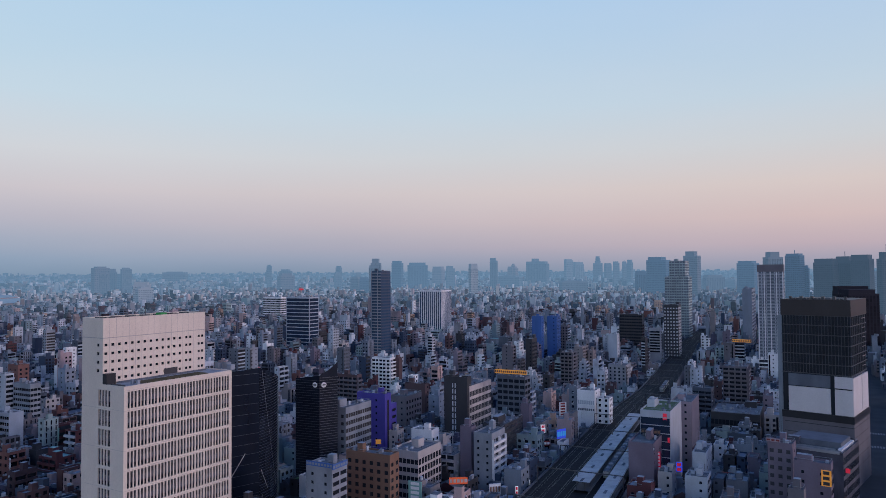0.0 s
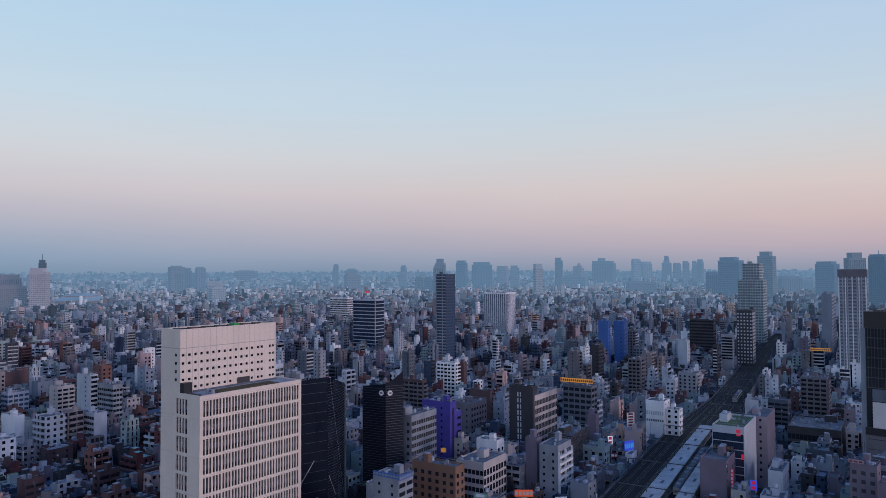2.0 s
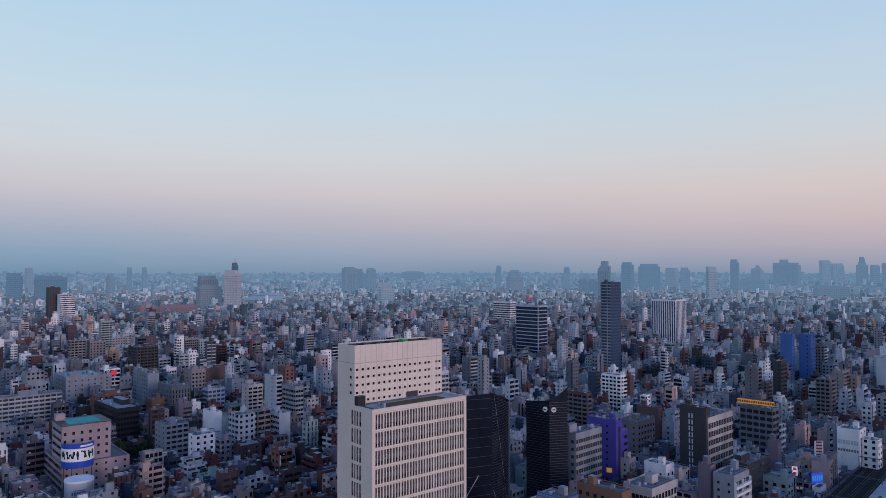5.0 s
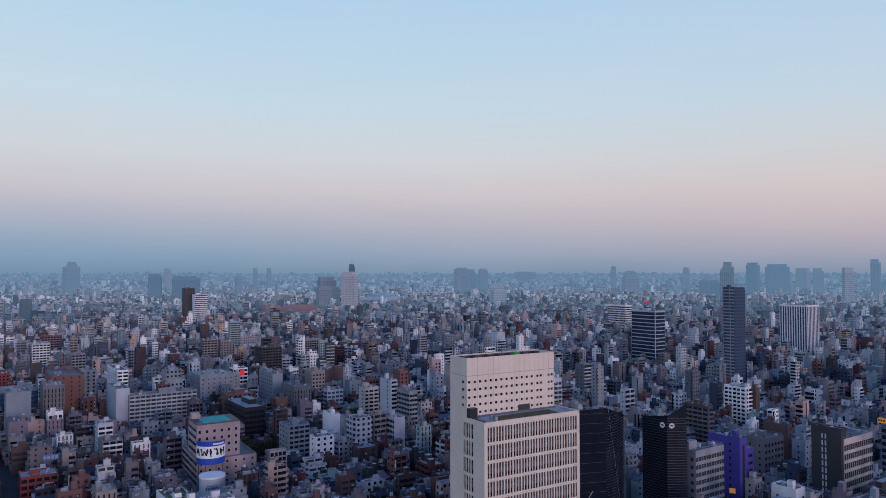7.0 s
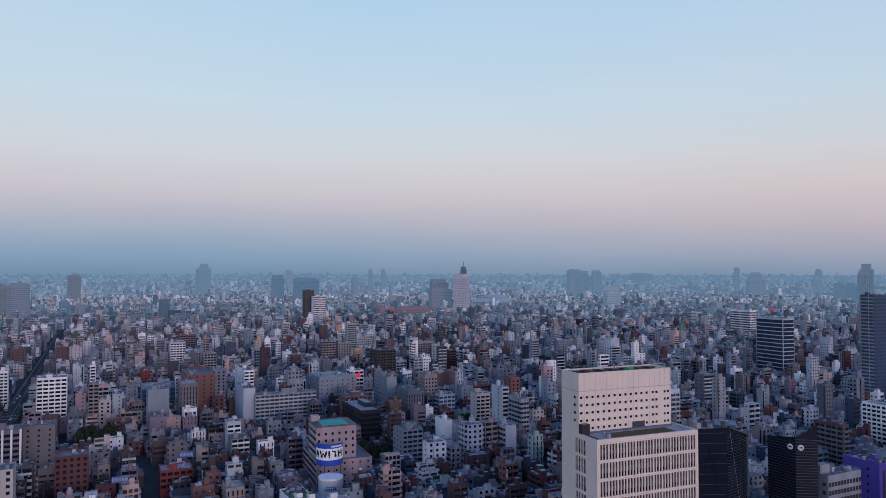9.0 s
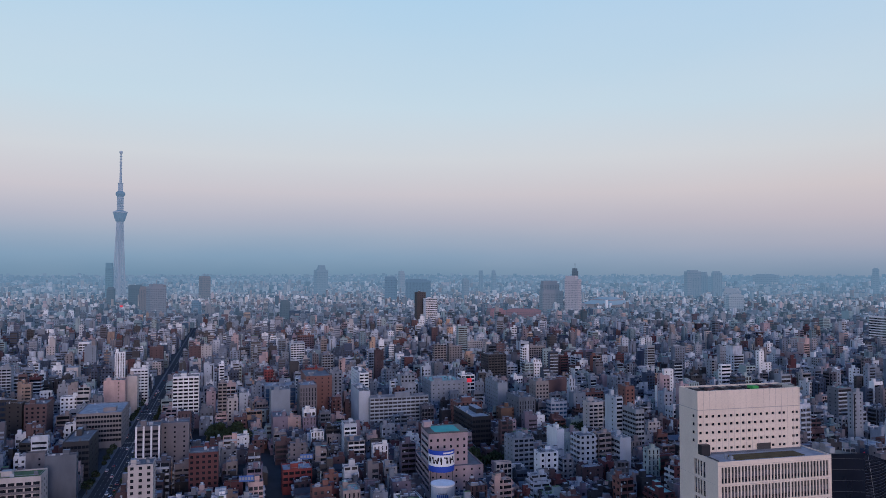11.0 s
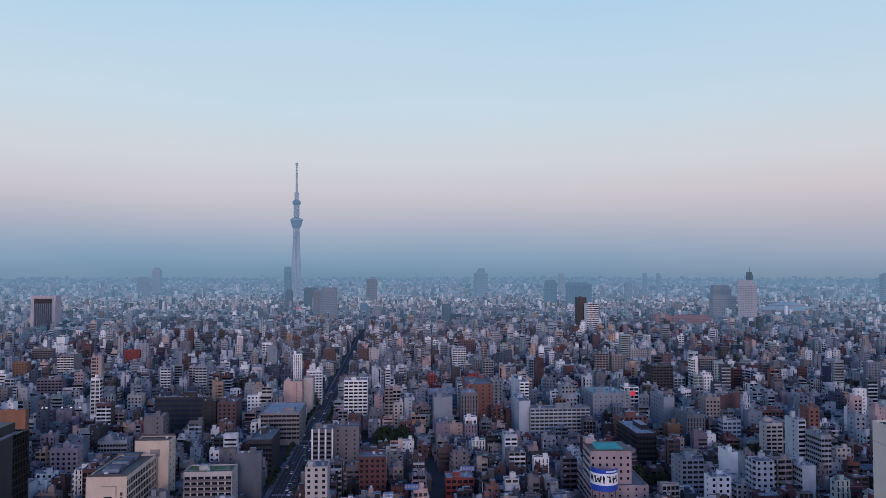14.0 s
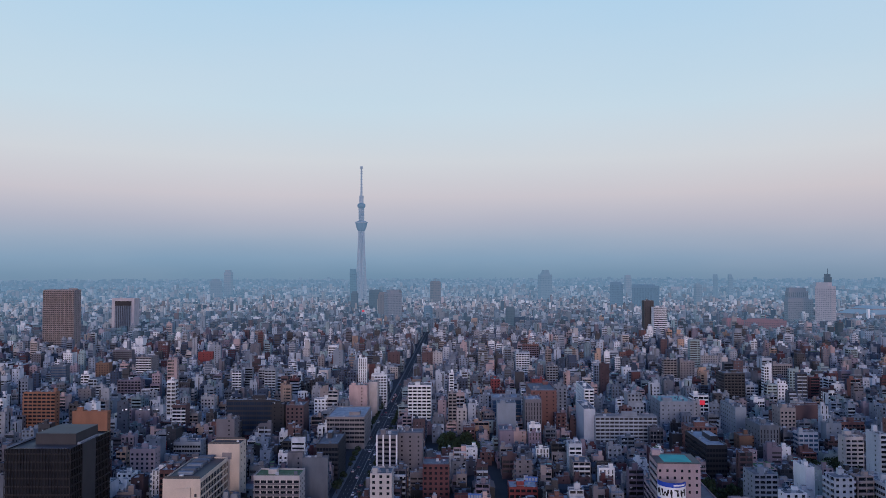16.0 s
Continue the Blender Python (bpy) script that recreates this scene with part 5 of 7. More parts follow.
building(159.5, -373.3, 14.0, 28.9, 38.1, -2.6, "cream_faded", "ribbon", "", trim="brown", glass=CURTAIN, fh=4.4, label="white office building with brown window bands", seed=6)
building(152.5, -221.4, 11.9, 9.1, 30.6, -2.6, "lightgrey", "ribbons", "small", fh=3.1, label="white business hotel with a blue band under its roof", seed=7)
building(146.2, -243.9, 20.5, 6.7, 30.2, -2.6, "orange", "punched", "punched", fh=3.0, label="ochre brick hotel with rows of small windows", seed=8)
building(144.4, -278.2, 13.5, 20.3, 25.0, -2.6, "cream", "grid", "ribbon", fh=3.6, label="black and cream office building with a window grid", seed=9)
building(152.7, -303.3, 11.0, 7.3, 26.7, -2.6, "white", "punched", "small", fh=3.3, label="white building with a rounded penthouse", seed=10)
building(131.9, -306.5, 5.8, 5.0, 29.0, -2.6, "mauve", "", "", fh=3.3, label="mauve blank slab building", seed=11)
building(121.2, -306.7, 9.0, 15.0, 28.0, -2.6, "lightgrey", "balcony", "small", trim="white", fh=3.1, label="grey building with curved white balconies", seed=12)
building(128.4, -344.0, 12.0, 24.4, 25.1, -2.6, "dark", "ribbon", "ribbon", glass=CURTAIN, fh=3.4, label="dark office building with grey window bands", seed=13)
building(129.5, -384.7, 5.1, 5.0, 26.2, -2.6, "mauve", "", "", fh=3.3, label="dark mauve blank stair tower", seed=14)
building(153.8, -432.1, 19.0, 9.0, 34.2, -2.6, "grey", "ribbons", "ribbons", fh=3.6, label="grey office building with a yellow roof sign", seed=15)
building(107.4, -440.7, 11.4, 11.5, 27.3, -2.6, "white", "small", "", fh=3.3, label="white building with three large wall posters", seed=16)
building(97.5, -440.7, 7.7, 8.1, 22.7, -2.6, "white", "punched", "punched", fh=3.2, label="white corner building of punched windows by the railway", seed=17)
building(51.2, -354.2, 13.5, 30.0, 36.2, -2.6, "offwhite", "", "curtainwall", roof="green", glass=NIGHT, fh=3.6, label="glass-fronted shop building with a green roof", seed=18)
building(44.1, -388.8, 10.1, 25.1, 34.7, -2.6, "pink", "", "one", fh=3.4, label="pale mauve blank building with a stepped roof", seed=19)
building(54.6, -335.2, 10.8, 30.0, 25.3, -2.6, "mauve", "small", "", fh=3.6, label="low mauve building with dark panels beside the station", seed=20)
building(31.3, -336.6, 5.8, 18.7, 21.9, -2.6, "offwhite", "small", "", fh=3.2, label="small white office building with a flat roof", seed=21)
building(30.7, -310.0, 8.7, 10.3, 17.4, -2.6, "offwhite", "ribbon", "one", fh=3.2, label="white low building with a white roof", seed=22)
building(22.5, -464.2, 26.5, 34.6, 17.6, -2.6, "dark", "", "ribbon", fh=4.5, label="dark low department store with a machine roof", seed=23)
building(26.7, -538.3, 15.6, 18.5, 34.4, -2.6, "taupe", "balcony", "balcony", fh=3.0, label="brown apartment tower with stacked balconies", seed=24)
building(103.6, -808.1, 15.4, 18.0, 63.8, -2.6, "dark", "grid", "punched", glass=BLIND, fh=3.6, label="brown and grey office tower with a window grid", seed=25)
building(126.7, -1069.9, 21.7, 35.1, 114.5, -2.6, "celadon_faded", "ribbons", "ribbons", glass=PALEGLASS, fh=3.8, label="tall pale green stepped tower by the railway", seed=26)
building(126.9, -1058.6, 32.2, 30.4, 92.2, -2.6, "celadon_faded", "ribbons", "ribbons", glass=PALEGLASS, fh=3.8, label="low part of the pale green tower", seed=27)
hotel = building(4.7, -765.1, 22.8, 24.0, 99.9, -2.6, "offwhite", "loggia", "loggia", trim="lightgrey", glass=PALEGLASS, fh=3.2, label="tall hotel tower with a white frame grid", seed=28)
add_box(hotel, "crown", -11.7, -12.3, 99.0, 11.7, 12.3, 106.0, PAINT["taupe"], "dark plant floor at the top")
for k in range(5):
    add_box(hotel, "pier", -11.2 + 5.4 * k, 11.9, 0, -10.4 + 5.4 * k, 12.8, 99.0, PAINT["white"])
building(29.4, -903.1, 10.1, 55.0, 79.2, -2.6, "bluegrey", "ribbons", "", glass=PALEGLASS, fh=3.8, label="dark slender office tower", seed=29)
building(385.0, -661.0, 12.1, 19.0, 102.8, -2.6, "navy", "ribbons", "balcony", trim="lightgrey", glass=TINT, fh=3.2, label="grey residential tower with dark cladding", seed=30)
building(455.9, -941.1, 36.3, 30.9, 74.7, -2.6, "white", "fins", "fins", glass=TINT, fh=3.6, label="pale grey tower with vertical fins", seed=31)
building(524.8, -710.7, 35.3, 18.0, 72.1, -2.6, "offwhite", "deep", "deep", glass=NIGHT, fh=4.4, label="blue-black office block with banded windows", seed=32)
building(817.9, -1025.3, 40.2, 16.0, 58.8, -2.6, "white", "ribbon", "ribbon", fh=4.0, label="pale office block with banded windows", seed=33)
building(232.4, -731.2, 10.8, 7.1, 53.2, -2.6, "blue", "small", "", fh=4.0, label="blue panelled building with a square opening", seed=34)
building(219.5, -748.0, 10.8, 13.3, 52.7, -2.6, "blue", "slit", "one", fh=4.0, label="blue panelled building with slits", seed=35)
building(292.0, -505.2, 17.4, 8.7, 31.8, -2.6, "white", "balcony", "balcony", trim="white", fh=3.0, label="white striped apartment slab", seed=36)
building(281.8, -510.7, 5.0, 5.0, 31.1, -2.6, "brown", "", "", fh=3.0, label="dark red stair tower of an apartment slab", seed=37)
building(276.2, -427.7, 19.0, 5.6, 29.2, -2.6, "brown", "balcony", "balcony", trim="taupe", fh=3.0, label="dark brown apartment block with balconies", seed=38)
building(148.3, -813.8, 25.1, 11.7, 52.2, -2.6, "dark", "ribbon", "ribbon", fh=3.4, label="black apartment tower with a green glow", seed=39)
building(157.9, -580.0, 9.7, 12.4, 34.1, -2.6, "taupe", "balcony", "balcony", fh=3.0, label="brown striped apartment tower", seed=40)
building(171.6, -675.6, 7.7, 18.8, 29.1, -2.6, "beige", "balcony", "small", fh=3.0, label="beige apartment tower with balconies", seed=41)
building(211.2, -581.0, 8.9, 9.0, 37.4, -2.6, "taupe", "balcony", "small", fh=3.0, label="slim brown apartment tower", seed=42)
building(198.7, -605.6, 6.4, 11.4, 41.5, -2.6, "dark", "ribbon", "one", fh=3.2, label="dark slim office tower with bright stair", seed=43)
building(557.3, -156.8, 12.0, 48.5, 27.5, -2.6, "lightgrey", "loggia", "small", trim="offwhite", glass=CURTAIN, fh=2.9, label="long white apartment slab with gallery corridors", seed=44)
building(577.1, -129.9, 38.5, 9.1, 32.5, -2.6, "offwhite", "", "", fh=2.9, label="stair wing of the long apartment slab", seed=45)
building(483.8, -192.2, 43.7, 13.5, 26.4, -2.6, "black", "ribbon", "ribbon", roof="roof2", fh=3.4, label="black office building with a white roof edge", seed=46)
building(521.8, -202.8, 17.2, 20.7, 26.8, -2.6, "terracotta", "punched", "small", fh=3.3, label="orange brick office building", seed=47)
building(528.8, -253.6, 26.7, 14.0, 27.4, -2.6, "grey", "slit", "small", fh=3.4, label="dark slab building with a saw roof edge", seed=48)
building(566.5, -290.0, 14.9, 12.2, 32.0, -2.6, "beige", "punched", "small", fh=3.2, label="beige stepped office building with a tower", seed=49)
building(726.3, -315.7, 23.4, 21.3, 37.6, -2.6, "dark", "balcony", "grid", fh=3.0, label="dark apartment tower with a window grid", seed=50)
building(581.3, -254.8, 32.5, 9.0, 31.6, -2.6, "bluegrey", "", "small", fh=3.3, label="white office with small windows and a hut", seed=51)
building(610.3, -213.1, 31.6, 28.4, 31.2, -2.6, "lightgrey", "small", "small", roof="teal", open_front=False, fh=3.6, label="white low hall with a pale green roof", seed=52)
building(652.8, -146.7, 45.0, 8.8, 36.5, -2.6, "white", "balcony", "small", trim="white", fh=2.9, label="white apartment tower with a curved stair", seed=53)
building(595.6, -88.6, 22.0, 13.9, 35.5, -2.6, "taupe", "slit", "", roof="roof2", fh=3.6, label="tall dark office building with vertical slots", seed=54)
building(578.9, -64.5, 20.0, 15.0, 35.3, -2.6, "bluegrey", "", "small", fh=3.4, label="dark low office building beside the slotted one", seed=55)
building(633.7, -102.4, 45.0, 22.3, 38.4, -2.6, "terracotta", "small", "", fh=3.4, label="brick and grey office slab behind the slotted one", seed=56)
building(459.6, -99.3, 16.0, 11.1, 18.7, -2.6, "beige", "loggia", "small", trim="white", fh=3.0, label="brown gabled apartment building", seed=57)
building(417.6, -286.3, 16.8, 6.5, 34.8, -2.6, "lightgrey", "ribbon", "ribbon", trim="white", fh=3.2, label="grey office building with tall window bands", seed=58)
building(435.6, -282.3, 14.8, 5.7, 40.2, -2.6, "offwhite", "balcony", "one", fh=3.0, label="white apartment tower with stair windows", seed=59)
building(479.9, -322.6, 11.5, 8.0, 38.7, -2.6, "terracotta", "punched", "small", fh=3.0, label="brown brick apartment building", seed=60)
building(378.2, -247.8, 17.7, 7.8, 27.5, -2.6, "offwhite", "", "ribbon", fh=3.2, label="white office building with blank side", seed=61)
building(412.7, -222.8, 15.6, 5.0, 26.8, -2.6, "white", "", "", fh=3.2, label="white blank narrow tower block", seed=62)
building(373.4, -195.3, 8.1, 11.8, 23.1, -2.6, "white", "punched", "small", fh=3.2, label="white office block with square windows", seed=63)
building(408.4, -194.5, 15.2, 13.9, 24.4, -2.6, "lightgrey", "balcony", "small", fh=2.9, label="pale apartment building with small balconies", seed=64)
building(636.9, 6.4, 16.0, 20.7, 40.9, -2.6, "white", "loggia", "small", trim="white", fh=3.0, label="white apartment building by the avenue with a frame grid", seed=65)
pillared = building(458.0, 26.1, 16.0, 13.4, 37.4, -2.6, "taupe", "loggia", "small", trim="taupe", fh=2.9, label="grey apartment tower with white pillars by the avenue", seed=66)
for v in (-6.3, -2.0, 2.2, 6.3):
    add_box(pillared, "pier", -8.75, v - 0.5, 0, -7.9, v + 0.5, 37.6, PAINT["white"], "white upright pier")
building(465.0, 11.4, 14.0, 16.2, 37.0, -2.6, "taupe", "small", "", fh=2.9, label="taupe side tower of the apartment building", seed=67)
building(382.3, 25.4, 14.0, 11.5, 34.0, -2.6, "cream", "punched", "small", fh=3.0, label="cream stepped apartment building", seed=68)
building(420.7, -4.6, 16.0, 15.6, 28.5, -2.6, "maroon", "punched", "", trim="brown", fh=3.0, label="dark red brick apartment building", seed=69)
building(683.7, 65.4, 14.0, 17.3, 33.7, -2.6, "rose_faded", "one", "small", fh=3.2, label="white office tower with blank walls", seed=70)
building(705.3, 52.8, 16.0, 8.9, 33.8, -2.6, "cream_faded", "", "small", fh=3.2, label="white tower beside a pale one", seed=71)
building(600.3, 109.8, 22.0, 14.8, 31.0, -2.6, "brown", "punched", "small", fh=3.2, label="brown brick office slab with two wings", seed=72)
building(605.1, 149.0, 9.0, 41.5, 33.8, -2.6, "black", "ribbon", "ribbon", glass=NIGHT, roof="roof2", fh=4.0, label="black wide office building with glossy window bands", seed=73)
building(598.3, 124.8, 9.0, 10.8, 31.5, -2.6, "black", "small", "", fh=3.3, label="slim black office tower beside the brick slab", seed=74)
building(609.7, 328.4, 6.8, 27.1, 40.7, -2.6, "brick", "loggia", "balcony", trim="brick", fh=3.0, label="orange brick apartment tower with stacked balconies", seed=75)
building(1222.2, 620.7, 21.7, 53.2, 114.3, -2.6, "beige_faded", "balcony", "balcony", glass=CURTAIN, fh=3.2, label="tall residential tower with stacked balconies", seed=76)
gate_tower(1541.6, 646.5, -2.6, 24.3, 48.8, 89.1)
arena(2034, -1301, 20)
building(523.7, 246.7, 5.0, 25.8, 40.4, -2.6, "brick", "", "small", fh=4.0, label="ochre hall building with blank walls", seed=79)
building(523.0, 174.6, 11.6, 19.8, 18.6, -2.6, "lightgrey", "ribbon", "", trim="white", fh=3.2, label="grey office with white bands", seed=80)
building(529.7, 148.8, 12.2, 13.4, 33.4, -2.6, "taupe", "one", "ribbons", fh=3.3, label="brown office tower with notched front", seed=81)
building(398.6, 83.8, 14.6, 25.4, 28.9, -2.6, "cream", "loggia", "small", trim="taupe", roof="green", fh=2.9, label="white apartment block with framed balconies and a green roof", seed=82)
building(490.8, 66.8, 33.9, 14.4, 26.4, -2.6, "dark", "ribbon", "ribbon", fh=3.4, label="black glass side building on the avenue", seed=83)
building(421.2, 67.1, 5.0, 15.1, 31.6, -2.6, "grey", "", "small", fh=3.4, label="grey blank side building on the avenue", seed=84)
building(590.3, 64.5, 45.0, 30.0, 25.6, -2.6, "beige", "ribbon", "ribbon", roof="roof2", fh=3.4, label="brown glass building with a curved end on the avenue", seed=85)
building(762.9, -27.0, 15.0, 5.0, 34.1, -2.6, "white", "balcony", "small", trim="white", fh=2.9, label="white square-grid apartment tower", seed=86)
building(620.1, -22.2, 10.0, 7.4, 36.0, -2.6, "beige", "balcony", "small", fh=2.9, label="slim beige tower with balconies", seed=87)
building(619.7, -30.5, 10.0, 8.4, 23.3, -2.6, "cream", "punched", "small", fh=2.9, label="cream small-windowed tower among lower houses", seed=88)
building(649.2, -14.0, 12.0, 7.7, 25.2, -2.6, "pink", "one", "", fh=3.1, label="pale pink blank office tower", seed=89)
building(1396.4, -465.2, 20.0, 24.8, 72.8, -2.6, "white", "ribbon", "small", fh=3.8, label="pale office tower in the far haze", seed=90)
building(1421.2, -451.0, 20.0, 19.0, 85.0, -2.6, "dark", "small", "small", fh=3.8, label="dark slab tower in the far haze", seed=91)
building(606.9, 209.8, 9.0, 11.8, 29.6, -2.6, "brown", "balcony", "small", trim="white", fh=3.0, label="brown apartment block with white balcony bands", seed=92)
building(621.0, 202.7, 9.0, 9.2, 19.7, -2.6, "beige", "loggia", "small", fh=2.9, label="grey-beige apartment house with small balconies", seed=93)
building(479.2, 190.1, 9.0, 16.7, 24.0, -2.6, "pink", "punched", "small", fh=3.0, label="cream stepped apartment house with arched windows", seed=94)
building(921.9, 360.1, 21.9, 20.0, 34.8, -2.6, "beige", "loggia", "small", trim="white", fh=3.0, label="beige apartment tower with white columns", seed=95)
building(757.9, 313.6, 9.0, 24.8, 28.8, -2.6, "mauve", "balcony", "small", fh=3.0, label="mauve apartment block with balconies", seed=96)
building(1050.3, 323.6, 9.0, 21.4, 26.2, -2.6, "red", "small", "", fh=3.4, label="red-brown brick hall building", seed=97)
building(795.2, 210.8, 9.0, 10.6, 32.9, -2.6, "lightgrey", "balcony", "small", trim="white", fh=2.9, label="white balcony tower with dark recesses", seed=98)
building(775.8, 169.9, 9.0, 12.2, 37.6, -2.6, "lightgrey", "loggia", "one", trim="offwhite", fh=2.9, label="grey balcony tower with a framed front", seed=99)
building(692.2, 211.6, 9.0, 13.0, 22.1, -2.6, "cream", "punched", "small", fh=3.2, label="cream tower block with square windows", seed=100)
building(864.4, 441.7, 9.0, 18.1, 30.7, -2.6, "grey", "ribbon", "one", glass=TINT, fh=3.2, label="dark banded apartment block", seed=101)
building(900.2, 405.7, 9.0, 16.8, 29.3, -2.6, "orange", "punched", "small", fh=3.0, label="ochre tiled apartment block", seed=102)
building(754.3, 358.4, 9.0, 14.0, 20.4, -2.6, "beige", "small", "", fh=3.1, label="pale beige house block with few windows", seed=103)
building(955.0, 468.2, 9.0, 9.6, 19.2, -2.6, "pink", "small", "", fh=3.0, label="small pink house block", seed=104)
building(1129.4, 452.7, 9.0, 21.1, 26.3, -2.6, "white", "small", "", fh=3.4, label="white office block with a blank side", seed=105)
building(1045.1, 441.4, 9.0, 27.6, 30.0, -2.6, "taupe", "balcony", "small", fh=3.0, label="brown-grey apartment slab among lower houses", seed=106)
building(659.9, -73.9, 21.3, 26.6, 25.9, -2.6, "bluegrey", "curtainwall", "ribbon", glass=TINT, roof="roof2", fh=3.8, label="blue-black glass office block with a pale roof", seed=107)
building(621.9, -71.7, 14.9, 7.4, 22.1, -2.6, "taupe", "", "", fh=3.2, label="pink-brown narrow tower with a wall poster", seed=108)
building(540.8, -60.0, 21.8, 10.7, 22.0, -2.6, "mauve", "one", "", fh=3.2, label="grey narrow office block with blank walls", seed=109)
building(749.6, 50.0, 9.0, 16.0, 34.2, -2.6, "white", "balcony", "small", trim="white", fh=2.9, label="white apartment tower beside the avenue", seed=110)
building(646.4, 55.9, 9.0, 10.2, 14.2, -2.6, "white", "ribbon", "ribbon", fh=3.0, label="low white rounded shop with banded floors", seed=111)
building(944.7, 116.7, 9.4, 12.7, 38.6, -2.6, "bluegrey", "one", "", fh=3.4, label="blue-grey blank tower among lower houses", seed=112)
building(977.2, 143.7, 9.0, 8.5, 26.9, -2.6, "beige", "punched", "small", fh=3.0, label="beige small-windowed tower among lower houses", seed=113)
building(999.4, 45.3, 10.0, 16.6, 30.0, -2.6, "brown", "small", "ribbons", fh=3.3, label="brown office slab on the avenue", seed=114)
building(999.3, -2.3, 15.0, 15.1, 30.0, -2.6, "brown", "small", "small", fh=3.2, label="brown tiled tower on the avenue", seed=115)
building(998.4, -16.5, 15.0, 13.5, 30.0, -2.6, "cream", "small", "small", fh=3.2, label="cream tower on the avenue", seed=116)
building(834.5, -148.4, 16.0, 13.3, 31.1, -2.6, "beige", "balcony", "small", trim="lightgrey", fh=3.0, label="grey-beige tower of stacked balconies", seed=117)
building(947.1, -129.0, 22.0, 18.1, 35.2, -2.6, "offwhite", "balcony", "small", trim="white", fh=3.0, label="pale striped apartment tower", seed=118)
building(1047.1, -155.4, 9.0, 23.5, 35.1, -2.6, "terracotta", "balcony", "small", trim="mauve", fh=3.0, label="dusty red apartment slab", seed=119)
building(822.9, -129.7, 22.0, 15.0, 18.8, -2.6, "red", "small", "", fh=3.0, label="dark red stepped house block", seed=120)
building(420.8, -56.1, 13.9, 16.7, 14.5, -2.6, "red", "ribbons", "small", roof="roof2", fh=3.3, label="red brick shop building with roof signs", seed=121)
building(475.7, -99.1, 9.8, 8.8, 26.0, -2.6, "offwhite", "balcony", "small", trim="white", fh=2.9, label="white apartment house with dark balconies", seed=122)
building(643.0, -40.6, 22.0, 7.1, 24.1, -2.6, "offwhite", "one", "", fh=3.2, label="pale office block with a rounded roof", seed=123)
building(810.7, -78.6, 22.0, 9.6, 20.4, -2.6, "red", "punched", "", fh=3.0, label="dark red small-windowed block", seed=124)
building(532.0, -243.0, 11.1, 14.7, 17.5, -2.6, "orange", "one", "small", fh=3.3, label="rounded ochre-brown office block", seed=125)
building(593.3, -302.0, 9.0, 18.4, 22.5, -2.6, "terracotta", "punched", "small", fh=3.0, label="brown brick apartment slab with stepped roofs", seed=126)
building(613.5, -330.7, 9.0, 26.6, 24.3, -2.6, "brown", "", "", fh=3.4, label="dark brown windowless block", seed=127)
building(548.3, -264.3, 22.0, 16.3, 21.0, -2.6, "dark", "", "ribbon", fh=3.6, label="black low block with a framed roof", seed=128)
building(843.1, -292.4, 9.0, 15.7, 36.6, -2.6, "beige", "balcony", "ribbon", fh=3.0, label="grey-beige tower with a dark side", seed=129)
building(842.9, -312.8, 11.0, 17.1, 34.6, -2.6, "beige", "punched", "one", trim="white", fh=3.0, label="beige tower with columns of windows", seed=130)
building(984.4, -397.0, 9.0, 23.2, 24.6, -2.6, "cream", "punched", "small", fh=3.4, label="cream office slab with square windows", seed=131)
building(852.1, -433.1, 9.0, 23.0, 29.7, -2.6, "beige", "grid", "small", fh=3.0, label="beige tower with a framed front grid", seed=132)
building(522.1, -283.6, 9.0, 14.5, 21.5, -2.6, "offwhite", "ribbons", "ribbon", glass=TINT, fh=3.3, label="pale green-white stepped office block", seed=133)
building(476.9, -290.4, 9.0, 12.5, 28.6, -2.6, "cream", "balcony", "one", fh=2.9, label="cream apartment house with a dark window column", seed=134)
building(549.4, -318.9, 9.0, 11.7, 22.3, -2.6, "bluegrey", "small", "", fh=3.2, label="blue-grey office block with blank walls", seed=135)
building(590.2, -358.4, 9.0, 19.8, 14.4, -2.6, "terracotta", "balcony", "small", fh=3.0, label="brick-coloured apartment block among lower houses", seed=136)
building(533.8, -191.8, 9.0, 12.1, 18.4, -2.6, "dark", "one", "", fh=3.4, label="black block beside a brick office", seed=137)
building(748.1, -345.3, 18.3, 12.7, 21.6, -2.6, "offwhite", "ribbons", "small", fh=3.2, label="pale office tower with banded front", seed=138)
building(747.0, -341.1, 9.0, 9.1, 15.1, -2.6, "white", "balcony", "", trim="white", fh=3.1, label="white block with a red lit roof sign", seed=139)
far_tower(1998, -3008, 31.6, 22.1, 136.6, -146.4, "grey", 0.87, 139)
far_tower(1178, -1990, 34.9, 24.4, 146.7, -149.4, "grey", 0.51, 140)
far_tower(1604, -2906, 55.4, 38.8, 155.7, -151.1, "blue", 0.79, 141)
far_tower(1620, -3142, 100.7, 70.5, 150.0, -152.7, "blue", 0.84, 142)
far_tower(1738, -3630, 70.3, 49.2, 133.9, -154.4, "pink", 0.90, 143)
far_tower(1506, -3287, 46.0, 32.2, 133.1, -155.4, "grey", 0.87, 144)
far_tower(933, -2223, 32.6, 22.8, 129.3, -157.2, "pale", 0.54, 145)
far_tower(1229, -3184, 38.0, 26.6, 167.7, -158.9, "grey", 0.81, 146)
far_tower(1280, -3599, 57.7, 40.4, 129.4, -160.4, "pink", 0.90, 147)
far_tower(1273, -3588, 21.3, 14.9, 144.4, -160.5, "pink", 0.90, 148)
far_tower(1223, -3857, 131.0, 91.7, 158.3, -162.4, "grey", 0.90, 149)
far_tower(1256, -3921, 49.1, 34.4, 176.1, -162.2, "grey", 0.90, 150)
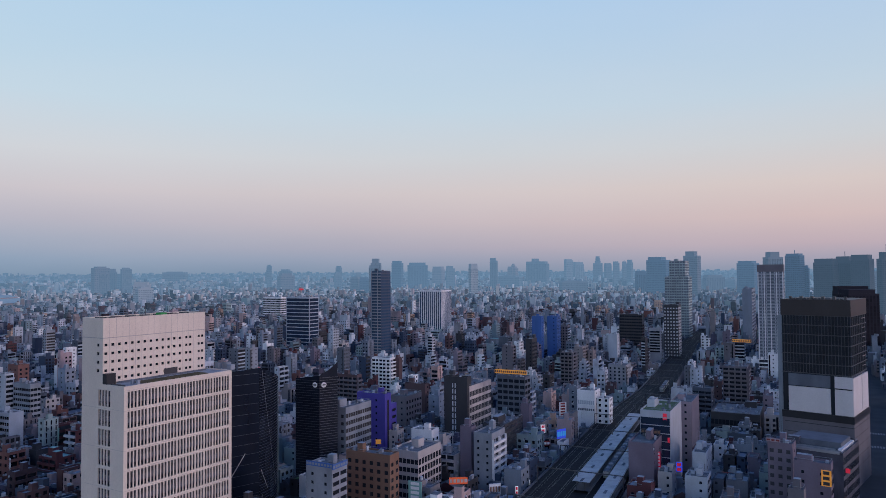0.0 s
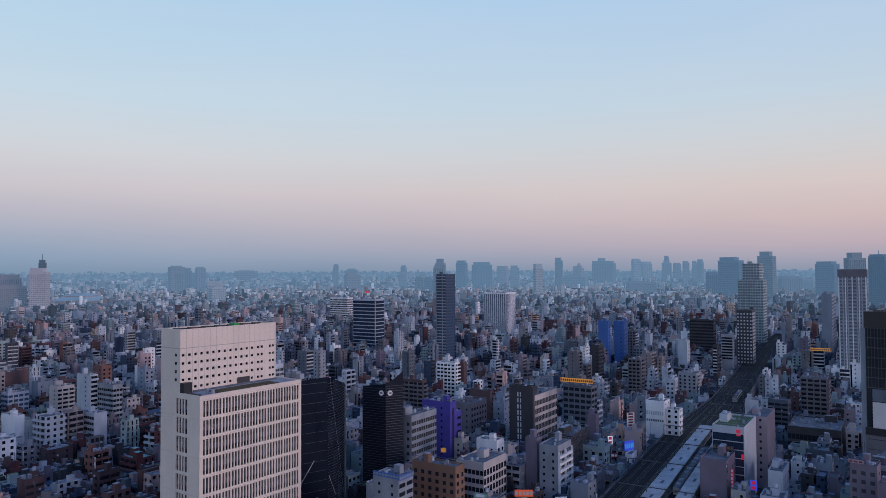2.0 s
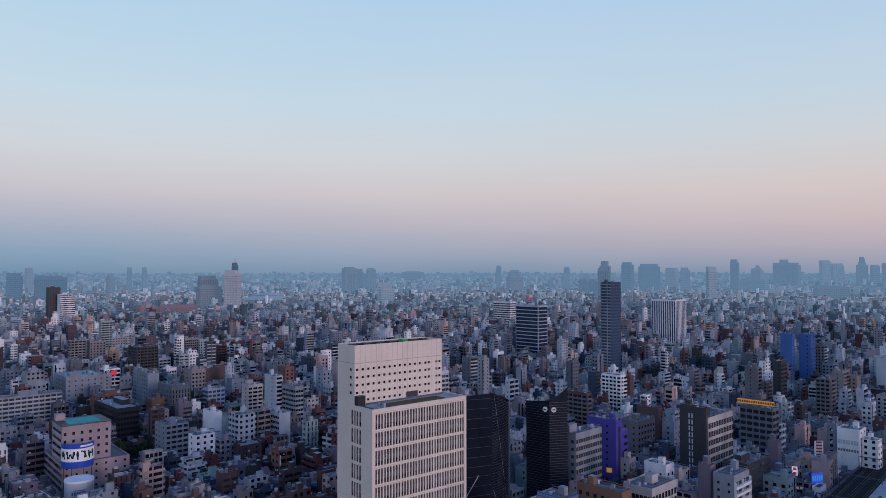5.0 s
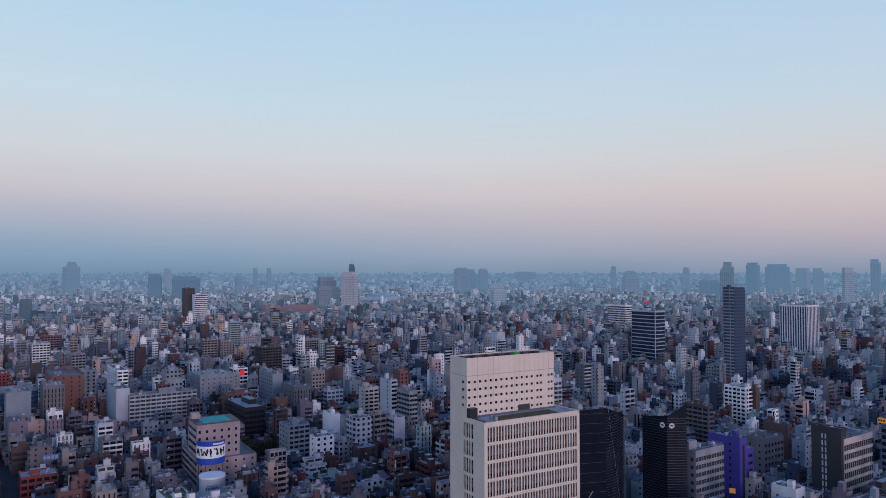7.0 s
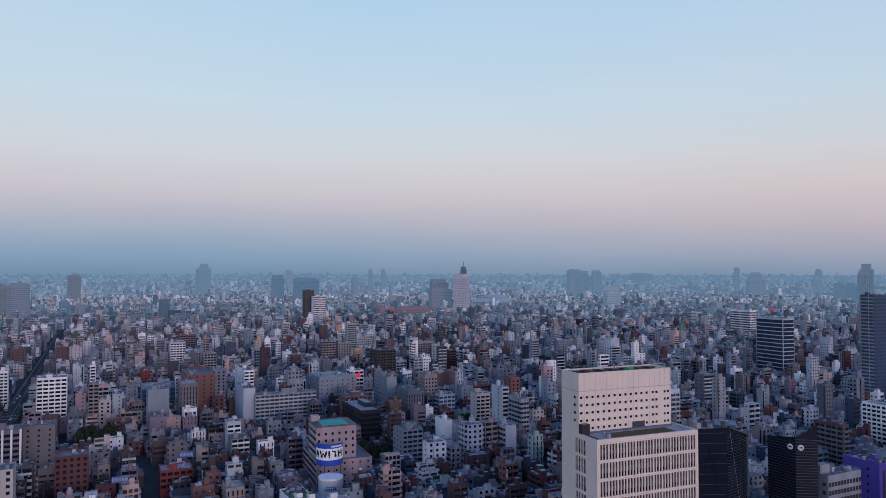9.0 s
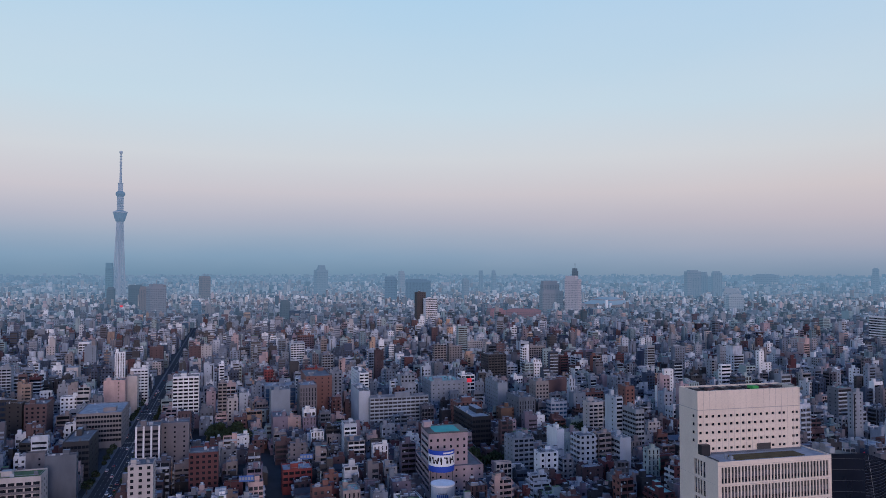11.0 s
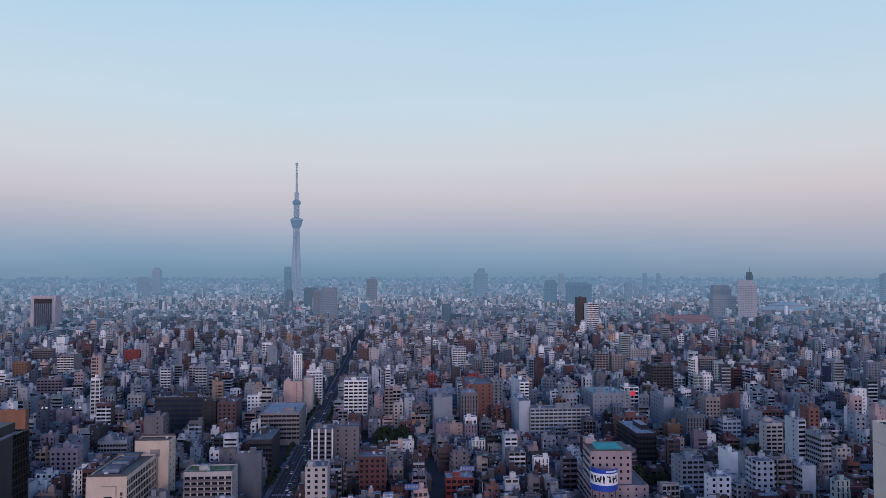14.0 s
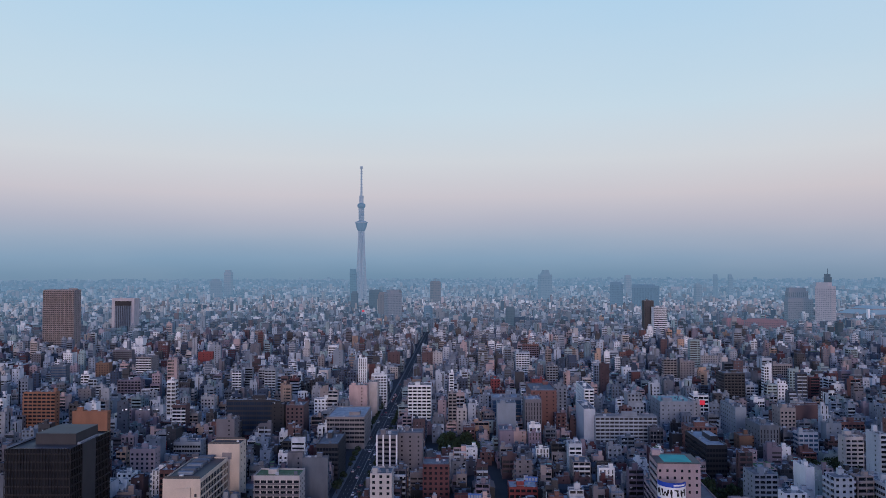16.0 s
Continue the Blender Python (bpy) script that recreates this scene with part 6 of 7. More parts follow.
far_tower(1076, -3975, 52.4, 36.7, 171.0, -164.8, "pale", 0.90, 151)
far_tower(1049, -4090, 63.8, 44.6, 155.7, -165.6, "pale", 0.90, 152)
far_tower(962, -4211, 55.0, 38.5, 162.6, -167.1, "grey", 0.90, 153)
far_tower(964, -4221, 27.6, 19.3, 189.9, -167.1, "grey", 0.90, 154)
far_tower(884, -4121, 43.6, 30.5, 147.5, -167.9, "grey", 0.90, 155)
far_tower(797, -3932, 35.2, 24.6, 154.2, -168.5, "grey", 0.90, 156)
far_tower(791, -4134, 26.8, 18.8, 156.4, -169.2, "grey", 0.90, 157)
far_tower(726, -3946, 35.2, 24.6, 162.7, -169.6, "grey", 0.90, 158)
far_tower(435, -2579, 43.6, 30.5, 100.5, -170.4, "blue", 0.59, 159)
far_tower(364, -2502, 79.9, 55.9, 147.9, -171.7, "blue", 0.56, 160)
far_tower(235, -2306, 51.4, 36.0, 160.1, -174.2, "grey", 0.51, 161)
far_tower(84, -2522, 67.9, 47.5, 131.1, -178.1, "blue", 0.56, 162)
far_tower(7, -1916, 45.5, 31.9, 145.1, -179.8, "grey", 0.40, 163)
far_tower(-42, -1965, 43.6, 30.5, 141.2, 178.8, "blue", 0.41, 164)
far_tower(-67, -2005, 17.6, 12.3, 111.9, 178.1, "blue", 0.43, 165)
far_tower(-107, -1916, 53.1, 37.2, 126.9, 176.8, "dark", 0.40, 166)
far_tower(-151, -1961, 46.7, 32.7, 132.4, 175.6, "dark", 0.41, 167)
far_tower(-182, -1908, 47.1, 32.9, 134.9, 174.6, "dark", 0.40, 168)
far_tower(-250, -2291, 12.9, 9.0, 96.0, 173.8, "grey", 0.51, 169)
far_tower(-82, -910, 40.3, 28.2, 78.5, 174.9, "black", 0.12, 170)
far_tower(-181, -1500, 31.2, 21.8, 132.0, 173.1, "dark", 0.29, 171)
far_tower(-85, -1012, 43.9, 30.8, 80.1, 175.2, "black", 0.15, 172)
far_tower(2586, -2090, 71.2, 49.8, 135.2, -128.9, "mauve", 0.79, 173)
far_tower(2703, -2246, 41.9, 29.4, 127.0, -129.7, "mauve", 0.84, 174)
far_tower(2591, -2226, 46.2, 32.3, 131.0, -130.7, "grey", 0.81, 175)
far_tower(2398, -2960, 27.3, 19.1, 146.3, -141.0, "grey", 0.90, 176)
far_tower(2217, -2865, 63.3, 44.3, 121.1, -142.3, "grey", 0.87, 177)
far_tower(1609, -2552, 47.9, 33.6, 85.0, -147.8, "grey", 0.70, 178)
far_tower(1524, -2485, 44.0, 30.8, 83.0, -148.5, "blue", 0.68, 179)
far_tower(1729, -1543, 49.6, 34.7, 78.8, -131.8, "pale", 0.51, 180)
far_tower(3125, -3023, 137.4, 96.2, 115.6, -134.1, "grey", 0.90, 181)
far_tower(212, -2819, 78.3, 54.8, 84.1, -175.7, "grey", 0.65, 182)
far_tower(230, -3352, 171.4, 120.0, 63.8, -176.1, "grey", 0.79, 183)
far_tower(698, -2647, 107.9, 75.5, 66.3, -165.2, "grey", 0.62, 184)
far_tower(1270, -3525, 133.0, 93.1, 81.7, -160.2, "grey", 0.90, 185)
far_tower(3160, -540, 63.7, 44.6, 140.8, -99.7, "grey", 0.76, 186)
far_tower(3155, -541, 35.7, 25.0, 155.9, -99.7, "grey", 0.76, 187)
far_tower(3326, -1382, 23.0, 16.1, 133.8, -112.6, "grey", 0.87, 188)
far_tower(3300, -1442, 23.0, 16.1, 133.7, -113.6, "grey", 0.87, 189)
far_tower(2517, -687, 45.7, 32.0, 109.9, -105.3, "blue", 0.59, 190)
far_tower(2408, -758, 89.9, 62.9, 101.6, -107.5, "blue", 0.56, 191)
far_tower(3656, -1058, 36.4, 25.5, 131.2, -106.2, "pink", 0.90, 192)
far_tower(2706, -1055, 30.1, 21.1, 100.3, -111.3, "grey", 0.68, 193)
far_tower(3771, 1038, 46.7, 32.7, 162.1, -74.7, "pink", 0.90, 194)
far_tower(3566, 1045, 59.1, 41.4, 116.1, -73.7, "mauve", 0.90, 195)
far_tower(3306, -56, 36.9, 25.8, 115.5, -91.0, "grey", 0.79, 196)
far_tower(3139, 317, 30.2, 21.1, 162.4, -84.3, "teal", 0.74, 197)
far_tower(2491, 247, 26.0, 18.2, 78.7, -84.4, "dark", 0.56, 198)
far_tower(2455, 170, 47.0, 32.9, 85.5, -86.1, "dark", 0.55, 199)
far_tower(2458, 103, 45.0, 31.5, 85.2, -87.7, "brown", 0.55, 200)
far_tower(1902, -8, 22.8, 15.9, 54.9, -90.3, "blue", 0.40, 201)
far_tower(1689, -204, 23.1, 16.2, 61.2, -97.0, "dark", 0.34, 202)
far_tower(3142, -1772, 40.3, 28.2, 97.7, -119.4, "mauve", 0.87, 203)
far_tower(2912, -44, 44.0, 30.8, 109.7, -90.9, "brown", 0.68, 204)
far_tower(2034, -2629, 79.1, 55.4, 100.7, -142.3, "mauve", 0.79, 205)
far_tower(2575, -2090, 58.0, 40.6, 108.4, -129.1, "mauve", 0.79, 206)
far_tower(2681, -2282, 69.9, 48.9, 105.0, -130.4, "grey", 0.84, 207)
far_tower(1946, -2919, 33.6, 23.5, 105.3, -146.3, "grey", 0.84, 208)
far_tower(1180, -1985, 38.6, 27.0, 124.7, -149.2, "grey", 0.51, 209)
far_tower(1860, -2971, 25.2, 17.6, 103.3, -147.9, "grey", 0.84, 210)
far_tower(2526, -3112, 35.2, 24.6, 121.9, -140.9, "grey", 0.90, 211)
far_tower(1568, -690, 47.5, 33.3, 39.7, -113.8, "red", 0.34, 212)
far_tower(1551, -756, 84.2, 58.9, 38.2, -116.0, "red", 0.34, 213)
far_tower(1647, -1478, 49.2, 34.4, 64.3, -131.9, "pale", 0.48, 214)
far_tower(1657, -953, 44.0, 30.8, 117.5, -119.9, "pinkpale", 0.40, 215)
far_tower(1672, -968, 17.0, 11.9, 137.4, -120.1, "dark", 0.41, 216)
far_tower(1778, -948, 52.7, 36.9, 102.7, -118.1, "mauve", 0.43, 217)
far_tower(1736, -930, 65.4, 45.8, 78.4, -118.2, "mauve", 0.41, 218)
far_tower(1912, 87, 47.1, 32.9, 96.5, -87.5, "mauve", 0.40, 219)
far_tower(2005, 117, 32.0, 22.4, 88.5, -86.7, "brown", 0.43, 220)
white_tower(194.2, -166.4, -6, 23.3, 45.7, 63.8, 11.6, 42.7, 85.9)
black_glass_building(191.6, -230.4, 62.2, -6)
twisted_dark_building(195.4, -277.7, 58.2, -4)
black_tower(-30.6, -373.7, -16, 30.2, 34.0, 86.5)
podium(-22.5, -321.2, -16, 24.5, 28.0, 28.2)
city_office(370.2, 119.3, -2.6, 44.1, 19.9, 33.4, 419.4, 111.8, 13.0, 18.9, 39.7)
dark_block(360.5, 181.7, -2.6, 41.6, 33.9, 51.8)
sign_building(378.5, -124.1, -6, 38.0, 32.0, 18.1, 21, 23, 35.8)
drum_sign(373.8, -129.9, 7.4, 18.0, 29.8, 161)
drum_house(351.8, -122.9, 7.8, 16.4, 161)
broadcast_tower(3240, 290)
building(-0.7, -317.2, 9.1, 7.9, 32.1, -10.0, "mauve", "small", "punched", glass=CURTAIN, fh=3.3, label="dusty pink tiled office with a square-tiled side", seed=233)
building(-11.4, -307.0, 12.6, 6.7, 28.0, -10.0, "mauve", "ribbon", "small", fh=3.6, label="mauve machine-roofed shop building", seed=234)
building(-5.2, -283.7, 5.1, 5.0, 23.3, -10.0, "taupe", "small", "small", fh=3.3, label="pink low building with one window", seed=235)


# ---- the railway: viaduct, tracks, station ----
def along(y0, y1, off, step=12.0):
    """Points along the railway, off metres east of its middle line."""
    n = max(1, int(abs(y1 - y0) / step))
    ys = [y0 + (y1 - y0) * i / n for i in range(n + 1)]
    return [(rail_x(y) + off * squeeze(y), y) for y in ys]


def squeeze(y):
    """The tracks draw together south of the station."""
    return 1.0 - 0.4 * min(1.0, max(0.0, (-455 - y) / 120))


def rail_x(y):
    for (y0, x0), (y1, x1) in zip(LINE, LINE[1:]):
        if y1 <= y <= y0:
            return x0 + (x1 - x0) * (y - y0) / (y1 - y0)
    return LINE[-1][1] if y < LINE[-1][0] else LINE[0][1]


LINE = [(300, 66), (-230, 77), (-300, 79), (-430, 83), (-560, 87), (-680, 91), (-930, 101), (-1110, 103), (-1500, 84), (-2200, 30)]


def ribbon(bag, left, right, z0, z1, mat, side=None):
    """A long slab between two lines."""
    for (a, b), (c, d) in zip(zip(left, right), zip(left[1:], right[1:])):
        bag.face([(*b, z1), (*a, z1), (*c, z1), (*d, z1)], mat)
        if side:
            bag.face([(*a, z0), (*c, z0), (*c, z1), (*a, z1)], side)
            bag.face([(*d, z0), (*b, z0), (*b, z1), (*d, z1)], side)


deck = Bag()
ribbon(deck, along(250, -2100, -20), along(250, -2100, 19), 0.0, 7.2, BALLAST, PAINT["grey"])
tagged(deck.put("viaduct"), "dark ballasted railway viaduct with concrete sides", "railway", kind="structure")
walls_ = Bag()
for off in (-20.3, 19.0):
    ribbon(walls_, along(250, -2100, off), along(250, -2100, off + 0.3), 5.5, 8.4, PAINT["grey"], PAINT["grey"])
tagged(walls_.put("viaduct_parapet"), "grey concrete parapet along the viaduct", "parapet", kind="structure")
steel_rail = surface("worn_rail_steel", (0.10, 0.095, 0.095), 0.4, metal=0.6)
for off in (-18.0, -9.6, 1.6, 5.8, 11.6, 15.8):
    track = Bag()
    for r in (-0.55, 0.55):
        ribbon(track, along(150, -1500, off + r - 0.06), along(150, -1500, off + r + 0.06), 7.2, 7.38, steel_rail)
    tagged(track.put("railway_track"), "pair of worn steel rails on ballast", "track", kind="structure")


def platform(off, y0, y1, half):
    """A platform with its long pale roof, posts and lights."""
    mid = rail_x((y0 + y1) / 2) + off
    top = anchor("station_platform", mid, (y0 + y1) / 2, "island platform under a long pale metal roof", "platform", "station platforms", 0.0)

    def fix(b, name, label=""):
        b.v = [(x - mid, y - (y0 + y1) / 2, z) for x, y, z in b.v]
        return b.put(name, top, label)

    b = Bag()
    ribbon(b, along(y0, y1, off - half), along(y0, y1, off + half), 7.2, 8.3, PAVING, PAINT["grey"])
    fix(b, "platform_slab")
    n = int((y0 - y1) / 11)
    for k in range(n):
        a0, a1 = y0 - (y0 - y1) * k / n, y0 - (y0 - y1) * (k + 0.998) / n
        b = Bag()
        z = 12.0 + 0.03 * (k % 2)
        l, r = along(a0, a1, off - half - 0.4, 20), along(a0, a1, off + half + 0.4, 20)
        ribbon(b, l, r, z - 0.35, z, PLATFORM_ROOF, PAINT["metal"])
        fix(b, "roof_panel")
        for s in (-1, 1):
            b = Bag()
            x, y = along(a0, a1, off + s * half * 0.5, 20)[0]
            b.box(x - 0.15, y - 0.15, 8.3, x + 0.15, y + 0.15, z - 0.3, PAINT["steel"])
            fix(b, "post")
        if k % 2 == 0:
            b = Bag()
            x, y = along(a0, a1, off, 20)[0]
            b.box(x - 0.5, y - 5, z, x + 0.5, y - 1, z + 0.25, PAINT["grey"])
            fix(b, "roof_vent")


PLATFORM_ROOF = surface("pale_sheet_roof", (0.40, 0.42, 0.43), 0.6, stain=0.3, size=5)
platform(-2.6, -297, -452, 3.3)
platform(-14.8, -262, -440, 2.6)


def gantry(y):
    """A portal over all tracks that carries the contact wires."""
    x = rail_x(y)
    top = anchor("catenary_gantry", x, y, "steel portal carrying overhead wires above the tracks", "gantry", "gantries", 7.2)
    k = squeeze(y)
    for off in (-19.2 * k, 0.2, 18.4 * k):
        add_box(top, "post", off - 0.15, -0.15, 0, off + 0.15, 0.15, 7.2, PAINT["steel"])
    add_box(top, "beam", -19.2 * k, -0.12, 6.9, 18.4 * k, 0.12, 7.3, PAINT["steel"])
    for off in (-18.0, -9.6, 1.6, 5.8, 11.6, 15.8):
        add_box(top, "hanger", off * k - 0.06, -0.06, 6.0, off * k + 0.06, 0.06, 6.9, PAINT["steel"])


for k in range(18):
    gantry(-262 - 42 * k)
for off in (-18.0, -9.6, 1.6, 5.8, 11.6, 15.8):
    wire = Bag()
    ribbon(wire, along(-240, -1000, off - 0.05), along(-240, -1000, off + 0.05), 12.8, 12.86, PAINT["steel"])
    tagged(wire.put("contact_wire"), "dark overhead contact wire above a track", "wire", kind="structure")


def train(y, off, cars):
    for k in range(cars):
        yy = y - k * 20.2
        x = rail_x(yy) + off * squeeze(yy)
        turn = math.degrees(math.atan2(rail_x(yy - 5) - rail_x(yy + 5), 10))
        top = anchor("train_car", x, yy, "silver commuter train car with a dark window band", "train", "train cars", 7.38)
        top.rotation_euler = (0, 0, radians(turn))
        add_box(top, "body", -1.45, -9.7, 0.5, 1.45, 9.7, 3.6, PAINT["metal"])
        add_box(top, "roof", -1.3, -9.6, 3.6, 1.3, 9.6, 3.8, PAINT["grey"])
        add_box(top, "window_band", -1.47, -9.3, 1.7, 1.47, 9.3, 2.6, GLASS)
        add_box(top, "stripe", -1.48, -9.7, 1.2, 1.48, 9.7, 1.5, PAINT["green"])
        for s in (-4, 3):
            add_box(top, "roof_unit", -0.9, s, 3.8, 0.9, s + 2.4, 4.2, PAINT["lightgrey"])
        add_box(top, "bogie", -1.1, -8, 0.0, 1.1, 8, 0.5, PAINT["black"])


train(-575, -9.6, 2)
train(-330, -9.0, 4)


# ---- trees, vehicles, signs ----
def tree_mesh(seed, r, h):
    """Trunk with limbs, and a crown of many small leaf clumps with gaps."""
    g = random.Random(seed)
    wood, crown = Bag(), Bag()
    wood.drum(0, 0, 0, h * 0.5, 0.28, BARK, 7, 0.6)
    for k in range(5):
        t, z = 1.26 * k + g.random(), h * g.uniform(0.3, 0.5)
        dx, dy = math.cos(t) * r * 0.6, math.sin(t) * r * 0.6
        wood.face([(0.1, 0, z), (-0.1, 0, z), (dx - 0.04, dy, z + r * 0.7), (dx + 0.04, dy, z + r * 0.7)], BARK)
        wood.face([(0, 0.1, z), (0, -0.1, z), (dx, dy - 0.04, z + r * 0.7), (dx, dy + 0.04, z + r * 0.7)], BARK)
    for k in range(150):
        while True:
            x, y, z = (g.uniform(-1, 1) for _ in range(3))
            q = x * x + y * y + z * z
            if 0.25 < q < 1 and z > -0.75:
                break
        w = g.uniform(0.35, 0.8)
        px, py, pz = x * r * g.uniform(0.85, 1.1), y * r * g.uniform(0.85, 1.1), h * 0.66 + z * h * 0.34
        a, t = g.uniform(0, 6.28), g.uniform(-0.7, 0.7)
        ux, uy, vz = math.cos(a) * w, math.sin(a) * w, math.cos(t) * w
        sx, sy = -math.sin(a) * math.sin(t) * w, math.cos(a) * math.sin(t) * w
        crown.face([(px - ux - sx, py - uy - sy, pz - vz), (px + ux - sx * 0.6, py + uy - sy * 0.6, pz - vz * 0.7), (px + ux * 0.8 + sx, py + uy * 0.8 + sy, pz + vz), (px - ux * 0.7 + sx, py - uy * 0.7 + sy, pz + vz * 0.8)], LEAF)
        crown.face([(px - sx, py - sy, pz - vz), (px - ux, py - uy, pz + w * 0.2), (px + sx, py + sy, pz + vz), (px + ux, py + uy, pz - w * 0.1)], LEAF)
    return wood.mesh("trunk"), crown.mesh("crown")


TREES = [tree_mesh(3 + k, 3.0 + 0.5 * k, 8.5 + 1.1 * k) for k in range(4)]


def tree(x, y, k, s, turn):
    top = anchor("tree", x, y, "dark green broadleaf street tree with an uneven crown", "tree", "city trees")
    top.rotation_euler, top.scale = (0, 0, turn), (s, s, s)
    for name, me in zip(("trunk", "crown"), TREES[k]):
        new(name, me).parent = top


g = random.Random(21)
for cx, cy, hx, hy, n in ((556, -22, 23, 14, 34), (428, -172, 12, 17, 16), (486, -282, 11, 15, 14)):
    for _ in range(n):
        tree(cx + g.uniform(-hx, hx), cy + g.uniform(-hy, hy), g.randrange(4), g.uniform(0.8, 1.25), g.uniform(0, 6))
for k in range(26):
    for v in (60.0, 79.0):
        u = 370 + k * 15 + g.uniform(-4, 4)
        if g.random() < 0.85:
            tree(GRID_C * u - GRID_S * v, GRID_S * u + GRID_C * v, g.randrange(4), g.uniform(0.5, 0.75), g.uniform(0, 6))


def car(paint, label, lamps):
    """One car in its own axes: nose to +x."""
    top = anchor("car", 0, 0, label, "car", "cars on the avenue")
    body = Bag()
    body.prism([(-2.15, -0.82), (2.15, -0.82), (2.2, 0), (2.15, 0.82), (-2.15, 0.82)], 0.28, 0.85, paint, None, 0.97)
    body.put("body", top)
    cab = Bag()
    cab.prism([(-1.7, -0.78), (0.9, -0.78), (0.9, 0.78), (-1.7, 0.78)], 0.85, 1.42, GLASS, paint, 0.78)
    cab.put("cabin", top)
    for x in (-1.35, 1.35):
        for y in (-0.8, 0.8):
            w = Bag()
            ring = [(x + 0.31 * math.cos(0.6283 * i), 0.31 + 0.31 * math.sin(0.6283 * i)) for i in range(10)]
            w.face([(px, y - 0.1, pz) for px, pz in ring], PAINT["black"])
            w.face([(px, y + 0.1, pz) for px, pz in ring[::-1]], PAINT["black"])
            for (ax, az), (bx, bz) in zip(ring, ring[1:] + ring[:1]):
                w.face([(ax, y - 0.1, az), (bx, y - 0.1, bz), (bx, y + 0.1, bz), (ax, y + 0.1, az)], PAINT["black"])
            w.put("wheel", top)
    for y in (-0.55, 0.55):
        add_box(top, "tail_lamp", -2.2, y - 0.2, 0.6, -2.1, y + 0.2, 0.8, RED_LIT if lamps else PAINT["red"])
        add_box(top, "headlamp", 2.05, y - 0.2, 0.5, 2.2, y + 0.2, 0.7, WHITE_LIT if lamps else PAINT["offwhite"])
    return top


kinds = [car(PAINT["white"], "white saloon car on the asphalt avenue", True), car(PAINT["black"], "black taxi on the asphalt avenue", True), car(PAINT["grey"], "grey hatchback car on the avenue", True)]
for k, c in enumerate(kinds):
    u, v = 440 + 13 * k, 65.3
    c.matrix_basis = Matrix.Translation((GRID_C * u - GRID_S * v, GRID_S * u + GRID_C * v, 0.03)) @ Matrix.Rotation(math.atan2(GRID_S, GRID_C), 4, "Z")
for k in range(42):
    lane = g.choice((63.1, 65.7, 68.2, 70.8, 73.3, 75.9))
    u, v = 400 + 12 * k + g.uniform(-3, 3), lane
    v = v if u < 750 else 69.5 + (lane - 69.5) * 0.6
    turn = math.atan2(GRID_S, GRID_C) + (math.pi if lane < 69 else 0)
    copy_thing(kinds[g.randrange(3)], Matrix.Translation((GRID_C * u - GRID_S * v, GRID_S * u + GRID_C * v, 0.03)) @ Matrix.Rotation(turn, 4, "Z"))


def wall_sign(x, y, z, w, h, turn, mat, label, bars=None, thick=0.35):
    """A sign board on a wall or roof; bars: strokes of a second colour in place of lettering."""
    top = anchor("sign", x, y, label, "sign", "", z)
    top.rotation_euler = (0, 0, radians(turn))
    add_box(top, "board", -thick / 2, -w / 2, 0, thick / 2, w / 2, h, mat)
    if bars:
        tall = h > w
        n = max(2, int((h if tall else w) / (1.6 if tall else 1.3)))
        for i in range(n):
            s = (h if tall else w) / n
            if tall:
                add_box(top, "mark", -thick / 2 - 0.06, -w * 0.32, s * (i + 0.18), thick / 2 + 0.06, w * 0.32, s * (i + 0.82), bars)
            else:
                add_box(top, "mark", -thick / 2 - 0.06, -w / 2 + s * (i + 0.15), h * 0.25, thick / 2 + 0.06, -w / 2 + s * (i + 0.85), h * 0.75, bars)
    return top


# ---- the ground, the avenue, the railway ----
def to_world(u, v):
    return GC * u - GS * v, GS * u + GC * v


def to_grid(x, y):
    return GC * x + GS * y, -GS * x + GC * y


AVENUES = [("v", 69.5, 11.2, -200, 760), ("v", 69.5, 7.8, 759, 1700), ("v", -24.0, 1.4, 150, 520), ("u", -30.0, 13.0, -2300, 2300), ("v", -640.0, 8.0, -300, 1800), ("u", 920.0, 8.0, -2300, 1500)]


def free(x, y, hu, hv):
    """Whether a plot of half sizes hu, hv at x, y is clear of avenues, railway and what stands already."""
    u, v = to_grid(x, y)
    for axis, at, half, lo, hi in AVENUES:
        p, q, r = (v, u, hv) if axis == "v" else (u, v, hu)
        if abs(p - at) < half + r and lo < q < hi:
            return False
    if -2200 < y < 300 and abs(x - rail_x(y)) < 21.5 * squeeze(y) + hu:
        return False
    near = math.hypot(x, y) < 700
    grow = 1.0 if near else 0.75
    for cx, cy, hx, hy, turn in KEEP:
        dx, dy = x - cx, y - cy
        if dx * dx + dy * dy < 8100:
            c, s = math.cos(turn), math.sin(turn)
            if abs(c * dx + s * dy) < hx + hu * grow and abs(-s * dx + c * dy) < hy + hv * grow:
                return False
    for cx, cy, hx, hy in PARKS:
        if abs(x - cx) < hx + hu and abs(y - cy) < hy + hv:
            return False
    return True


PARKS = [(556, -22, 24, 15), (428, -172, 13, 18), (486, -282, 12, 16)]
LANDMARKS += [(px, py, max(hx, hy), 14) for px, py, hx, hy in PARKS]
disc = Bag()
disc.face([(4980 * math.cos(6.28318 * i / 96), 4980 * math.sin(6.28318 * i / 96), 0) for i in range(96)], ASPHALT)
tagged(disc.put("ground"), "dark asphalt ground of the city streets", "ground", kind="structure")


def strip(name, u0, v0, u1, v1, z0, z1, mat, label, category):
    b = Bag((0, 0, GC, GS))
    b.box(u0, v0, z0, u1, v1, z1, mat)
    return tagged(b.put(name), label, category, kind="structure")


